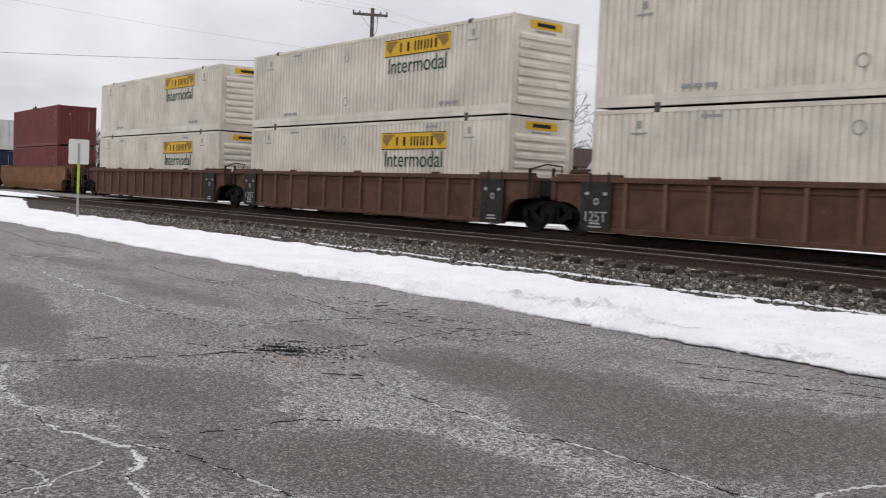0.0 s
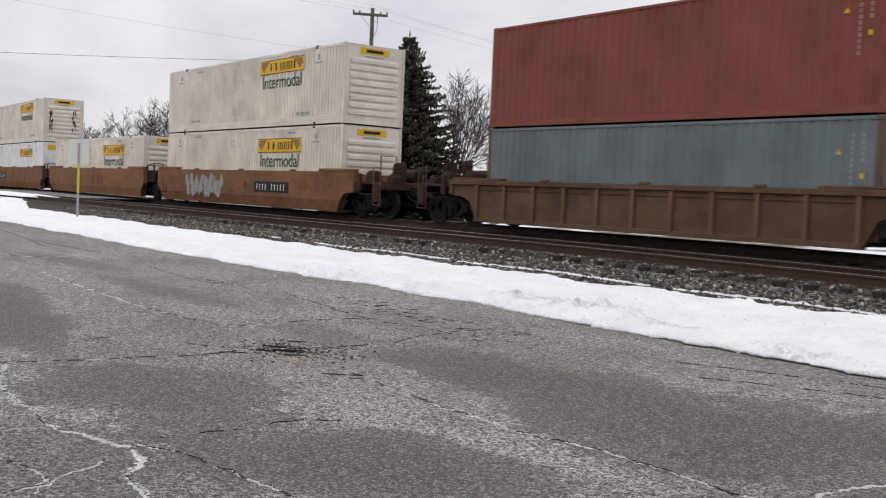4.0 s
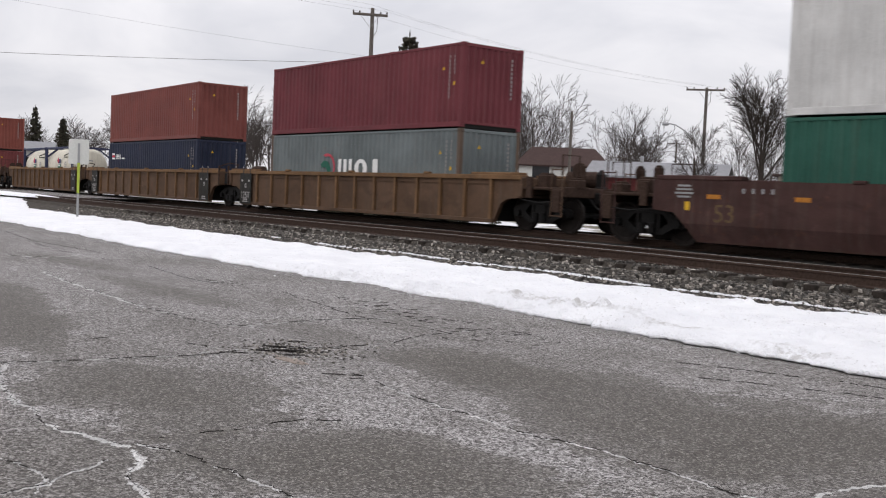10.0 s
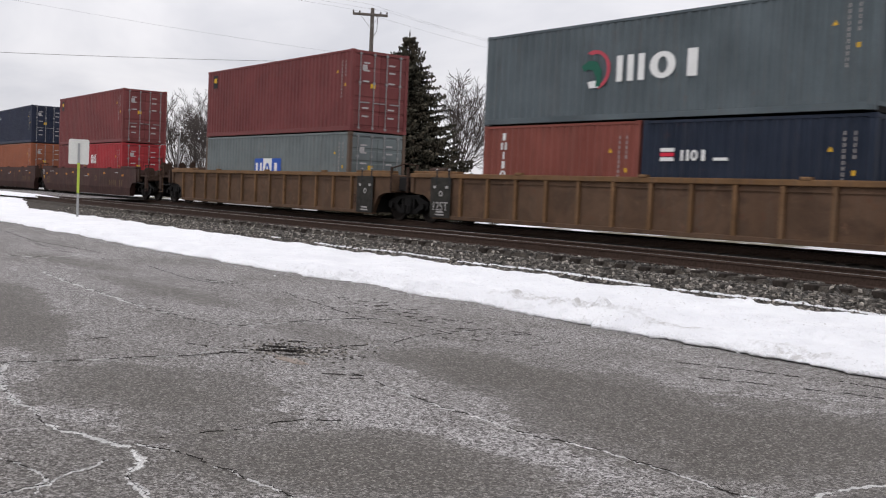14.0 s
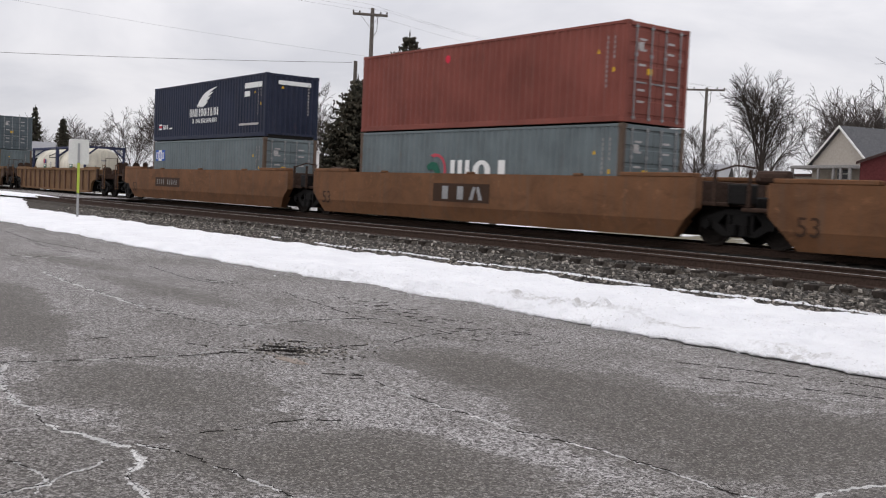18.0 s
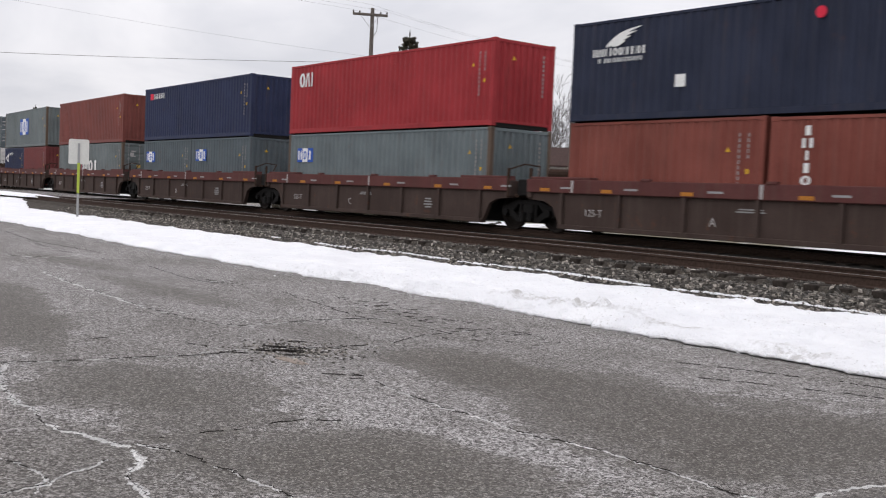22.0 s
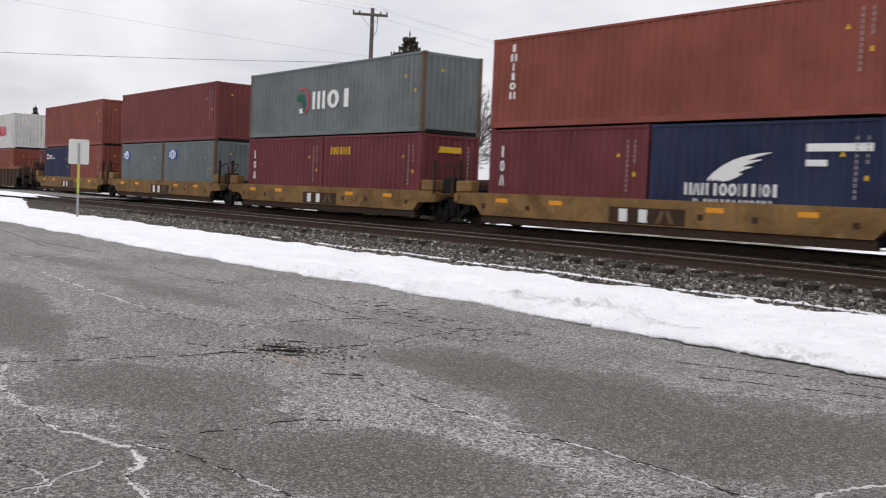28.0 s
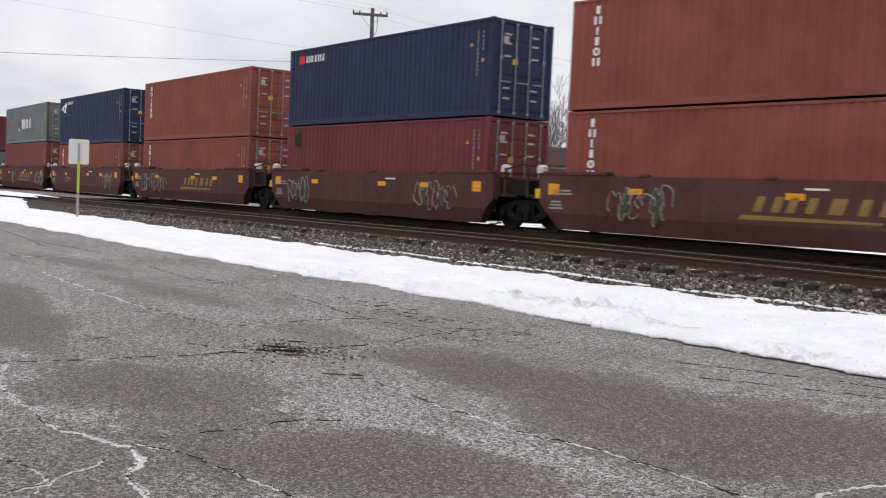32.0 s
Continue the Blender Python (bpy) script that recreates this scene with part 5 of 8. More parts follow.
def wing(b, x, z, k=1.0):
    """A winged emblem over two lines of white blocks."""
    def feather(i):
        a, c, e = Vector((-0.95 + 0.16 * i, 0.27)), Vector((-0.25 + 0.05 * i, 0.86 - 0.15 * i)), Vector((1.12 - 0.30 * i, 1.06 - 0.20 * i))
        top, low = [], []
        for q in range(9):
            f = q / 8
            p = a * (1 - f) ** 2 + c * (2 * f * (1 - f)) + e * f * f
            half = 0.085 * math.sin(math.pi * min(1.0, 0.12 + 0.9 * f)) + 0.012
            top.append((p.x * k, (p.y + half) * k))
            low.append((p.x * k, (p.y - half) * k))
        return Geo().prism(low + top[::-1], -0.002, 0.002)
    for i in range(4):
        b.side(cached(("feather", i, k), lambda: feather(i)), x + 0.02 * k, z, WHITE_MARK, "emblem", lift=0.004 + 0.001 * i)
    b.word(x - 1.74 * k, z, (0.27 * k, 0.26 * k, 0.26 * k, -0.06 * k, 0.20 * k, 0.28 * k, 0.28 * k, 0.09 * k, 0.24 * k, 0.24 * k, 0.09 * k, 0.24 * k, 0.24 * k), 0.36 * k, WHITE_MARK, 0.10, kinds="nvn-looistios")
    b.word(x - 1.4 * k, z - 0.38 * k, tuple((0.15 * k if i not in (1,) else -0.1 * k) for i in range(14)), 0.20 * k, WHITE_MARK, 0.24)


def ship_line(b, x=0.45, z=None, k=1.0):
    """A small striped flag and slanted white blocks."""
    z = b.H - 0.5 if z is None else z
    for i in range(3):
        b.side(flat(0.42 * k, 0.09 * k), x + 0.2 * k, z + (1 - i) * 0.115 * k, (WHITE_MARK, RED_MARK, WHITE_MARK)[i])
    b.word(x + 0.6 * k, z - 0.02, (0.26 * k, 0.22 * k, 0.24 * k), 0.26 * k, WHITE_MARK, 0.12, slant=0)
    b.side(flat(0.4 * k, 0.07 * k), x + 1.75 * k, z - 0.11 * k, WHITE_MARK)


def hauler(b, z0, with_word=True, x=11.4):
    """A long yellow sign with dark letters, and the word below it."""
    b.side(flat(3.62, 0.56), x, z0, YELLOW_MARK, "yellow_sign")
    for dz in (-0.265, 0.265):
        b.side(flat(3.58, 0.025), x, z0 + dz, BLACK_MARK, lift=0.007)
    b.word(x - 0.98, z0 - 0.01, (0.22, -0.05, 0.28, -0.08, 0.28, 0.29, 0.28, 0.26), 0.30, BLACK_MARK, 0.2, lift=0.008, kinds="l-s-nnnt")
    for s in (-1, 1):
        b.side(cached(("flourish", s), lambda: Geo().prism([(-0.36 * s, 0.2), (0.3 * s, 0.2), (0.36 * s, 0.0), (0.1 * s, -0.2), (-0.1 * s, 0.02)], -0.002, 0.002)), x + s * 1.36, z0 + 0.02, FADED_GOLD, lift=0.007)
    if with_word:
        b.side(letters("Intermodal", 0.74), x + 0.03, z0 - 0.62, GREEN_MARK, "lettering")
    wide = 2.0 if not with_word else 1.25
    b.end(flat(wide, 0.24 if with_word else 0.36), 1.3, b.H - 0.24 - (0.1 if not with_word else 0), YELLOW_MARK, lift=-0.060, name="yellow_sign")
    b.end(flat(0.72, 0.11), 1.3, b.H - 0.24, BLACK_MARK, lift=-0.056)
    b.end(flat(0.8, 0.05), 1.3, b.H - 0.44, GREY_MARK, lift=-0.060)
    for q in (1.5, 14.3):
        b.side(flat(0.14, 0.2), q, b.H - 0.40, GREY_MARK)
        b.side(flat(0.5, 0.05), q, b.H - 0.62, GREY_MARK)
    for q in (3.2, 13.2):
        b.side(cached(("lift_note",), lambda: Geo().box(-0.5, -0.22, -0.002, 0.002, -0.05, 0.05).box(-0.15, 0.1, -0.002, 0.002, -0.05, 0.05).box(0.18, 0.5, -0.002, 0.002, -0.05, 0.05)), q, 0.45, GREY_MARK, stuff=True)
    b.side(flat(0.6, 0.07), 3.6, b.H - 0.24, GREY_MARK)
    b.side(flat(0.6, 0.07), 12.4, b.H - 0.24, GREY_MARK)
    b.side(disc(0.16, 1.0, hole=0.8), 7.2, 0.75, GREY_MARK)
    b.side(disc(0.16, 1.0, hole=0.8), 7.2, 2.3, GREY_MARK)


def leasing_red(b, x=0.66, z=None, k=1.0):
    """White blocks of a leasing firm's two-part sign."""
    z = b.H - 0.58 if z is None else z
    b.side(cached(("lease_sign", k), lambda: glyph(glyph(glyph(Geo(), "oval", 0.24 * k, 0, 0.44 * k, 0.54 * k), "wedge", 0.64 * k, 0, 0.36 * k, 0.52 * k), "bar", 0.96 * k, 0, 0.2 * k, 0.52 * k)), x, z, WHITE_MARK)


def fleet_white(b, x=2.85, z=1.36):
    """A red square emblem and large red block letters on white."""
    b.side(flat(0.90, 0.95), x, z, RED_MARK, "emblem")
    b.side(flat(0.56, 0.72), x, z, WHITE_MARK, lift=0.007)
    b.side(flat(0.16, 0.62), x - 0.1, z, BLUE_MARK, lift=0.009, lean=20)
    b.side(flat(0.16, 0.62), x + 0.1, z, BLUE_MARK, lift=0.009, lean=-20)
    b.word(x + 0.8, z - 0.05, (0.66, 0.68, 0.66, 0.68, -0.16, 0.84, 0.18, 0.68, 0.70), 0.74, RED_MARK, 0.14, kinds="vvno-wino")
    b.word(2.4, b.H - 0.3, (0.1,) * 17, 0.09, RED_MARK, 0.35)


def sea_line(b, x=0.8):
    b.side(flat(0.42, 0.30), x + 0.05, b.H - 0.43, RED_MARK)
    b.word(x + 0.36, b.H - 0.43, (0.24, 0.24, 0.24, 0.24, 0.24), 0.26, WHITE_MARK, 0.16)


def horse(b, x=1.0, z=None, k=1.0, name=True):
    """A white emblem like a curled animal, as plain shapes, and small blocks."""
    z = b.H - 0.75 if z is None else z
    b.side(disc(0.24 * k, 1.25, hole=0.45), x, z - 0.05 * k, WHITE_MARK, "emblem")
    b.side(disc(0.15 * k, 1.1), x + 0.34 * k, z + 0.16 * k, WHITE_MARK, "emblem")
    b.side(flat(0.5 * k, 0.12 * k), x - 0.38 * k, z - 0.02 * k, WHITE_MARK, "emblem", lean=-20)
    b.side(flat(0.42 * k, 0.1 * k), x + 0.2 * k, z - 0.26 * k, WHITE_MARK, "emblem", lean=12)
    if name:
        b.word(x + 0.7 * k, z + 0.26 * k, (0.16 * k,) * 6, 0.19 * k, WHITE_MARK, 0.18)


def tank_signs(b):
    """The firm's emblem and small print on the vessel, and placards on its end."""
    b.side(flat(0.66, 0.26), 3.2, 1.68, NAVY_MARK, "emblem", lift=-0.030)
    b.side(cached(("rose",), lambda: Geo().prism([(0, -0.2), (0.24, 0), (0, 0.22), (-0.24, 0)], -0.002, 0.002)), 3.02, 1.70, ROSE_MARK, "emblem", lift=-0.024)
    b.side(flat(0.68, 0.26), 3.2, 1.36, TEAL_MARK, "emblem", lift=-0.040)
    b.side(flat(0.40, 0.10), 3.16, 1.40, WHITE_MARK, "emblem", lift=-0.034)
    b.word(1.7, 1.02, (0.2, 0.1, -0.1, 0.2, 0.16, 0.08, 0.08, -0.12, 0.18, 0.12, 0.14, 0.18, 0.14), 0.2, GREY_MARK, 0.25, lift=-0.035)
    b.column(4.75, 1.6, 4, 0.4, 0.07, GREY_MARK, 0.8)
    b.end(cached(("placard",), lambda: Geo().prism([(0, -0.22), (0.22, 0), (0, 0.22), (-0.22, 0)], -0.002, 0.002)), 1.25, 1.15, RED_MARK, lift=-0.150, name="placard")
    b.end(flat(0.34, 0.14), 1.85, 0.85, BLACK_MARK, lift=-0.178, name="placard")
    b.end(flat(0.3, 0.08), 1.2, 1.75, GREY_MARK, lift=-0.150)
    for y, z in ((0.78, 1.35), (0.95, 0.95), (1.55, 1.45)):
        b.end(flat(0.2, 0.16), y, z, GREY_MARK, lift=-0.160, name="placard")


SPRAY_DARK = plain("dull_grey_spray_paint", (0.070, 0.066, 0.055), 0.7, 0, 8, 0.5)
SPRAY_PALE = plain("faded_pale_spray_paint", (0.27, 0.265, 0.245), 0.7, 0, 8, 0.5)
TRIM_WHITE = plain("dirty_white_metal", (0.55, 0.53, 0.50), 0.7, 0, 20, 0.3)


def scribble(w, x, z, wide, high, seed, inner=None, outer=None):
    """Sprayed tags: thin upright loops in pale lines, some over a dull fill."""
    rng = random.Random(seed)
    n = min(8, max(2, int(wide / 0.30)))
    fill, line = Geo(), Geo()
    for i in range(n):
        cx = -wide / 2 + wide * (i + 0.5) / n
        ring = []
        p, q = rng.uniform(0, 6.28), rng.uniform(1.4, 3.0)
        tall, slim, tip = rng.uniform(0.6, 1.0), rng.uniform(0.4, 0.75), rng.uniform(-0.25, 0.25)
        for k in range(24):
            a = 2 * math.pi * k / 24
            r = 1 + 0.32 * math.sin(q * a + p) + 0.16 * math.sin(5 * a + 2 * p)
            v = 0.5 * high * tall * min(1.1, r) * math.sin(a)
            ring.append((cx + slim * wide / n * r * math.cos(a) + tip * v, v))
        if inner or i % 3 == 1:
            fill.prism(ring, -0.001 - 0.0004 * i, 0.001)
        cut = rng.randint(14, 25)
        line.tube([(u, -0.004, v) for u, v in (ring + ring[:1])[:cut]], rng.uniform(0.010, 0.022), 4)
    w.mark(fill.mesh("graffiti"), x, z, inner or SPRAY_DARK, "faded spray-painted graffiti", name="graffiti", lift=0.004, stuff=True)
    w.mark(line.mesh("graffiti"), x, z, outer or SPRAY_PALE, "pale spray-painted outlines", name="graffiti", lift=0.006, stuff=True)


def italic(w, x, z):
    """A firm's slanted gold sign as leaning bars over a long wedge."""
    def slant(kind):
        g = glyph(Geo(), kind, 0, 0, 0.70, 0.34)
        g.v = [(a + 0.35 * c, b, c) for a, b, c in g.v]
        return g
    for i, kind in enumerate(("two", "two", "block", "two")):
        w.mark(cached(("slant", kind), lambda: slant(kind)), x + 0.36 + 0.82 * i, z, FADED_GOLD)
    w.mark(cached(("wedge",), lambda: Geo().prism([(-0.1, -0.06), (0.0, 0.05), (3.3, 0.01), (3.25, -0.04)], -0.002, 0.002)), x - 0.3, z - 0.3, FADED_GOLD)


# ---- the train ----
UNITS = []      # (thing, place along the line at the start, height)


def place(ob, c, z, dx=0.0):
    UNITS.append((ob, c + dx, z))
    ob.matrix_basis = along(c + dx, FAR_Y, z)




def load(c, base, lower, upper):
    """Containers in a well: one long or two short below, one above."""
    z = base
    if lower:
        h = 0
        if len(lower) == 2:
            for b, dx in zip(lower, (-3.065, 3.065)):
                place(b.ob, c, z, dx)
                h = b.H
        else:
            place(lower[0].ob, c, z)
            h = lower[0].H
        z += h + 0.028
    if upper:
        place(upper.ob, c, z)


HC = 2.896
S20 = 6.058


def std(colour, label, H=2.591, doors=False, L=12.192, marks=True):
    b = container(colour, L, H, doors, label)
    if marks:
        ids(b, not doors)
        if doors:
            door_marks(b)
    return b


def set_of(cs, style, mat, half, label, trim=None, height=0.0):
    out = []
    for i, c in enumerate(cs):
        w = well_car(style, mat, half, "coupler" if i == 0 else "joint", "coupler" if i == len(cs) - 1 else "joint", label, trim, height=height)
        place(w.ob, c, 0)
        out.append(w)
    return out


def haul(smooth=False, word=True, z0=None, label="", stained=0):
    b = domestic(C_JBS if smooth else C_JB, label or "cream-white ribbed long container with a yellow sign", smooth, stained)
    hauler(b, z0 or 2.37, word)
    return b


def stencil(w, text_x, txt="125T"):
    """A black board with a white load limit, and bars of small print."""
    s = 1 if text_x > 0 else -1
    x = s * 7.68
    w.mark(flat(1.0, 1.24), x, 0.80, BOARD, "black stencil board", lift=0.095)
    if s < 0:
        part("lettering", letters(txt, 0.38), STENCIL, w.ob, at=pose(x, -1.5 - 0.022, 0.52))
    small_print(w, x, 0.36, 2, 0.5, STENCIL, lift=0.10)
    w.mark(disc(0.09, 1.0, hole=0.6), x + 0.02, 0.92, STENCIL, lift=0.10)
    for dx in (-0.3, 0.3):
        w.mark(flat(0.12, 0.08), x + dx, 1.12, STENCIL, lift=0.10)
        w.mark(flat(0.07, 0.42), x + dx + 0.1, 1.44, BLACK_MARK, "black strap", lift=0.10)
        w.mark(flat(0.09, 0.06), x + dx + 0.1, 1.66, STENCIL, lift=0.10)
    if s > 0:
        numeral(w, x - 0.85, 0.62, "53", 0.42, BROWN_MARK)


def board(w, x, z, bars=10, k=1.0, back=BLACK_MARK, ink=WHITE_MARK):
    """A dark board with a car number, as plain bars."""
    w.mark(flat(1.95 * k, 0.28 * k), x, z, back, "dark number board")
    w.bars(x - 0.85 * k, z, tuple(-0.10 * k if i == 4 else 0.085 * k for i in range(bars)), 0.16 * k, ink, 0.52, lift=0.010, kinds="i" * bars)


def numeral(w, x, z, txt, size, mat):
    w.mark(letters(txt, size), x, z, mat, lift=0.004, name="lettering")


def small_print(w, x, z, rows, width=0.5, mat=None, h=0.045, lift=0.006):
    def build():
        g = Geo()
        for k in range(rows):
            a = width * (0.7 + 0.3 * ((k * 7) % 3) / 2)
            g.box(-a / 2, a / 2, -0.002, 0.002, -k * h * 1.9 - h / 2, -k * h * 1.9 + h / 2)
        return g
    w.mark(cached(("print", rows, width, h), build), x, z, mat or STENCIL, stuff=True, lift=lift)


# ahead of the rest: a red stack in an orange well, and one before it
set_of([-92.6, -69.2], "smooth", W_ORANGE, 9.7, "orange-brown smooth-sided well car, weathered")[0]
load(-92.6, 0.37, [std(C_BLUE, "dark blue corrugated steel container")], std(C_WHITE, "off-white corrugated steel container"))
load(-69.2, 0.37, [std(C_MAROON, "maroon corrugated steel container")], std(C_MAROON, "maroon corrugated steel container"))

for i, w in enumerate(set_of([-45.84, -26.55, -7.03], "rib", W_BROWN, 9.7, "dark brown ribbed well car, rusty and grimy")):
    load(w.ob.location.x, 0.37, [haul(z0=2.22)], haul(stained=3 if i == 2 else 0))
    if i < 2:
        stencil(w, 8.0, "125T")
    if i:
        stencil(w, -8.0, "125T")

for i, w in enumerate(set_of([16.34, 35.63, 55.02], "smooth", W_ORANGE, 9.7, "orange-brown smooth-sided well car, weathered")):
    c = w.ob.location.x
    if i == 0:
        load(c, 0.37, [haul(True, False, 2.2, "plain white smooth long container with a yellow sign")], haul(label="cream-white ribbed long container with rust-stained end", stained=5))
        board(w, -3.4, 0.92, k=1.5)
        numeral(w, -0.9, 0.9, "A", 0.42, BROWN_MARK)
    elif i == 1:
        load(c, 0.37, [haul(z0=2.18)], None)
        w.bars(0.34, 0.95, (0.56, 0.56, 0.56), 0.5, FADED_RED, kinds="ttx")
        numeral(w, -1.6, 0.9, "C", 0.42, BROWN_MARK)
    else:
        load(c, 0.37, [haul(z0=2.18)], haul())
        board(w, 3.15, 0.9, k=1.5)
        numeral(w, 0.9, 0.9, "B", 0.42, BROWN_MARK)
        scribble(w, -3.3, 0.86, 3.9, 1.0, 12, GREY_MARK, GREY_MARK)
    numeral(w, -7.76, 0.62, "53", 0.60, BROWN_MARK)

w = set_of([77.0], "rib", W_TAN, 7.75, "yellow-brown ribbed well car, weathered", height=1.36)[0]
b = std(C_BRICK, "brick-red steel container with a yellow end square", HC)
b.end(flat(0.36, 0.34), 1.9, 0.6, YELLOW_MARK)
load(77.2, 0.30, [std(C_GREYB, "grey-blue corrugated steel container")], b)
w = set_of([96.4], "smooth", W_OCHRE, 7.75, "ochre smooth-sided well car with rusty ends", height=1.34)[0]
b = std(C_GREYB, "grey steel container with an emblem and white letters", HC)
line_big(b)
load(96.4, 0.30, [b], None)
w = set_of([116.6], "rib", W_DARK, 7.9, "dark brown ribbed well car with yellow patches", W_TAN, 1.28)[0]
a, b = std(C_MAROON, "dark red corrugated steel container", HC), std(C_BRICK, "brick-red corrugated steel container", HC)
upright_name(b, 0.92, b.H - 0.32, 6)
b.end(flat(0.36, 0.34), 1.9, 0.6, YELLOW_MARK)
load(116.6, 0.35, [a], b)
for x in (-5.6, -3.2, -0.4, 3.4, 5.6):
    w.mark(flat(0.8, 0.10), x, 1.21, YELLOW_MARK, lift=0.10)
w = set_of([138.2], "smooth", W_OCHRE, 9.7, "ochre smooth-sided well car with faded red letters", height=1.13)[0]
b = std(C_BRICK, "brick-red corrugated steel container with a blue sign")
upright_name(b, 0.92, b.H - 0.32, 6)
line_flag(b, 2.2, 2.05, 1.3)
a = std(C_SLATE, "slate-grey short steel container", L=S20)
line_flag(a, 1.0, 2.05)
load(138.2, 0.35, [a, std(C_MAROON, "dark red short steel container", L=S20)], b)
w.bars(0.1, 0.80, (0.5, 0.5, 0.5), 0.45, FADED_RED, kinds="ttx")
board(w, -5.6, 0.96, k=0.8, back=BROWN_MARK, ink=FADED_GOLD)

ws = set_of([161.4, 180.9, 200.4], "rib", W_TAN, 9.7, "yellow-brown ribbed well car, rusty and grimy", W_OCHRE)
for i, w in enumerate(ws):
    if i < 2:
        stencil(w, 8.0)
    if i:
        stencil(w, -8.0)
for dx in (-3.065, 3.065):
    b = tank("white tank container in a dark blue frame")
    place(b.ob, 161.4, 0.30, dx)
    tank_signs(b)
b = std(C_NAVY, "dark blue corrugated steel container with a striped flag")
ship_line(b, 0.5, b.H - 0.75)
load(180.9, 0.37, [b], std(C_RUSSET, "maroon corrugated steel container"))
b = std(C_GREY, "grey steel container with an emblem and white letters")
line_big(b)
load(200.4, 0.37, [b], std(C_DARKRED, "dark red corrugated steel container"))

ws = set_of([223.8, 243.1, 262.45], "smooth", W_UMBER, 9.7, "dark maroon smooth-sided well car, weathered")
for w in ws:
    numeral(w, -7.3, 0.78, "53", 0.58, WORN_GOLD)
    for x in (-7.6, -5.4, -3.2, -1.9, 1.2, 4.1, 7.2):
        w.mark(flat(0.36, 0.10), x, 1.18 + 0.1 * ((int(x * 10)) % 2), FADED_ORANGE)
    w.mark(flat(0.13, 0.2), -8.3, 0.95, YELLOW_MARK)
    small_print(w, 6.2, 1.32, 1, 0.7, GREY_MARK)
    w.bars(-6.9, 1.33, (0.14, 0.14, 0.14, 0.14), 0.11, GREY_MARK, 0.9)
    w.bars(4.9, 0.78, (0.26, 0.26, 0.26, 0.26, -0.3, 0.26, 0.26), 0.3, WORN_GOLD, 0.25)
    w.mark(disc(0.16, 1.0, hole=0.8), 2.6, 1.0, WORN_GOLD)
    small_print(w, -8.4, 1.42, 4, 0.5, GREY_MARK)
    small_print(w, 0.8, 1.1, 1, 0.9, GREY_MARK)
    w.bars(3.6, 0.9, (0.3, 0.3, 0.3, 0.3), 0.4, BROWN_MARK)
a = std(C_GREEN, "dark green corrugated steel container with white doors lettering", doors=True)
a.word(5.6, 1.75, (0.2,) * 7, 0.34, WHITE_MARK, 0.05)
b = std(C_WHITE, "off-white steel container with large red letters", doors=True)
fleet_white(b)
load(223.8, 0.37, [a], b)
a = std(C_RUSTOR, "orange-brown corrugated steel container", HC, True)
upright_name(a, 0.92, a.H - 0.32, 6)
b = std(C_NAVY, "navy corrugated steel container with a striped flag", doors=True)
ship_line(b, 0.35, b.H - 0.55)
load(243.1, 0.37, [a], b)
a1, a2 = std(C_MAROON, "maroon short steel container", L=S20), std(C_RED, "bright red short steel container", doors=True, L=S20)
leasing_red(a2, 0.62, 1.72, 0.95)
b = std(C_MAROON, "maroon corrugated steel container with a dark emblem", HC, True)
b.side(flat(0.42, 0.55), 0.8, b.H - 0.5, BLACK_MARK)
b.side(flat(0.26, 0.2), 0.82, b.H - 0.45, YELLOW_MARK, lift=0.007)
load(262.45, 0.37, [a1, a2], b)

ws = set_of([285.8, 305.4, 324.8], "rib", W_TAN, 9.7, "yellow-brown ribbed well car, rusty and grimy", W_OCHRE)
for i, w in enumerate(ws):
    if i < 2:
        stencil(w, 8.0)
    if i:
        stencil(w, -8.0)
a = std(C_GREY, "grey steel container with a large blue sign", doors=True)
line_flag(a, 6.0, 1.14, 1.95)
b = std(C_MAROON, "maroon corrugated steel container with a dark emblem", HC, True)
b.side(flat(0.42, 0.55), 0.8, b.H - 0.5, BLACK_MARK)
b.side(flat(0.26, 0.2), 0.82, b.H - 0.45, YELLOW_MARK, lift=0.007)
load(285.8, 0.40, [a], b)
a1, a2 = std(C_BRICK, "brick-red short steel container", L=S20), std(C_MIDNIGHT, "dark blue short steel container with a striped flag", L=S20)
upright_name(a1, 0.92, a1.H - 0.32, 5)
ship_line(a2, 0.6, a2.H - 0.85)
b = std(C_SLATE, "slate-grey steel container with an emblem and white letters")
line_big(b)
load(305.4, 0.37, [a1, a2], b)
a = std(C_GREYB, "grey-blue steel container with an emblem and white letters")
line_big(a)
b = std(C_SLATE, "slate-grey steel container with a blue sign", doors=True)
line_flag(b, 1.4, b.H - 0.5)
load(324.8, 0.37, [a], b)

w = set_of([347.9], "rib", W_OCHRE, 9.7, "ochre ribbed well car, weathered")[0]
for dx in (-3.065, 3.065):
    b = tank("white tank container in a dark blue frame")
    place(b.ob, 347.9, 0.30, dx)
    tank_signs(b)

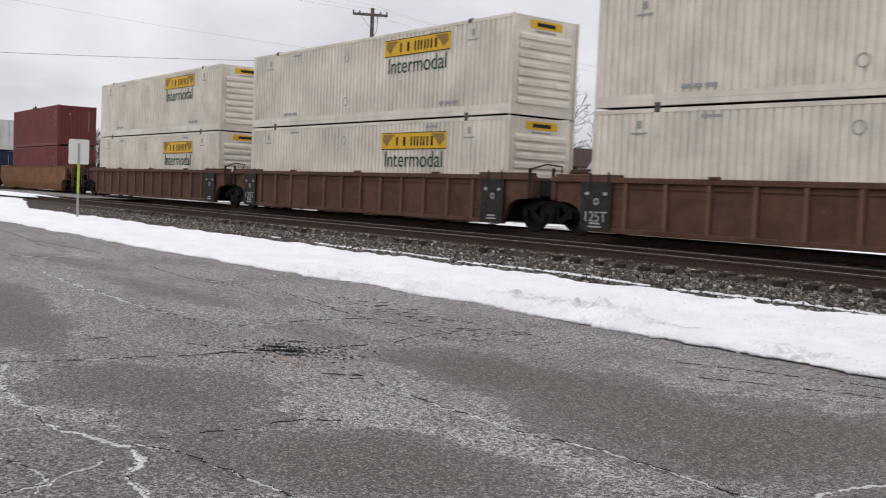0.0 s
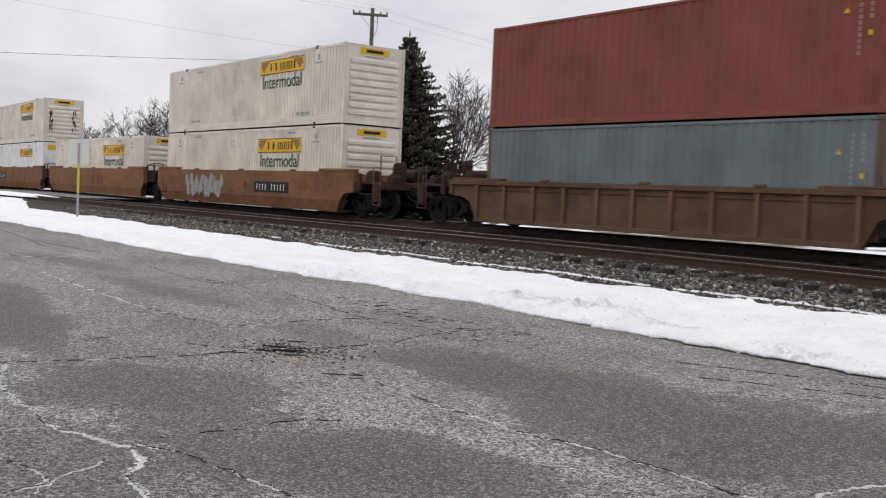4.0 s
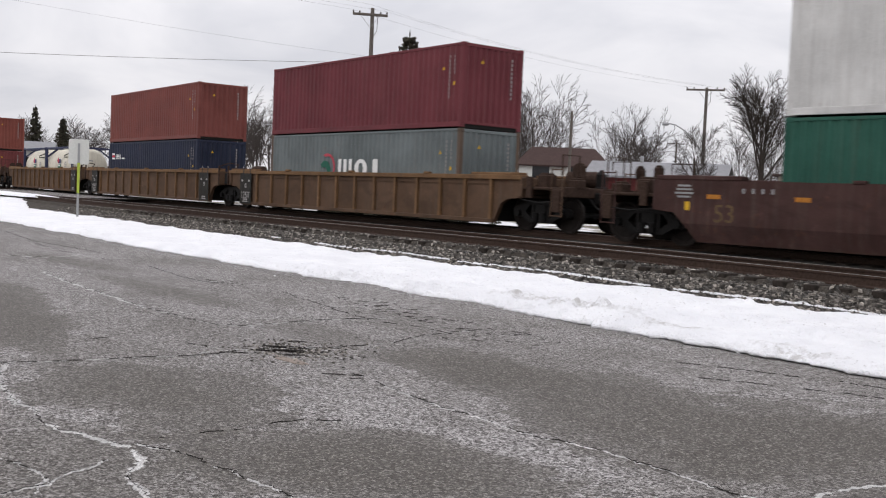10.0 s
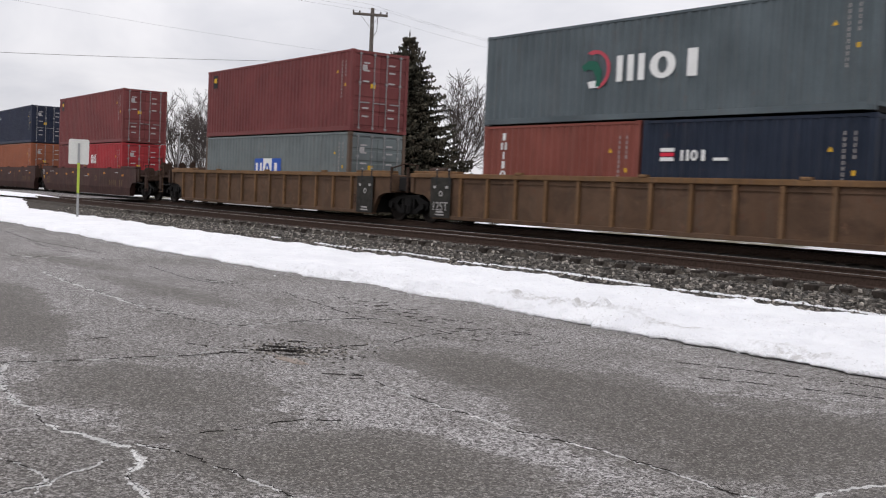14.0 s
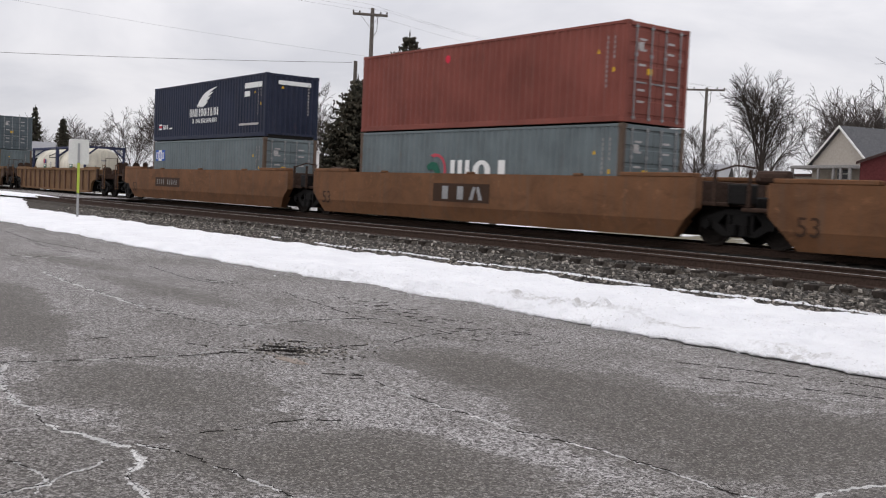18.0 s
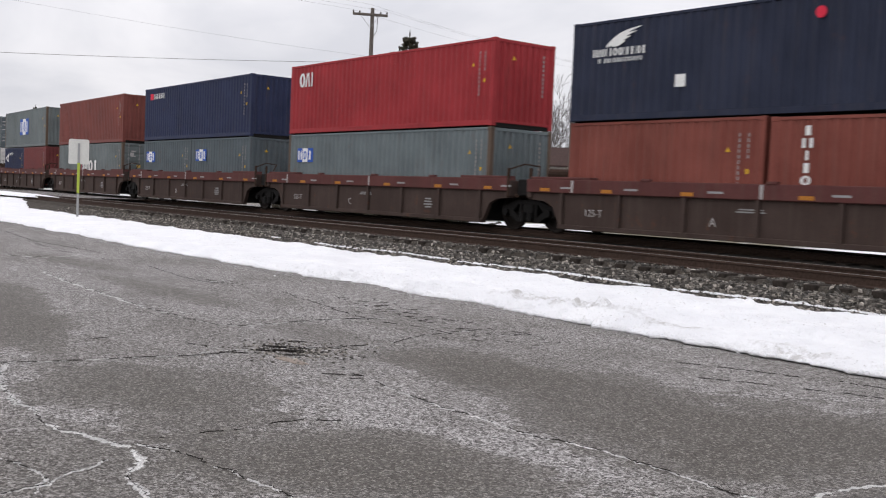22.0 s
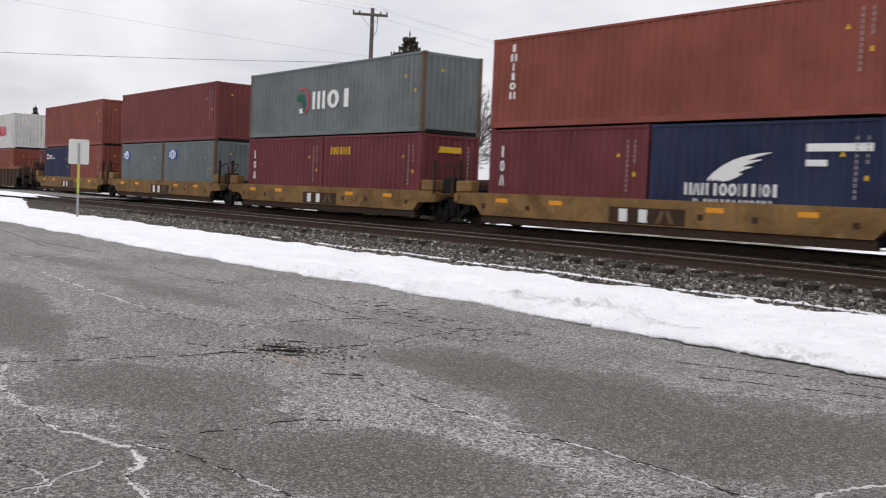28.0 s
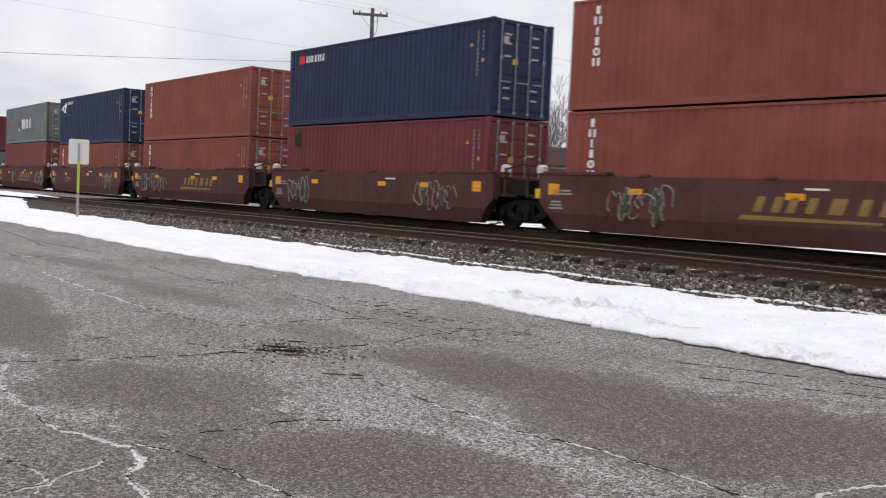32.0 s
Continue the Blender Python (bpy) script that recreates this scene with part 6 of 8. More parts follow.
ws = set_of([371.45, 390.85, 410.2], "smooth", W_SIENNA, 9.7, "orange-brown smooth-sided well car, weathered")
for i, w in enumerate(ws):
    numeral(w, -7.76, 0.62, "53", 0.60, BROWN_MARK)
board(ws[0], -3.4, 0.93, k=1.55, back=BROWN_MARK, ink=GREY_MARK)
ws[1].mark(flat(2.7, 0.56), -0.05, 0.97, BROWN_MARK, "dark sign board")
ws[1].bars(-1.1, 0.97, (0.62, 0.62, 0.62), 0.40, GREY_MARK, 0.3, lift=0.012, kinds="ttx")
board(ws[2], 3.1, 0.93, k=1.6, back=BROWN_MARK, ink=GREY_MARK)
a = std(C_GREYB, "grey-blue steel container with a blue sign", doors=True)
line_flag(a, 1.0, a.H - 0.7)
b = std(C_NAVY, "navy steel container with a winged white emblem")
wing(b, 6.25, 1.2)
ship_line(b, 0.75, 0.66, 0.85)
for z, wd in ((b.H - 0.46, 1.6), (b.H - 0.8, 0.5)):
    b.side(flat(wd, 0.22), 11.1 + (1.7 - wd) * -0.5, z, WHITE_MARK)
b.side(flat(1.8, 0.09), 10.7, 0.53, STENCIL)
b.end(flat(1.5, 0.17), 1.3, b.H - 0.36, WHITE_MARK)
load(371.45, 0.33, [a], b)
a = std(C_GREYB, "grey-blue steel container with an emblem and white letters", doors=True)
line_big(a)
b = std(C_BRICK, "brick-red corrugated steel container with white door stencils", doors=True)
b.side(disc(0.12), 4.8, b.H - 0.45, RED_MARK)
load(390.85, 0.33, [a], b)
a = std(C_WHITE, "off-white steel container with large red letters", HC, True)
fleet_white(a, 2.85, 1.47)
b = std(C_SLATE, "slate-grey steel container with a blue sign", doors=True)
line_flag(b, 1.35, b.H - 0.6)
load(410.2, 0.37, [a], b)

ws = set_of([431.8, 447.25, 462.75, 478.3, 493.75], "deep", W_DARK, 7.73, "dark brown well car with a red upper chord", W_CHORD)
for w in ws:
    for x in (-6.6, -4.4, -1.9, 1.2, 4.0, 6.4):
        w.mark(flat(0.36, 0.09), x, 1.16, FADED_ORANGE, lift=0.012)
        w.mark(flat(0.42, 0.05), x + 0.8, 1.22, GREY_MARK, lift=0.012)
    w.mark(flat(0.08, 0.32), 0.1, 1.26, STENCIL, lift=0.012)
    w.mark(flat(0.08, 0.32), -5.6, 1.26, STENCIL, lift=0.012)
    small_print(w, 3.4, 0.75, 4, 0.45, GREY_MARK)
    small_print(w, -0.2, 0.86, 2, 0.9, GREY_MARK, 0.03)
    numeral(w, -4.9, 0.58, "125-T", 0.26, STENCIL)
    numeral(w, -1.2, 0.52, "BEDCA"[ws.index(w)], 0.30, STENCIL)
a1, a2 = std(C_BLUE, "dark blue short steel container with a white emblem", L=S20), std(C_MAROON, "maroon short steel container", L=S20)
horse(a1, 0.95, 1.9, 1.0)
b = std(C_GREY, "grey-green steel container with a large blue sign")
line_flag(b, 6.1, 1.42, 2.15)
load(431.8, 0.37, [a1, a2], b)
a = std(C_GREY, "grey steel container with an emblem and white letters", doors=True)
line_big(a)
load(447.25, 0.37, [a], std(C_RUSSET, "brick-red corrugated steel container"))
a1, a2 = std(C_SLATE, "slate-grey short steel container with a blue sign", L=S20), std(C_SLATE, "slate-grey short steel container with a blue sign", L=S20)
line_flag(a1, 0.95, a1.H - 0.8)
line_flag(a2, 1.1, a2.H - 0.75)
b = std(C_BLUE, "dark blue corrugated steel container with a small sign")
sea_line(b, 0.9)
load(462.75, 0.37, [a1, a2], b)
a = std(C_GREYB, "grey-blue steel container with a blue sign")
line_flag(a, 1.3, a.H - 0.8)
b = std(C_RED, "bright red corrugated steel container with white blocks")
leasing_red(b)
load(478.3, 0.37, [a], b)
a1, a2 = std(C_BRICK, "brick-red short steel container", L=S20), std(C_BRICK, "brick-red short steel container with a white name", L=S20)
upright_name(a2, 0.92, a2.H - 0.32, 5)
b = std(C_NAVY, "navy steel container with a winged white emblem")
wing(b, 1.7, 1.75, 0.55)
b.side(flat(1.5, 0.2), 9.9, b.H - 0.36, WHITE_MARK)
b.side(flat(0.35, 0.18), 9.3, b.H - 0.75, WHITE_MARK)
b.side(flat(0.3, 0.3), 3.6, 0.9, WHITE_MARK)
b.side(disc(0.13), 7.2, b.H - 0.45, RED_MARK)
b.end(flat(1.5, 0.2), 1.35, b.H - 0.4, WHITE_MARK)
load(493.75, 0.37, [a1, a2], b)

ws = [set_of([c], "rib", W_SHADED, 9.7, "dark brown ribbed well car with an orange top chord", W_ORANGE)[0] for c in (515.3, 538.7, 562.1)]
a = std(C_GREYB, "grey-blue steel container with a blue sign")
line_flag(a, 1.1, a.H - 0.75)
b = std(C_GREY, "grey-green steel container with an emblem and white letters")
line_big(b)
load(515.3, 0.37, [a], b)
a = std(C_GREYB, "grey-blue steel container with an emblem and white letters")
line_big(a)
b = std(C_RED, "bright red corrugated steel container with white blocks")
leasing_red(b)
load(538.7, 0.35, [a], b)
a = std(C_ORANGE, "orange-red corrugated steel container with a blue sign")
upright_name(a, 0.92, a.H - 0.32, 5)
line_flag(a, 2.0, a.H - 0.75, 1.15)
b = std(C_WHITE, "off-white steel container with large red letters")
fleet_white(b)
load(562.1, 0.35, [a], b)

ws = set_of([583.45, 599.0, 614.55, 630.15, 645.8], "low", W_YELLOW, 7.73, "dirty yellow low-sided well car, rusty")
for w in ws:
    w.mark(flat(2.4, 0.40), 0.16, 0.58, BROWN_MARK, "dark sign board")
    w.bars(-0.86, 0.58, (0.58, 0.58), 0.32, WHITE_MARK, 0.2, lift=0.012, kinds="tt")
    w.bars(0.46, 0.58, (0.6,), 0.32, WORN_GOLD, 0.2, lift=0.012, kinds="x")
    for x in (-6.0, -4.1, 1.8, 3.3, 5.7):
        w.mark(flat(0.16, 0.14), x, 0.62, BROWN_MARK, lift=0.004)
    for x in (-5.2, -3.0, 2.2, 4.6):
        w.mark(flat(0.5, 0.12), x, 0.8, ORANGE_MARK)
a1, a2 = std(C_BLUE, "dark blue short steel container", L=S20), std(C_BRICK, "brick-red short steel container", L=S20)
ship_line(a1, 0.6, a1.H - 0.6)
load(583.45, 0.27, [a1, a2], std(C_BRICK, "brick-red corrugated steel container"))
a1, a2 = std(C_GREYB, "grey-blue short steel container", L=S20), std(C_GREYB, "grey-blue short steel container", L=S20)
line_flag(a1, 0.9, a1.H - 0.6, 0.8)
line_flag(a2, 1.2, a2.H - 0.6, 0.8)
load(599.0, 0.27, [a1, a2], std(C_MAROON, "maroon corrugated steel container"))
a1, a2 = std(C_DARKRED, "dark red short steel container with a white name", L=S20), std(C_DARKRED, "dark red short steel container with a yellow name", L=S20)
upright_name(a1, 0.6, a1.H - 0.65, 3, w=0.2, h=0.32)
a2.word(0.5, a2.H - 0.55, (0.3, 0.24, 0.24, 0.24, 0.24), 0.28, YELLOW_MARK, 0.1)
a2.end(flat(0.9, 0.2), 1.2, a2.H - 0.5, YELLOW_MARK)
b = std(C_GREY, "grey-green steel container with an emblem and white letters")
line_big(b)
load(614.55, 0.27, [a1, a2], b)
a1, a2 = std(C_DARKRED, "dark red short steel container with a white name", L=S20), std(C_BLUE, "dark blue short container with a winged white emblem", L=S20)
upright_name(a1, 0.6, a1.H - 0.65, 3, w=0.2, h=0.32)
wing(a2, 2.48, 1.03, 0.8)
a2.side(flat(1.5, 0.17), 5.0, 1.98, WHITE_MARK)
a2.side(flat(0.5, 0.14), 4.5, 1.65, WHITE_MARK)
a2.end(flat(1.3, 0.15), 1.3, a2.H - 0.45, WHITE_MARK)
b = std(C_ORANGE, "orange-red corrugated steel container with a white name")
upright_name(b, 0.92, b.H - 0.32, 6)
load(630.15, 0.27, [a1, a2], b)
a = std(C_GREYB, "grey-blue steel container with an emblem and white letters")
line_big(a)
b = std(C_DARKRED, "dark red corrugated steel container with a white name", HC)
upright_name(b, 0.92, b.H - 0.32, 6)
for x in (10.4,):
    b.side(flat(0.34, 0.36), x, 0.95, YELLOW_MARK)
b.end(flat(0.34, 0.36), 1.9, 0.95, YELLOW_MARK)
load(645.8, 0.27, [a], b)

ws = set_of([665.4, 680.7, 696.1, 711.6, 727.1], "smooth", W_MAROON, 7.73, "dark maroon smooth-sided well car with graffiti")
for i, w in enumerate(ws):
    for x in (-6.2, -3.4, 1.0, 3.4, 6.0):
        w.mark(flat(0.46 if abs(x) < 6 else 0.4, 0.15 if abs(x) < 6 else 0.3), x, 1.18, ORANGE_MARK)
    w.mark(flat(0.18, 0.26), -6.8, 1.05, YELLOW_MARK)
    small_print(w, -5.9, 1.15, 2, 0.9, GREY_MARK)
    small_print(w, -6.1, 0.85, 3, 0.5, GREY_MARK)
    small_print(w, 1.5, 1.35, 1, 0.8, WHITE_MARK)
    tags = (((-1.9, 1.0, 1), (5.4, 2.2, 2)), ((4.6, 1.5, 3), (-3.0, 0.8, 4)), ((-4.2, 2.2, 5), (-2.7, 1.0, 4)), ((-4.6, 1.6, 1), (3.9, 2.0, 6)), ((-3.2, 2.0, 3), (5.0, 1.2, 4)))[i]
    for x, wide, seed in tags:
        scribble(w, x, 0.85, wide, 0.95 if wide > 0.9 else 0.4, seed)
    if i in (0, 2, 4):
        italic(w, 0.0, 1.0)
    for x in (-6.95, 6.95):
        part("end_cap", cached(("end_cap",), lambda: Geo().lathe([(0.0, 0.16), (0.16, 0.15), (0.22, 0.08)], (0, 0, 0), "z", 10)), TRIM_WHITE, w.ob, "white rounded cap", at=pose(x, -1.2, 1.62))
a = std(C_RUSSET, "maroon corrugated steel container", HC, True)
b = std(C_GREY, "grey-green steel container with an emblem and white letters", doors=True)
line_big(b)
load(665.4, 0.37, [a], b)
a1, a2 = std(C_ORANGE, "orange-red short steel container with a white name", L=S20), std(C_BRICK, "brick-red short steel container", doors=True, L=S20)
upright_name(a1, 0.92, a1.H - 0.32, 5)
b = std(C_BLUE, "dark blue steel container with a white emblem", HC, True)
horse(b, 1.0, b.H - 0.62, 1.0)
load(680.7, 0.37, [a1, a2], b)
for c, ha, hb in ((696.1, 2.591, HC), (727.1, HC, HC)):
    a, b = std(C_ORANGE, "orange-red corrugated steel container with a white name", ha, True), std(C_ORANGE, "orange-red corrugated steel container with a white name", hb, True)
    upright_name(a, 0.92, a.H - 0.32, 6)
    upright_name(b, 0.92, b.H - 0.32, 6)
    load(c, 0.37, [a], b)
a = std(C_DARKRED, "dark red corrugated steel container with a small emblem", HC, True)
a.side(flat(0.4, 0.5), 0.8, a.H - 0.5, BLACK_MARK)
b = std(C_BLUE, "dark blue corrugated steel container with a small sign", HC, True)
sea_line(b, 0.9)
load(711.6, 0.37, [a], b)


# ---- cracks, hole and stones on the car park ----
SALT_CRUST = plain("white_salt_crust", (0.50, 0.49, 0.475), 0.9, 0, 70, 0.6, 0.8)
HOLLOW = plain("broken_black_binder", (0.026, 0.023, 0.021), 0.95, 0, 60, 0.6, 0.8)
CRACK_DARK = plain("dark_crack", (0.022, 0.020, 0.018), 0.95, 0, 60, 0.4, 0.6)


def wander(points, seed, step=0.016):
    """A jagged line through a few points of the plan."""
    rng = random.Random(seed)
    line = []
    for (ax, ay), (bx, by) in zip(points, points[1:]):
        n = max(2, int(math.hypot(bx - ax, by - ay) / step))
        for i in range(n):
            x, y = ax + (bx - ax) * i / n, ay + (by - ay) * i / n
            o = [0.06 * noise.noise((x * 2.2, y * 2.2, seed + s)) + 0.035 * noise.noise((x * 9, y * 9, seed + s)) + 0.022 * noise.noise((x * 31, y * 31, seed + s)) + rng.uniform(-0.004, 0.004) for s in (0, 7)]
            line.append((x + o[0], y + o[1]))
    return line


def crack(g, line, width, lift, seed, gate):
    """A broken seam of uneven width; gate: how much of it is missing."""
    rng = random.Random(seed + 3)
    vs = []
    for i, (x, y) in enumerate(line):
        on = noise.noise((x * 4.5, y * 4.5, seed + 5 * lift)) + 0.5 * noise.noise((x * 17, y * 17, seed)) - gate
        w = width * max(0.0, min(1.0, on * 3.0))
        z = lot_height(x, y) + lift
        u, v = line[min(i + 1, len(line) - 1)][0] - line[max(i - 1, 0)][0], line[min(i + 1, len(line) - 1)][1] - line[max(i - 1, 0)][1]
        d = math.hypot(u, v) or 1.0
        p, q = w * rng.uniform(0.15, 1.5), w * rng.uniform(0.15, 1.5)
        zz = z if w > 0 else z - 0.03
        vs += [(x - p * v / d, y + p * u / d, zz - 0.006), (x, y, zz), (x + q * v / d, y - q * u / d, zz - 0.006)]
    k = len(line)
    return g.add(vs, [(3 * i, 3 * i + 3, 3 * i + 4, 3 * i + 1) for i in range(k - 1)] + [(3 * i + 1, 3 * i + 4, 3 * i + 5, 3 * i + 2) for i in range(k - 1)])


# how salted, how dark, and the line of each crack
CRACKS = [(0.004, 0.007, [(-9.1, 0.9), (-8.56, 2.21), (-8.36, 3.27), (-8.29, 3.74), (-8.41, 4.2), (-8.48, 4.66), (-8.26, 5.02), (-8.24, 5.84), (-8.62, 6.51), (-8.7, 7.4)]),
          (0.024, 0.002, [(-8.48, 2.2), (-7.38, 1.92), (-6.94, 1.93), (-6.37, 1.91), (-6.07, 1.93), (-5.76, 2.06), (-5.54, 2.15), (-5.27, 2.08), (-4.98, 1.92), (-4.6, 1.89), (-3.6, 1.5)]),
          (0.012, 0.006, [(-5.56, 2.19), (-5.31, 2.33), (-5.04, 2.37), (-4.79, 2.41), (-4.54, 2.4), (-4.28, 2.42), (-3.5, 2.5)]), (0.0, 0.003, [(-5.67, 2.32), (-5.65, 2.57), (-5.65, 2.89), (-5.69, 3.15), (-5.68, 3.39), (-5.58, 3.59)]),
          (0.011, 0.005, [(-6.4, 1.45), (-5.72, 1.49), (-5.42, 1.52), (-5.09, 1.54), (-4.9, 1.42)]), (0.010, 0.004, [(-4.96, 1.2), (-5.01, 1.5), (-5.3, 1.95)]),
          (0.024, 0.008, [(-16.69, 4.94), (-14.09, 4.73), (-13.34, 4.68), (-12.71, 4.68), (-11.66, 4.63)]), (0.006, 0.007, [(-11.66, 4.63), (-10.07, 4.79), (-9.85, 5.01), (-9.92, 5.52), (-10.01, 6.01), (-9.84, 7.0)]),
          (0.010, 0.007, [(-7.01, 4.6), (-6.44, 4.5), (-5.97, 4.48), (-5.6, 4.43), (-5.0, 4.42), (-4.59, 4.44), (-4.31, 4.5), (-4.0, 4.55), (-3.69, 4.52), (-3.42, 4.5), (-3.14, 4.5), (-2.9, 4.55)]),
          (0.018, 0.003, [(-2.96, 4.4), (-2.93, 4.77), (-2.91, 5.19), (-2.88, 5.47), (-2.8, 6.0)]), (0.0, 0.008, [(-12.84, 7.1), (-11.9, 6.96), (-10.67, 6.73), (-9.71, 6.59), (-9.22, 6.84), (-8.55, 6.84)]),
          (0.0, 0.005, [(-9.41, 3.02), (-9.57, 3.5)]), (0.004, 0.006, [(-8.98, 3.95), (-8.53, 4.15), (-8.45, 3.85)]), (0.0, 0.0014, [(-5.61, 7.28), (-4.94, 7.68), (-4.29, 8.05)]), (0.0, 0.0014, [(-6.3, 7.7), (-5.4, 8.2), (-4.3, 8.6)]),
          (0.012, 0.008, [(-22.5, 4.9), (-20.85, 5.35), (-20.25, 5.4), (-19.8, 5.89), (-20.22, 6.67)]), (0.010, 0.009, [(-24.6, 6.9), (-22.92, 6.82), (-21.5, 6.74), (-20.22, 6.78), (-19.19, 6.86)]),
          (0.008, 0.009, [(-17.71, 7.06), (-15.5, 6.75), (-14.54, 6.7), (-14.22, 6.92)]), (0.0, 0.010, [(-30.0, 7.6), (-25.0, 7.1), (-21.0, 7.4)])]
for i, (salted, dark, pts) in enumerate(CRACKS):
    seam = wander(pts, i)
    if salted:
        tagged(part("pavement_crack", crack(Geo(), seam, salted, 0.008, i, -0.42 if salted > 0.015 else -0.25), SALT_CRUST), "jagged crack filled with white road salt", "crack", kind="structure")
    tagged(part("pavement_crack", crack(Geo(), seam, dark * 0.75, 0.0105, i + 50, -0.15), CRACK_DARK), "thin dark crack in the asphalt", "crack", kind="structure")


def crazed_asphalt():
    """A web of short cracks between jittered corners."""
    rng = random.Random(8)
    g = Geo()
    for cx, cy, nx, ny, turn in ((-10.6, 7.3, 18, 8, -8), (-8.3, 7.2, 10, 7, 10), (-14.5, 7.0, 12, 4, 0)):
        node = {}
        s = 0.17
        for i in range(nx):
            for j in range(ny):
                u, v = (i - nx / 2 + rng.uniform(-0.42, 0.42)) * s, (j - ny / 2 + rng.uniform(-0.42, 0.42)) * s
                c, e = math.cos(radians(turn)), math.sin(radians(turn))
                node[i, j] = (cx + u * c - v * e, cy + u * e + v * c)
        for (i, j), p in node.items():
            out = ((i - nx / 2) / (nx / 2)) ** 2 + ((j - ny / 2) / (ny / 2)) ** 2
            for q in ((i + 1, j), (i, j + 1)):
                if q in node and rng.random() < 0.62 - 0.5 * out:
                    crack(g, wander([p, node[q]], i * 31 + j, 0.03), rng.uniform(0.0006, 0.0020), 0.009, i + j, -0.05)
    tagged(part("crazed_asphalt", g, plain("grey_hairline_crack", (0.050, 0.045, 0.042), 0.95, 0, 60, 0.4, 0.6)), "web of fine dark cracks in worn asphalt", "crack", kind="structure")


crazed_asphalt()


def pothole():
    """Broken asphalt: ragged dark slits, a pale strip and crumbs."""
    rng = random.Random(4)
    t = thing("pothole", "shallow broken pothole with loose dark crumbs", "pothole", kind="structure")
    spots = ((-8.52, 4.75, 0.15, 0.045), (-8.36, 4.95, 0.12, 0.03), (-8.05, 4.6, 0.07, 0.045), (-8.16, 4.85, 0.10, 0.025), (-8.35, 4.17, 0.10, 0.022), (-8.72, 5.03, 0.08, 0.022), (-7.05, 4.42, 0.08, 0.02), (-6.93, 4.56, 0.05, 0.02),
             (-8.42, 4.45, 0.13, 0.014), (-8.3, 4.7, 0.12, 0.03), (-8.26, 5.1, 0.09, 0.015), (-6.8, 4.48, 0.05, 0.012))
    for k, (cx, cy, rx, ry) in enumerate(spots):
        top, low = [], []
        for i in range(25):
            u = -1 + i / 12
            h = ry * (1 - u * u) ** 0.5
            m = 0.35 * ry * noise.noise((u * 3, k, 1)) + 0.5 * ry * noise.noise((u * 9, k, 4))
            top.append((rx * u * 1.25, m + h * (0.55 + 0.9 * abs(noise.noise((u * 7, k, 2))))))
            low.append((rx * u * 1.25, m - h * (0.55 + 0.9 * abs(noise.noise((u * 7, k, 9))))))
        ring = [(cx + 0.62 * u - 0.78 * v, cy + 0.78 * u + 0.62 * v) for u, v in low + top[-2:0:-1]]
        z = max(lot_height(x, y) for x, y in ring) + 0.004
        part("hollow", Geo().prism(ring, z - 0.02, z, "z"), HOLLOW, t)
    ring = []
    for k in range(40):
        a = 2 * math.pi * k / 40
        q = 0.8 + 0.7 * noise.noise((math.cos(a) * 1.5, math.sin(a) * 1.5, 6)) + 0.1 * rng.random()
        ring.append((-7.74 + 0.34 * q * math.cos(a), 4.42 + 0.055 * q * math.sin(a)))
    part("pale_base", Geo().prism(ring, LOT - 0.03, lot_height(-7.74, 4.42) + 0.005, "z"), plain("pale_concrete_base", (0.27, 0.225, 0.19), 0.95, 0, 50, 0.5, 0.6), t)
    g = Geo()
    for i in range(420):
        u, v = rng.gauss(0, 0.3), rng.gauss(0, 0.3)
        x, y = -8.25 + 0.62 * u - 0.78 * v, 4.75 + 0.78 * u + 0.62 * v
        r, z = rng.uniform(0.004, 0.012), lot_height(x, y)
        g.box(x - r, x + r * rng.uniform(0.5, 1.2), y - r, y + r * rng.uniform(0.5, 1.2), z - 0.01, z + r * 1.1, r * 0.3)
    tagged(part("crumb", g, STONE, t), kind="stuff")


pothole()


# ---- road sign ----
def road_sign():
    t = thing("road_sign", "grey metal road sign on a post with a yellow-green strip", "road sign", pose(-37.3, 12.2, LOT + 0.04, 0, 0, 72))
    part("post", Geo().prism([(-0.04, -0.02), (0.04, -0.02), (0.04, 0.02), (0.02, 0.02), (0.02, 0.0), (-0.02, 0.0), (-0.02, 0.02), (-0.04, 0.02)], -0.05, 2.75, "z"), GALV, t, "galvanised steel post")
    part("reflective_strip", Geo().box(-0.045, 0.045, -0.03, -0.022, 0.95, 2.05, 0.003), plain("yellow_green_sheeting", (0.38, 0.46, 0.07), 0.5, amount=0.08), t, "yellow-green reflective strip")
    plate = []
    w, h, r = 0.35, 0.45, 0.06
    for cx, cz, a0 in ((w - r, h - r, 0), (-w + r, h - r, 90), (-w + r, -h + r, 180), (w - r, -h + r, 270)):
        for k in range(5):
            a = radians(a0 + 22.5 * k)
            plate.append((cx + r * math.cos(a), cz + r * math.sin(a)))
    part("plate", Geo().prism(plate, 0.022, 0.028), plain("bare_aluminium_back", (0.62, 0.62, 0.58), 0.5, 0.1, 20, 0.08), t, "pale bare aluminium back", at=pose(0, 0, 2.45))
    for z in (2.2, 2.66):
        part("bolt", Geo().lathe([(-0.03, 0.012), (0.03, 0.012)], (0, 0, z), "y", 8), GALV, t)


road_sign()


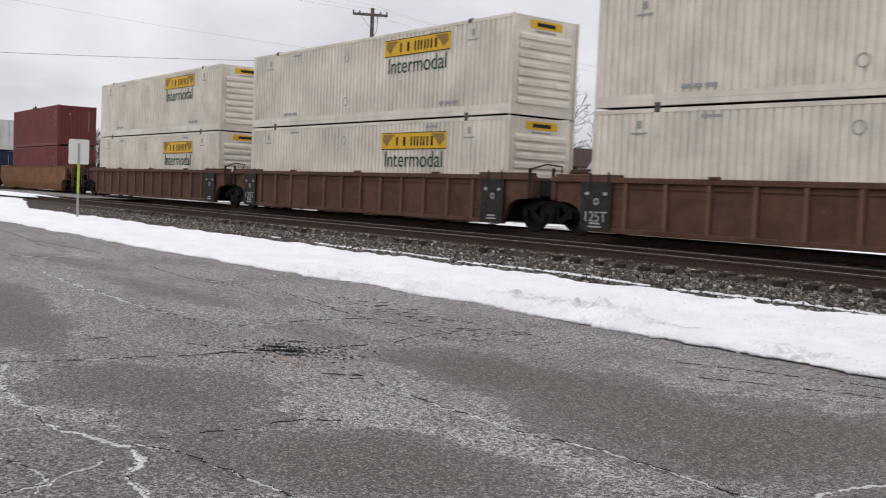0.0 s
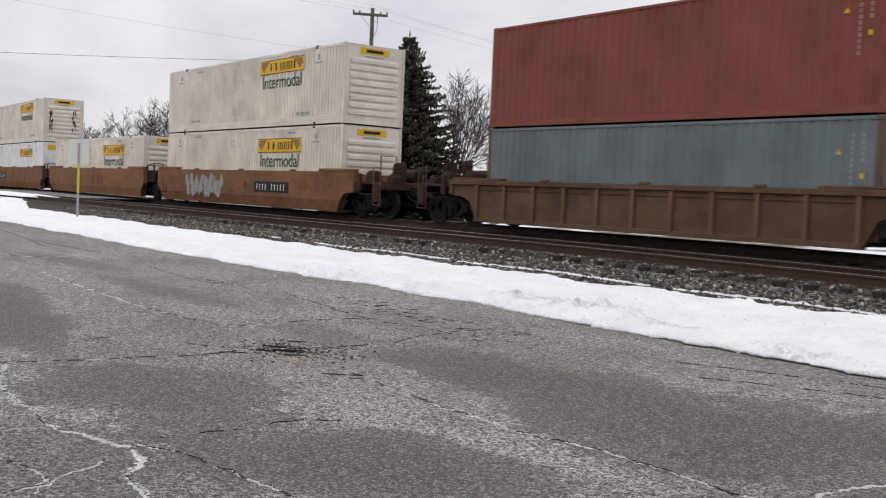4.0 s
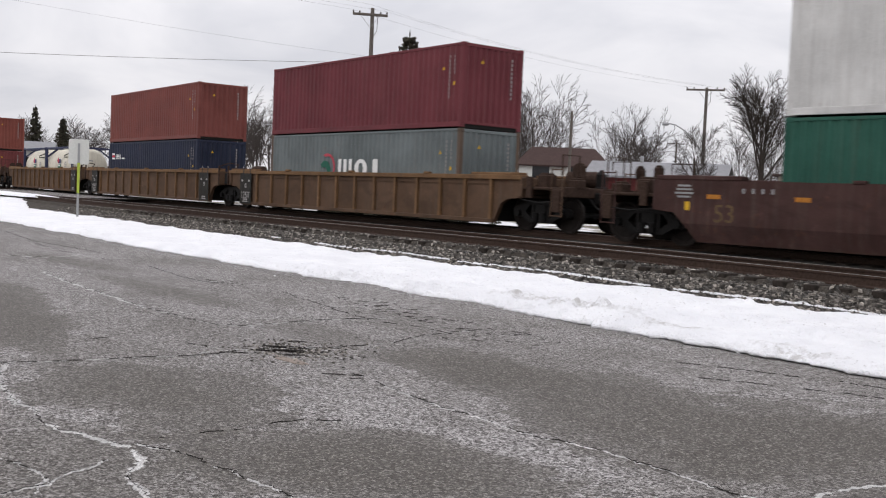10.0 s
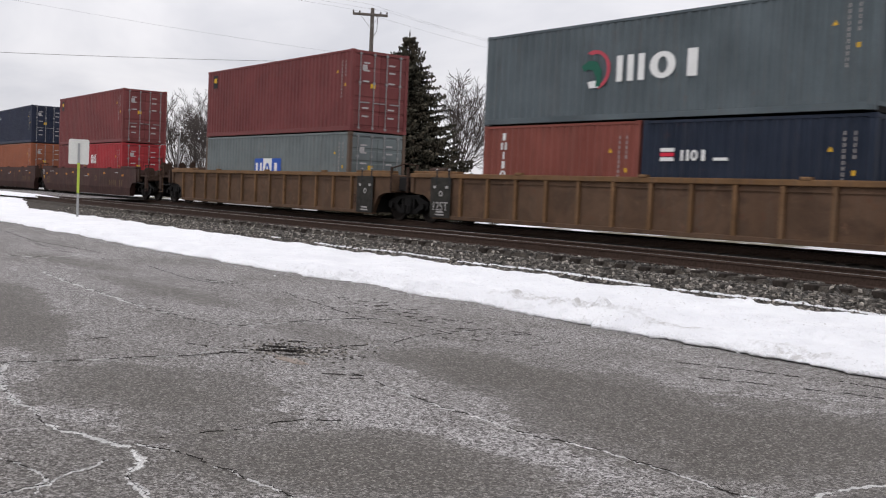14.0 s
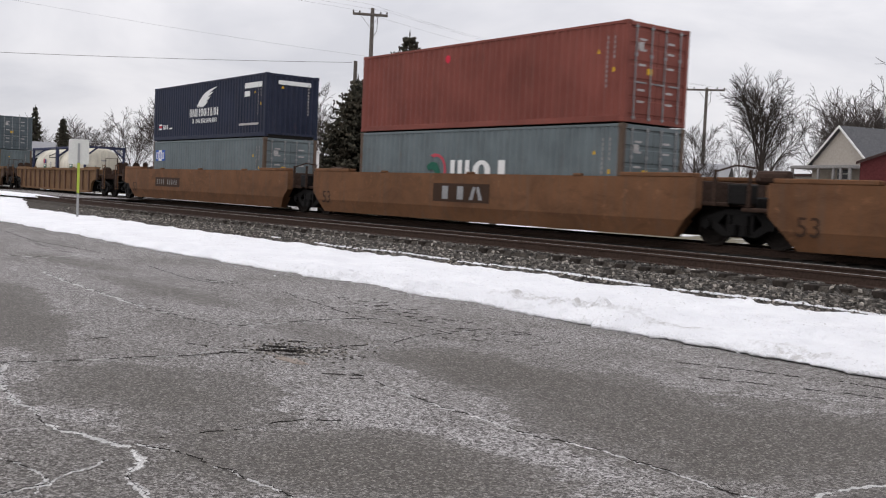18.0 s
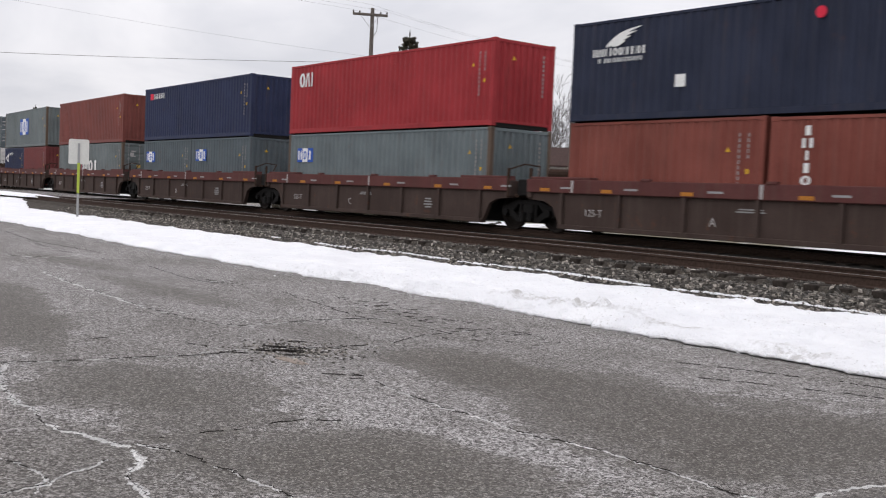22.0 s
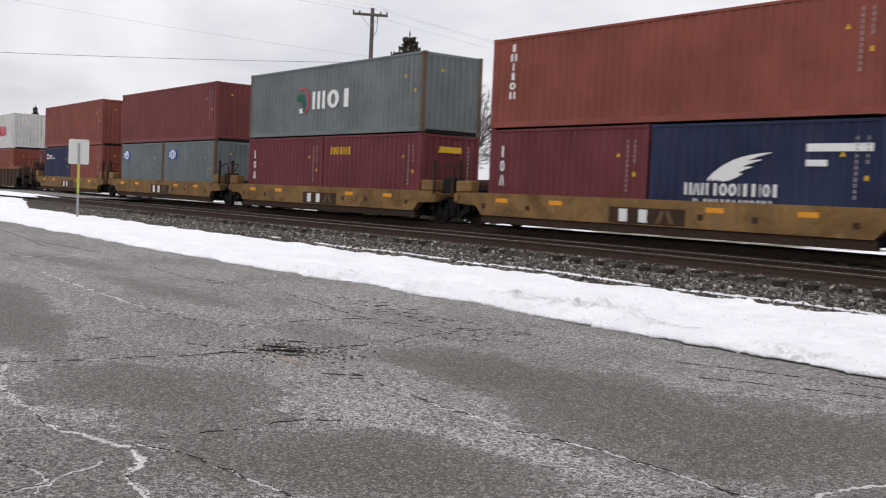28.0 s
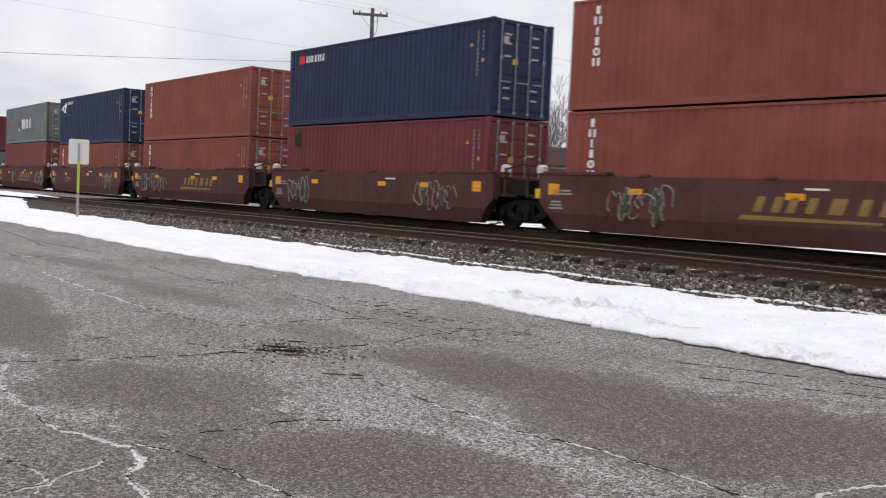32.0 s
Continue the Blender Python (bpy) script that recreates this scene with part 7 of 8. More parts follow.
# ---- poles and wires ----
def utility_pole(x, y, top, arm=None, arm_z=None, turn=0.0, lean=0.0, r=0.16):
    t = thing("utility_pole", "weathered wooden utility pole with a crossarm" if arm else "weathered bare wooden utility pole", "utility pole", pose(x, y, LOT - 0.05, 0, lean, 0))
    h = top - LOT + 0.05
    part("pole", Geo().tube([(0, 0, 0), (0, 0, h * 0.5), (0, 0, h)], r, 12, r * 0.68), WOOD_POLE, t)
    if arm:
        a = part("crossarm", Geo().box(-arm / 2, arm / 2, -0.06, 0.06, -0.07, 0.07, 0.012), WOOD_POLE, t, at=pose(0, -0.15, arm_z - LOT, 0, 0, turn))
        for k in (-0.48, -0.3, 0.3, 0.48):
            part("insulator", Geo().lathe([(0.07, 0.025), (0.12, 0.05), (0.17, 0.05), (0.20, 0.02)], (k * arm, 0, 0), "z", 10), CAST, a, "dark porcelain insulator")
        for s in (-1, 1):
            part("arm_brace", Geo().tube([(0, -0.1, -0.75), (s * 0.55, -0.03, -0.05)], 0.014, 5), GALV, a)
        part("transformer_drop", Geo().tube([(0.25, -0.1, 0.1), (0.42, -0.1, -0.2), (0.40, -0.1, -0.9), (0.12, -0.1, -1.4)], 0.018, 5), CAST, a, "loose dark service cable")
    return t


utility_pole(-49.2, 32.5, 11.35, 2.0, 11.02, 62)
utility_pole(-53.9, 34.5, 8.95, r=0.17)
utility_pole(-50.5, 64.6, 10.1, 2.9, 9.95, 40)
utility_pole(-95.3, 115.8, 10.0, 2.4, 9.7, 40)
utility_pole(-53.2, 52.8, 7.4, r=0.13)


def street_light():
    t = thing("street_light", "grey curved street lamp arm on a wooden pole", "street lamp", pose(-50.5, 64.6, 0))
    part("arm", Geo().tube([(0.05, -0.1, 4.9), (-0.5, -0.5, 5.9), (-1.1, -0.95, 6.7), (-1.7, -1.4, 7.15), (-2.1, -1.7, 7.25)], 0.05, 8), GALV, t)
    part("lamp_head", Geo().lathe([(-0.3, 0.02), (-0.25, 0.12), (0.15, 0.13), (0.3, 0.05)], (-2.3, -1.85, 7.2), "x", 10), GALV, t, "grey lamp head")


street_light()


def wire(a, b, sag, r=0.013):
    pts = []
    for i in range(25):
        k = i / 24
        pts.append((a[0] + (b[0] - a[0]) * k, a[1] + (b[1] - a[1]) * k, a[2] + (b[2] - a[2]) * k - 4 * sag * k * (1 - k)))
    tagged(part("overhead_wire", Geo().tube(pts, r, 5), CAST), "thin dark overhead wire between poles", "wire", "overhead wires")


for k, dz in ((-1.0, 0.0), (0.0, 0.35), (1.0, 0.0)):
    ux, uy = math.cos(radians(62)), math.sin(radians(62))
    wire((-49.2 + k * ux, 32.35 + k * uy, 11.2 + dz), (-50.5 + k * 0.8, 64.5 + k * 0.7, 10.1 + dz * 0.5), 0.55, 0.004)
    wire((-49.2 + k * ux, 32.35 + k * uy, 11.2 + dz), (-47.5 + k * ux, -8.0 + k * uy, 12.6 + dz), 0.5, 0.004)
wire((-54.0, 34.3, 8.85), (-68.5, 0.6, 7.6), 0.25, 0.012)
wire((-49.2, 32.4, 8.6), (-60.0, 10.3, 10.9), 0.2, 0.004)
wire((-53.9, 34.6, 6.8), (-53.2, 52.7, 7.2), 0.2, 0.014)
wire((-53.2, 52.9, 7.2), (-95.3, 115.7, 9.0), 0.9, 0.014)
wire((-50.5, 64.6, 8.2), (-95.3, 115.8, 8.6), 0.8, 0.014)


# ---- trees ----
BARK = plain("dark_winter_bark", (0.045, 0.037, 0.032), 0.95, 0, 14, 0.4, 0.7)
BARK_PALE = plain("grey_brown_bark", (0.078, 0.066, 0.060), 0.95, 0, 14, 0.35, 0.6)


class Tree:
    """Limbs that run on to their tips, with side branches along them, level under level."""

    def __init__(self, seed, lens, counts, spread, bend, start, fine):
        self.rng = random.Random(seed)
        self.limbs, self.twigs = Geo(), Geo()
        self.lens, self.counts, self.spread, self.bend, self.start, self.fine = lens, counts, spread, bend, start, fine

    def grow(self, p, d, length, r, level):
        rng = self.rng
        n = (5, 7, 5, 4, 3)[level]
        pts, ways = [p], [d]
        for i in range(n):
            lo, hi = self.bend[level]
            wob = Vector((rng.gauss(0, 1), rng.gauss(0, 1), rng.gauss(0, 0.7))) * (0.03, 0.04, 0.055, 0.07, 0.09)[level]
            d = (d + wob + Vector((0, 0, lo + (hi - lo) * i / n))).normalized()
            p = p + d * (length / n)
            pts.append(p)
            ways.append(d)
        end = max(r * (0.6 if level == 0 else 0.25), self.fine * 0.7)
        (self.limbs if level < 2 else self.twigs).tube(pts, r, (10, 6, 4, 3, 3)[level], end)
        if level + 1 >= len(self.lens):
            return
        for j in range(self.counts[level]):
            f = self.start[level] + (1 - self.start[level]) * (j + rng.random()) / self.counts[level]
            k = min(n - 1, int(f * n))
            at = pts[k].lerp(pts[k + 1], f * n - k)
            side = ways[k + 1].orthogonal().normalized()
            side.rotate(Matrix.Rotation(rng.random() * 6.283, 3, ways[k + 1]))
            ang = radians(rng.uniform(*self.spread[level]))
            way = (ways[k + 1] * math.cos(ang) + side * math.sin(ang)).normalized()
            rr = max((r + (end - r) * f) * (0.62 if level else 0.42) * rng.uniform(0.7, 1.1), self.fine)
            self.grow(at, way, self.lens[level + 1] * (1.2 - 0.5 * f if level else 1.0) * rng.uniform(0.65, 1.2), rr, level + 1)


def bare_tree(seed, r, lens, counts, spread, bend, start=(0.7, 0.22, 0.2, 0.2), fine=0.017, bark=None, label="leafless deciduous tree with fine bare twigs"):
    t = Tree(seed, lens, counts, spread, bend, start, fine)
    t.grow(Vector((0, 0, -0.1)), Vector((0.02, 0, 1)), lens[0], r, 0)
    ob = thing("bare_tree", label, "tree", group="leafless trees")
    part("trunk", t.limbs, bark or BARK, ob)
    part("crown", t.twigs, bark or BARK, ob, "bare twigs")
    return ob, max(v[2] for v in t.twigs.v)


def stand(ob, x, y, scale, turn):
    return copy_thing(ob, Matrix.Translation((x, y, LOT - 0.05)) @ Matrix.Rotation(radians(turn), 4, "Z") @ Matrix.Scale(scale, 4))


def put(ob, x, y, scale, turn):
    ob.matrix_basis = Matrix.Translation((x, y, LOT - 0.05)) @ Matrix.Rotation(radians(turn), 4, "Z") @ Matrix.Scale(scale, 4)


vase, vase_h = bare_tree(11, 0.26, (1.8, 9.0, 3.6, 1.6, 0.7), (9, 9, 6, 3), ((6, 36), (18, 40), (20, 42), (20, 45)), ((0, 0), (0.03, 0.03), (0.05, 0.03), (0.03, 0.0), (0, 0)), (0.35, 0.25, 0.2, 0.2), bark=BARK_PALE)
oval, oval_h = bare_tree(23, 0.24, (3.2, 5.6, 2.8, 1.3, 0.6), (9, 8, 6, 3), ((12, 50), (20, 42), (20, 45), (20, 45)), ((0, 0), (0.08, 0.03), (0.06, 0.02), (0.03, 0.0), (0, 0)), (0.6, 0.22, 0.2, 0.2), bark=BARK_PALE)
slim, slim_h = bare_tree(37, 0.20, (9.0, 4.0, 1.9, 0.9, 0.45), (15, 8, 5, 3), ((20, 42), (20, 42), (20, 45), (20, 45)), ((0, 0), (0.08, 0.04), (0.05, 0.02), (0.03, 0), (0, 0)), (0.25, 0.25, 0.2, 0.2), bark=BARK_PALE)
gnarl, gnarl_h = bare_tree(8, 0.27, (6.0, 4.8, 2.3, 1.2, 0.55), (11, 10, 6, 4), ((16, 72), (22, 60), (20, 50), (20, 45)), ((0, 0), (0.13, -0.16), (0.20, -0.06), (0.08, -0.06), (0.0, -0.03)), (0.62, 0.25, 0.15, 0.2), 0.0135, BARK, "old gnarled leafless tree with drooping twigs")
brush, brush_h = bare_tree(51, 0.08, (0.4, 3.4, 1.6, 0.8), (14, 8, 5), ((4, 42), (18, 42), (20, 45)), ((0, 0), (0.05, 0.02), (0.05, 0.0), (0, 0)), (0.1, 0.15, 0.2), bark=BARK_PALE, label="leafless brush with dense thin stems")

put(vase, -76.4, 72.0, 14.6 / vase_h, 20)
put(gnarl, -40.1, 57.4, 10.9 / gnarl_h, 250)
put(oval, -62.9, 49.4, 11.6 / oval_h, 60)
put(slim, -86.9, 49.5, 11.7 / slim_h, 0)
put(brush, -74.0, 83.0, 5.0 / brush_h, 0)
PLACES = [(oval, -79.2, 68.9, 10.8, 40), (vase, -74.0, 81.3, 11.3, 90), (slim, -72.2, 82.8, 10.0, 10), (oval, -65.4, 75.7, 8.6, 200),
          (slim, -43.8, 55.4, 8.4, 15), (slim, -56.9, 94.2, 12.3, 80), (oval, -52.0, 96.5, 11.4, 130), (vase, -51.6, 90.3, 11.5, 210), (vase, -19.0, 45.0, 10.2, 300),
          (slim, -88.2, 47.1, 10.0, 70), (vase, -85.6, 51.7, 11.2, 140), (oval, -91.5, 47.6, 9.0, 250), (vase, -98.8, 48.4, 11.2, 30), (oval, -101.5, 46.0, 10.0, 110), (slim, -104.5, 46.5, 10.6, 190),
          (oval, -114.9, 49.4, 11.8, 300), (vase, -112.0, 51.5, 10.4, 45), (oval, -116.9, 44.4, 9.6, 170), (slim, -119.5, 41.0, 9.4, 20), (oval, -123.0, 39.0, 8.6, 90),
          (oval, -108.0, 56.0, 10.6, 200), (slim, -95.0, 57.0, 10.8, 260), (oval, -84.0, 60.0, 9.6, 310), (vase, -66.5, 92.0, 10.4, 120), (slim, -61.5, 90.0, 8.8, 30),
          (oval, -50.0, 90.0, 8.4, 60), (slim, -138.0, 38.0, 10.0, 0), (oval, -131.0, 36.0, 8.8, 70), (vase, -34.0, 88.0, 11.5, 100),
          (oval, -53.4, 87.2, 11.6, 20), (vase, -55.5, 92.7, 13.0, 150), (oval, -52.7, 93.1, 13.6, 280), (slim, -52.9, 96.0, 13.4, 40), (oval, -56.7, 97.7, 12.8, 75)]
for ob, x, y, h, turn in PLACES:
    top = {vase: vase_h, oval: oval_h, slim: slim_h}[ob]
    stand(ob, x, y, h / top, turn)
rng = random.Random(8)
for i in range(26):
    k = i / 25
    x, y = -128 + 44 * k + rng.uniform(-2, 2), 47 + 18 * k + rng.uniform(-3, 3)
    stand(brush, x, y, rng.uniform(2.6, 4.2) / brush_h, rng.uniform(0, 360))
for i in range(14):
    k = i / 13
    stand(brush, -78 + 32 * k + rng.uniform(-1.5, 1.5), 86 + 16 * k + rng.uniform(-2, 2), rng.uniform(2.6, 4.0) / brush_h, rng.uniform(0, 360))



def needle_material():
    n = Nodes("dark_spruce_needles", 0.8)
    n.b.inputs["Specular IOR Level"].default_value = 0.15
    each = n.ramp(n.island(), (0.0, (0.022, 0.023, 0.017)), (0.6, (0.050, 0.048, 0.034)), (1.0, (0.098, 0.088, 0.062)))
    n.color(n.mix(n.ramp(n.noise(0.9, 4, 0.6), (0.4, 0.0), (0.65, 0.6)), each, (0.070, 0.055, 0.038)))
    return n.mat


NEEDLE = needle_material()


def spruce(x, y, h, r, seed, gaps=0.0):
    """A conifer: whorls of boughs, each a spray of needle-clad twigs."""
    rng = random.Random(seed)
    t = thing("spruce_tree", "tall dark green spruce with layered boughs", "tree", pose(x, y, LOT - 0.05), "evergreen trees")
    part("trunk", Geo().tube([(0, 0, 0), (0, 0, h * 0.6), (0, 0, h)], 0.16, 8, 0.02), BARK, t)
    vs, fs = [], []

    def blade(p, q, w):
        d = (q - p)
        s = d.cross(Vector((rng.gauss(0, 1), rng.gauss(0, 1), rng.gauss(0, 1)))).normalized() * w
        m = p + d * 0.45
        k = len(vs)
        vs.extend([tuple(p), tuple(m + s), tuple(q), tuple(m - s), tuple(m + d.cross(s).normalized() * w * 0.7)])
        fs.extend([(k, k + 1, k + 2, k + 3), (k, k + 1, k + 4), (k + 4, k + 1, k + 2)])
    z = 0.35
    while z < h - 0.25:
        k = 1 - z / h
        reach = r * (k ** 0.95) * 1.15 + 0.10
        n = max(5, int(6 + 20 * k))
        a0 = rng.random() * 6.283
        for i in range(n):
            if rng.random() < gaps:
                continue
            a = a0 + 6.283 * i / n + rng.gauss(0, 0.15)
            ln = reach * (0.52 + 0.54 * rng.random())
            tip = Vector((math.cos(a) * ln, math.sin(a) * ln, z + 0.10 * ln - 0.16 * ln * k * 2 + rng.gauss(0, 0.08)))
            root = Vector((0, 0, z))
            steps = max(3, int(ln / 0.16))
            for j in range(1, steps + 1):
                f = j / steps
                c = root.lerp(tip, f) + Vector((0, 0, -0.22 * ln * math.sin(f * 3.14) * k))
                side = Vector((-math.sin(a), math.cos(a), 0))
                out = Vector((math.cos(a), math.sin(a), 0))
                tw = (0.16 + 0.30 * ln * 0.3) * (1.15 - 0.6 * f)
                for s in (-1, 1):
                    blade(c, c + side * s * tw + out * tw * 0.6 + Vector((0, 0, rng.uniform(-0.14, 0.05))), 0.07 + 0.04 * rng.random())
                blade(c, c + out * tw * 0.8 + Vector((0, 0, rng.uniform(-0.18, 0.10))), 0.06)
                blade(c, c + out * tw * rng.uniform(-0.2, 0.5) + side * rng.uniform(-0.12, 0.12) + Vector((0, 0, -rng.uniform(0.12, 0.34))), 0.06)
        z += 0.17 + 0.10 * k
    blade(Vector((0, 0, h - 0.5)), Vector((0, 0, h + 0.15)), 0.05)
    g = Geo()
    g.v, g.f = vs, fs
    part("crown", g, NEEDLE, t, "dark green needle boughs")
    return t


spruce(-48.8, 34.9, 11.0, 5.2, 3)
spruce(-49.2, 31.7, 8.1, 4.6, 4)
spruce(-50.4, 33.0, 6.8, 2.9, 9)
spruce(-105.8, 30.2, 8.7, 1.7, 6, 0.35)
spruce(-114.6, 35.7, 8.4, 2.2, 7)


# ---- houses ----
SIDING_TAN = plain("tan_siding", (0.42, 0.38, 0.33), 0.8, 0, 6, 0.1)
SIDING_WHITE = plain("white_siding", (0.72, 0.72, 0.68), 0.8, 0, 6, 0.08)
BRICK_RED = plain("red_painted_wall", (0.095, 0.026, 0.026), 0.85, 0, 9, 0.2)
TRIM = plain("white_trim", (0.76, 0.75, 0.73), 0.6, 0, 20, 0.06)
PANE = plain("dark_window_glass", (0.02, 0.023, 0.026), 0.12, 0, 3, 0.1, 0.0)
SHINGLE_GREY = plain("grey_shingles", (0.10, 0.10, 0.105), 0.9, 0, 8, 0.3, 0.6)
SHINGLE_BROWN = plain("brown_shingles", (0.060, 0.038, 0.034), 0.9, 0, 8, 0.3, 0.6)
PORCH = plain("weathered_grey_porch_paint", (0.27, 0.26, 0.25), 0.8, 0, 9, 0.2)
METAL_ROOF = plain("grey_metal_roof", (0.24, 0.24, 0.25), 0.6, 0.1, 3, 0.12)


def window(parent, x, y, z, w, h, sash=1):
    """On a wall that looks to -y."""
    f = part("window", Geo().box(x - w / 2 - 0.09, x + w / 2 + 0.09, y - 0.07, y + 0.02, z - h / 2 - 0.09, z + h / 2 + 0.09, 0.015), TRIM, parent, "white-framed window")
    part("pane", Geo().box(x - w / 2, x + w / 2, y - 0.085, y - 0.06, z - h / 2, z + h / 2), PANE, f)
    for k in range(sash):
        zz = z - h / 2 + h * (k + 1) / (sash + 1)
        part("glazing_bar", Geo().box(x - w / 2, x + w / 2, y - 0.1, y - 0.07, zz - 0.025, zz + 0.025), TRIM, f)


def gable_front(parent, x0, x1, y0, y1, eave, apex, wall, roof, base=0.0, trim=None):
    """A block whose gable looks to -y."""
    m = (x0 + x1) / 2
    part("wall", Geo().prism([(x0, base), (x1, base), (x1, eave), (m, apex), (x0, eave)], y0, y1), wall, parent)
    k = (apex - eave) / (m - x0)
    o = 0.28
    for s in (-1, 1):
        e = x0 if s < 0 else x1
        poly = [(m, apex + 0.02), (e + s * o, eave - k * o + 0.02), (e + s * o, eave - k * o + 0.17), (m, apex + 0.17)]
        part("roof", Geo().prism(poly, y0 - 0.3, y1 + 0.2), roof, parent)
        part("barge_board", Geo().prism([(p, z - 0.02 if i < 2 else z + 0.01) for i, (p, z) in enumerate(poly)], y0 - 0.36, y0 - 0.302), trim or TRIM, parent, "" if trim else "white barge board")


def ridge_across(parent, x0, x1, y0, y1, eave, apex, wall, roof, base=0.0, hip=0.0):
    """A block whose ridge runs along x."""
    m = (y0 + y1) / 2
    part("wall", Geo().prism([(y0, base), (y1, base), (y1, eave), (m, apex), (y0, eave)] if not hip else [(y0, base), (y1, base), (y1, eave), (y0, eave)], x0, x1, "x"), wall, parent)
    o = 0.4
    k = (apex - eave) / (m - y0)
    for s in (-1, 1):
        e = y0 if s < 0 else y1
        z0 = eave - k * o
        a = [(x0 - o, e + s * o, z0 + 0.03), (x1 + o, e + s * o, z0 + 0.03), (x1 + o - hip, m, apex + 0.03), (x0 - o + hip, m, apex + 0.03)]
        b = [(x, y, z + 0.14) for x, y, z in a]
        part("roof", Geo().add(a + b, [(0, 1, 2, 3), (7, 6, 5, 4), (0, 4, 5, 1), (1, 5, 6, 2), (2, 6, 7, 3), (3, 7, 4, 0)]), roof, parent)
    if hip:
        for s in (-1, 1):
            e = x0 - o if s < 0 else x1 + o
            z0 = eave - k * o
            part("roof", Geo().add([(e, y0 - o, z0 + 0.1), (e, y1 + o, z0 + 0.1), (e - s * hip, m, apex + 0.12), (e, y0 - o, z0), (e, y1 + o, z0), (e - s * hip, m, apex)], [(0, 1, 2), (3, 5, 4), (0, 3, 4, 1), (1, 4, 5, 2), (2, 5, 3, 0)]), roof, parent)


def right_house():
    t = thing("house", "tan house with a white-trimmed gable and grey shingle roof", "house", pose(-41.2, 68.5, LOT, 0, 0, -16))
    gable_front(t, -2.85, 2.85, 0, 13, 5.1, 7.65, SIDING_TAN, SHINGLE_GREY)
    window(t, 0.5, 0, 4.1, 1.2, 1.25, 2)
    p = part("porch_roof", Geo().box(-3.1, 3.0, -1.9, 0, 4.62, 4.86, 0.03), PORCH, t, "grey porch beam")
    for x in (-2.95, -0.2, 1.3, 2.0, 2.85):
        part("porch_post", Geo().box(x - 0.09, x + 0.09, -1.85, -1.67, 2.7, 4.62, 0.012), PORCH, p, "grey porch post")
    part("porch_deck", Geo().box(-3.1, 3.0, -2.0, -0.01, 0, 2.7), SIDING_TAN, t, "tan porch base")
    w = part("wing", Geo().box(-8.5, -2.86, 1.6, 6, 0, 4.2), SIDING_TAN, t, "low tan wing")
    part("wing_roof", Geo().box(-8.8, -2.9, 1.2, 6.3, 4.2, 4.4, 0.03), SHINGLE_BROWN, w, "flat brown wing roof")


def maroon_shed():
    t = thing("shed", "maroon shed with a dark roof and an arched window", "shed", pose(-36.6, 67.2, LOT, 0, 0, 31))
    gable_front(t, -2.0, 4.6, -2.5, -1.7, 4.9, 6.2, BRICK_RED, SHINGLE_BROWN, trim=SHINGLE_BROWN)
    arch = [(-0.42, 0), (0.42, 0), (0.42, 0.8)] + [(0.42 * math.cos(radians(a)), 0.8 + 0.42 * math.sin(radians(a))) for a in range(15, 180, 15)] + [(-0.42, 0.8)]
    f = part("window", Geo().prism([(1.2 + x, 3.9 + z) for x, z in arch], -2.56, -2.49), TRIM, t, "pale arched window")
    part("pane", Geo().prism([(1.2 + x * 0.86, 3.97 + z * 0.9) for x, z in arch], -2.575, -2.565), plain("pale_window_reflection", (0.30, 0.33, 0.36), 0.1, 0, 3, 0.1, 0.0), f)


def brown_house():
    t = thing("house", "white house with a dark brown shingle roof", "house", pose(-65.5, 64.2, LOT, 0, 0, 46))
    ridge_across(t, -3.9, 3.9, 0, 7, 4.6, 6.2, SIDING_WHITE, SHINGLE_BROWN, hip=1.4)
    part("door", Geo().box(-2.7, -1.2, -0.06, 0.02, 2.4, 4.5, 0.02), PANE, t, "dark glazed door")
    window(t, 0.9, 0, 4.0, 0.7, 1.1)
    window(t, 2.6, 0, 4.0, 0.8, 1.1)


def low_building():
    t = thing("workshop", "long low red building with a pale grey metal roof", "building", pose(-45.1, 59.96, LOT, 0, 0, 32))
    ridge_across(t, -9.6, 0, 0, 6, 3.45, 4.5, BRICK_RED, METAL_ROOF)
    part("gable_wall", Geo().prism([(0.02, 0.0), (5.98, 0.0), (5.98, 3.40), (3.0, 4.42), (0.02, 3.40)], 0.004, 0.05, "x"), plain("brown_siding", (0.15, 0.10, 0.085), 0.85, 0, 8, 0.2), t, "brown boarded gable")
    window(t, -4.0, 0, 2.6, 1.2, 0.9)
    part("vent", Geo().lathe([(4.3, 0.16), (5.0, 0.16), (5.1, 0.1)], (-6.2, 3.0, 0), "z", 10), GALV, t, "grey roof vent")
    part("sign_panel", Geo().box(-2.4, -1.0, -0.06, 0, 2.4, 3.0), TRIM, t, "white sign panel")


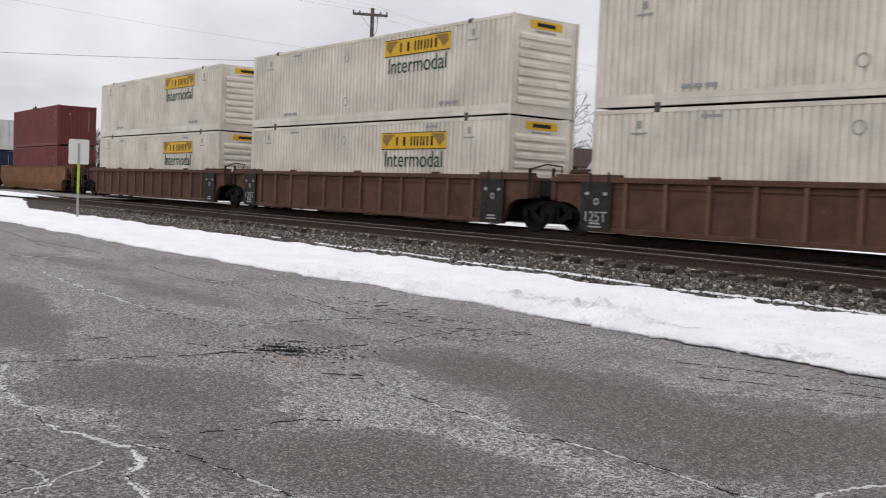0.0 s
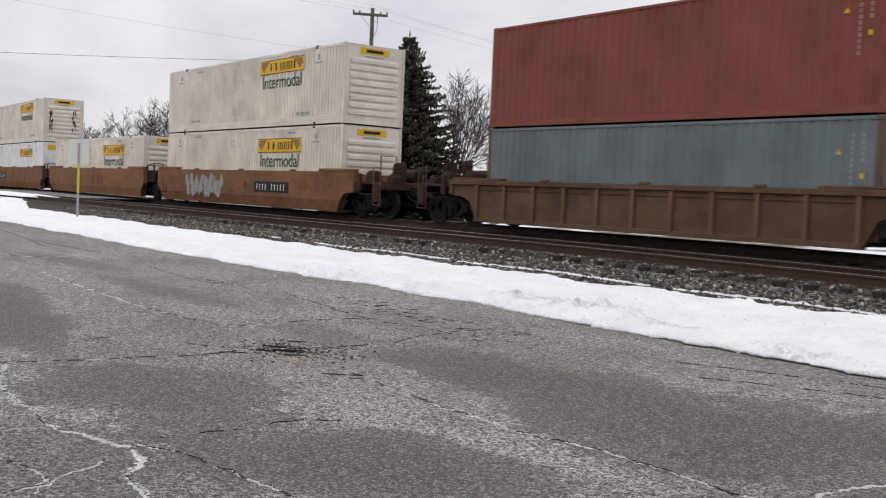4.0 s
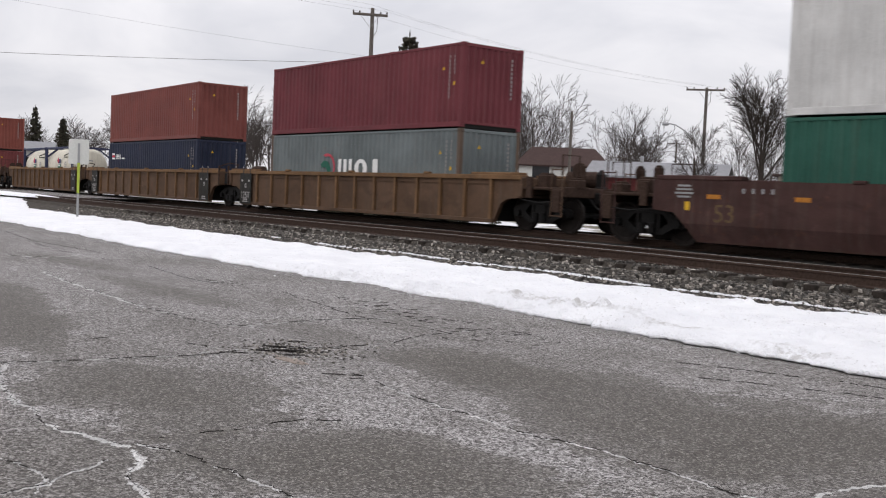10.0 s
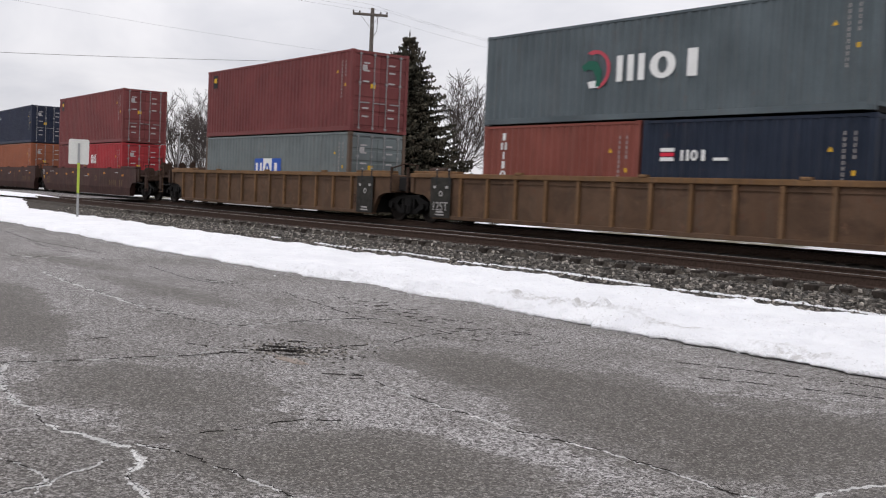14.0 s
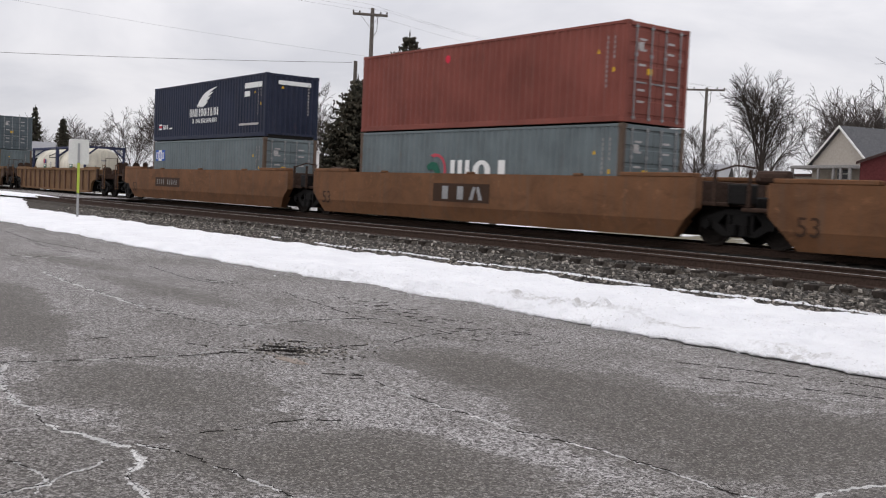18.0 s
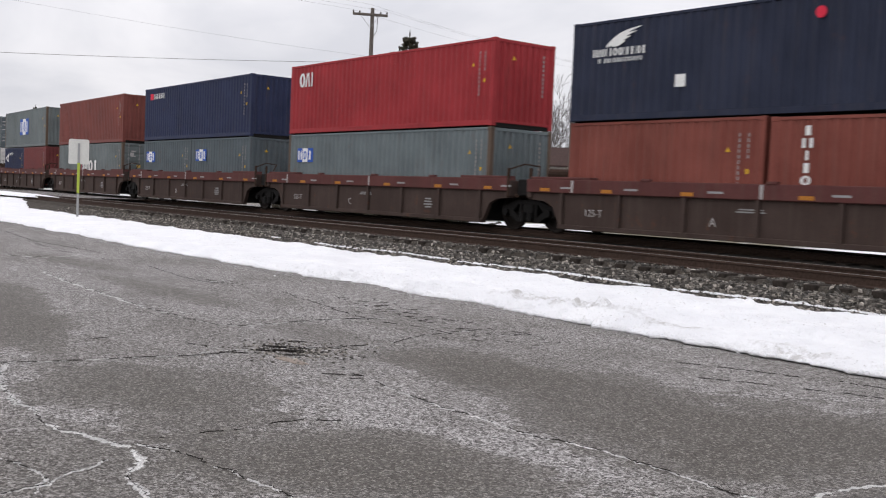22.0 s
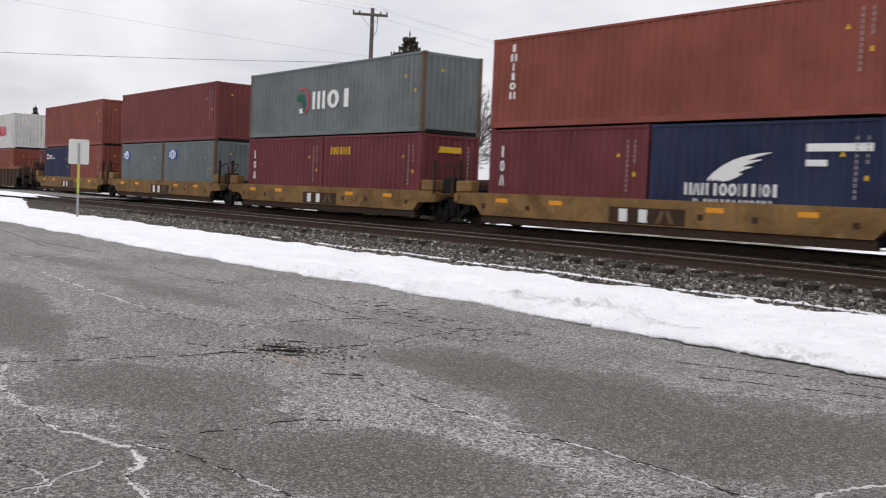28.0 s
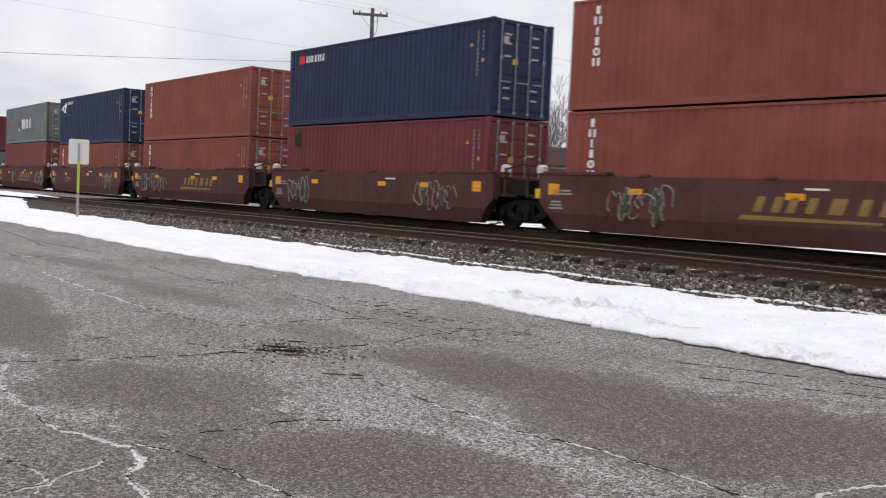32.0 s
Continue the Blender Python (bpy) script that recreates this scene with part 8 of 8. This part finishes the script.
def pale_shed():
    t = thing("workshop", "pale grey building with a dark doorway beyond the crossing", "building", pose(-97.5, 25.6, LOT, 0, 0, 70))
    ridge_across(t, -6, 3.4, 0, 9, 3.9, 4.75, SIDING_WHITE, METAL_ROOF)
    part("doorway", Geo().box(0.6, 2.6, -0.05, 0.02, 0, 3.3), PANE, t, "dark doorway")


def far_house(x, y, turn, w, wall, roof, label):
    t = thing("house", label, "house", pose(x, y, LOT, 0, 0, turn))
    gable_front(t, -w / 2, w / 2, 0, 8, 3.0, 4.6, wall, roof)
    window(t, 0, 0, 2.6, 0.9, 1.1)


right_house()
maroon_shed()
brown_house()
low_building()
pale_shed()
far_house(-100.5, 58.0, 62, 6.5, SIDING_TAN, SHINGLE_GREY, "small tan house among leafless trees")
far_house(-82.0, 56.0, 55, 5.0, SIDING_TAN, SHINGLE_BROWN, "small tan gabled house behind the trees")


def signal_mast():
    t = thing("signal_mast", "slim pale steel mast beside the road crossing", "mast", pose(-61.2, 26.25, LOT))
    part("mast", Geo().tube([(0, 0, 0), (0, 0, 4.4)], 0.07, 8), GALV, t)
    part("cap", Geo().lathe([(4.38, 0.09), (4.46, 0.09), (4.5, 0.03)], (0, 0, 0), "z", 10), GALV, t)
    part("box", Geo().box(-0.16, 0.16, -0.22, -0.06, 1.2, 1.8, 0.02), GALV, t)


def cabinet():
    t = thing("signal_cabinet", "white metal trackside signal cabinet", "cabinet", pose(-43.1, 25.3, LOT, 0, 0, 59))
    part("body", Geo().box(-0.34, 0.34, 0, 0.6, 0, 3.3, 0.02), TRIM, t)
    part("door", Geo().box(-0.28, 0.28, -0.03, 0.0, 0.3, 3.1, 0.01), TRIM, t)
    part("lid", Geo().box(-0.4, 0.4, -0.08, 0.68, 3.3, 3.38, 0.02), TRIM, t)


signal_mast()
cabinet()


# ---- ties, laid last ----
lay_ties(near_track, NEAR_Y, -36.9, 8.0)
far_ties(near_track, NEAR_Y, ((-240, -74), (8.2, 120)))
far_ties(far_track, FAR_Y, ((-240, -74), (-50.8, 120)))


# ---- the train leaves towards -x at about 23 m/s ----
def run(t):
    return 23.0376 * t + 0.013826 * (t - 16.0) ** 2


def motions():
    for ob, c, z in UNITS:
        walk(ob, [(t, along(c - run(t), FAR_Y, z)) for t in range(0, 33)])


motions()
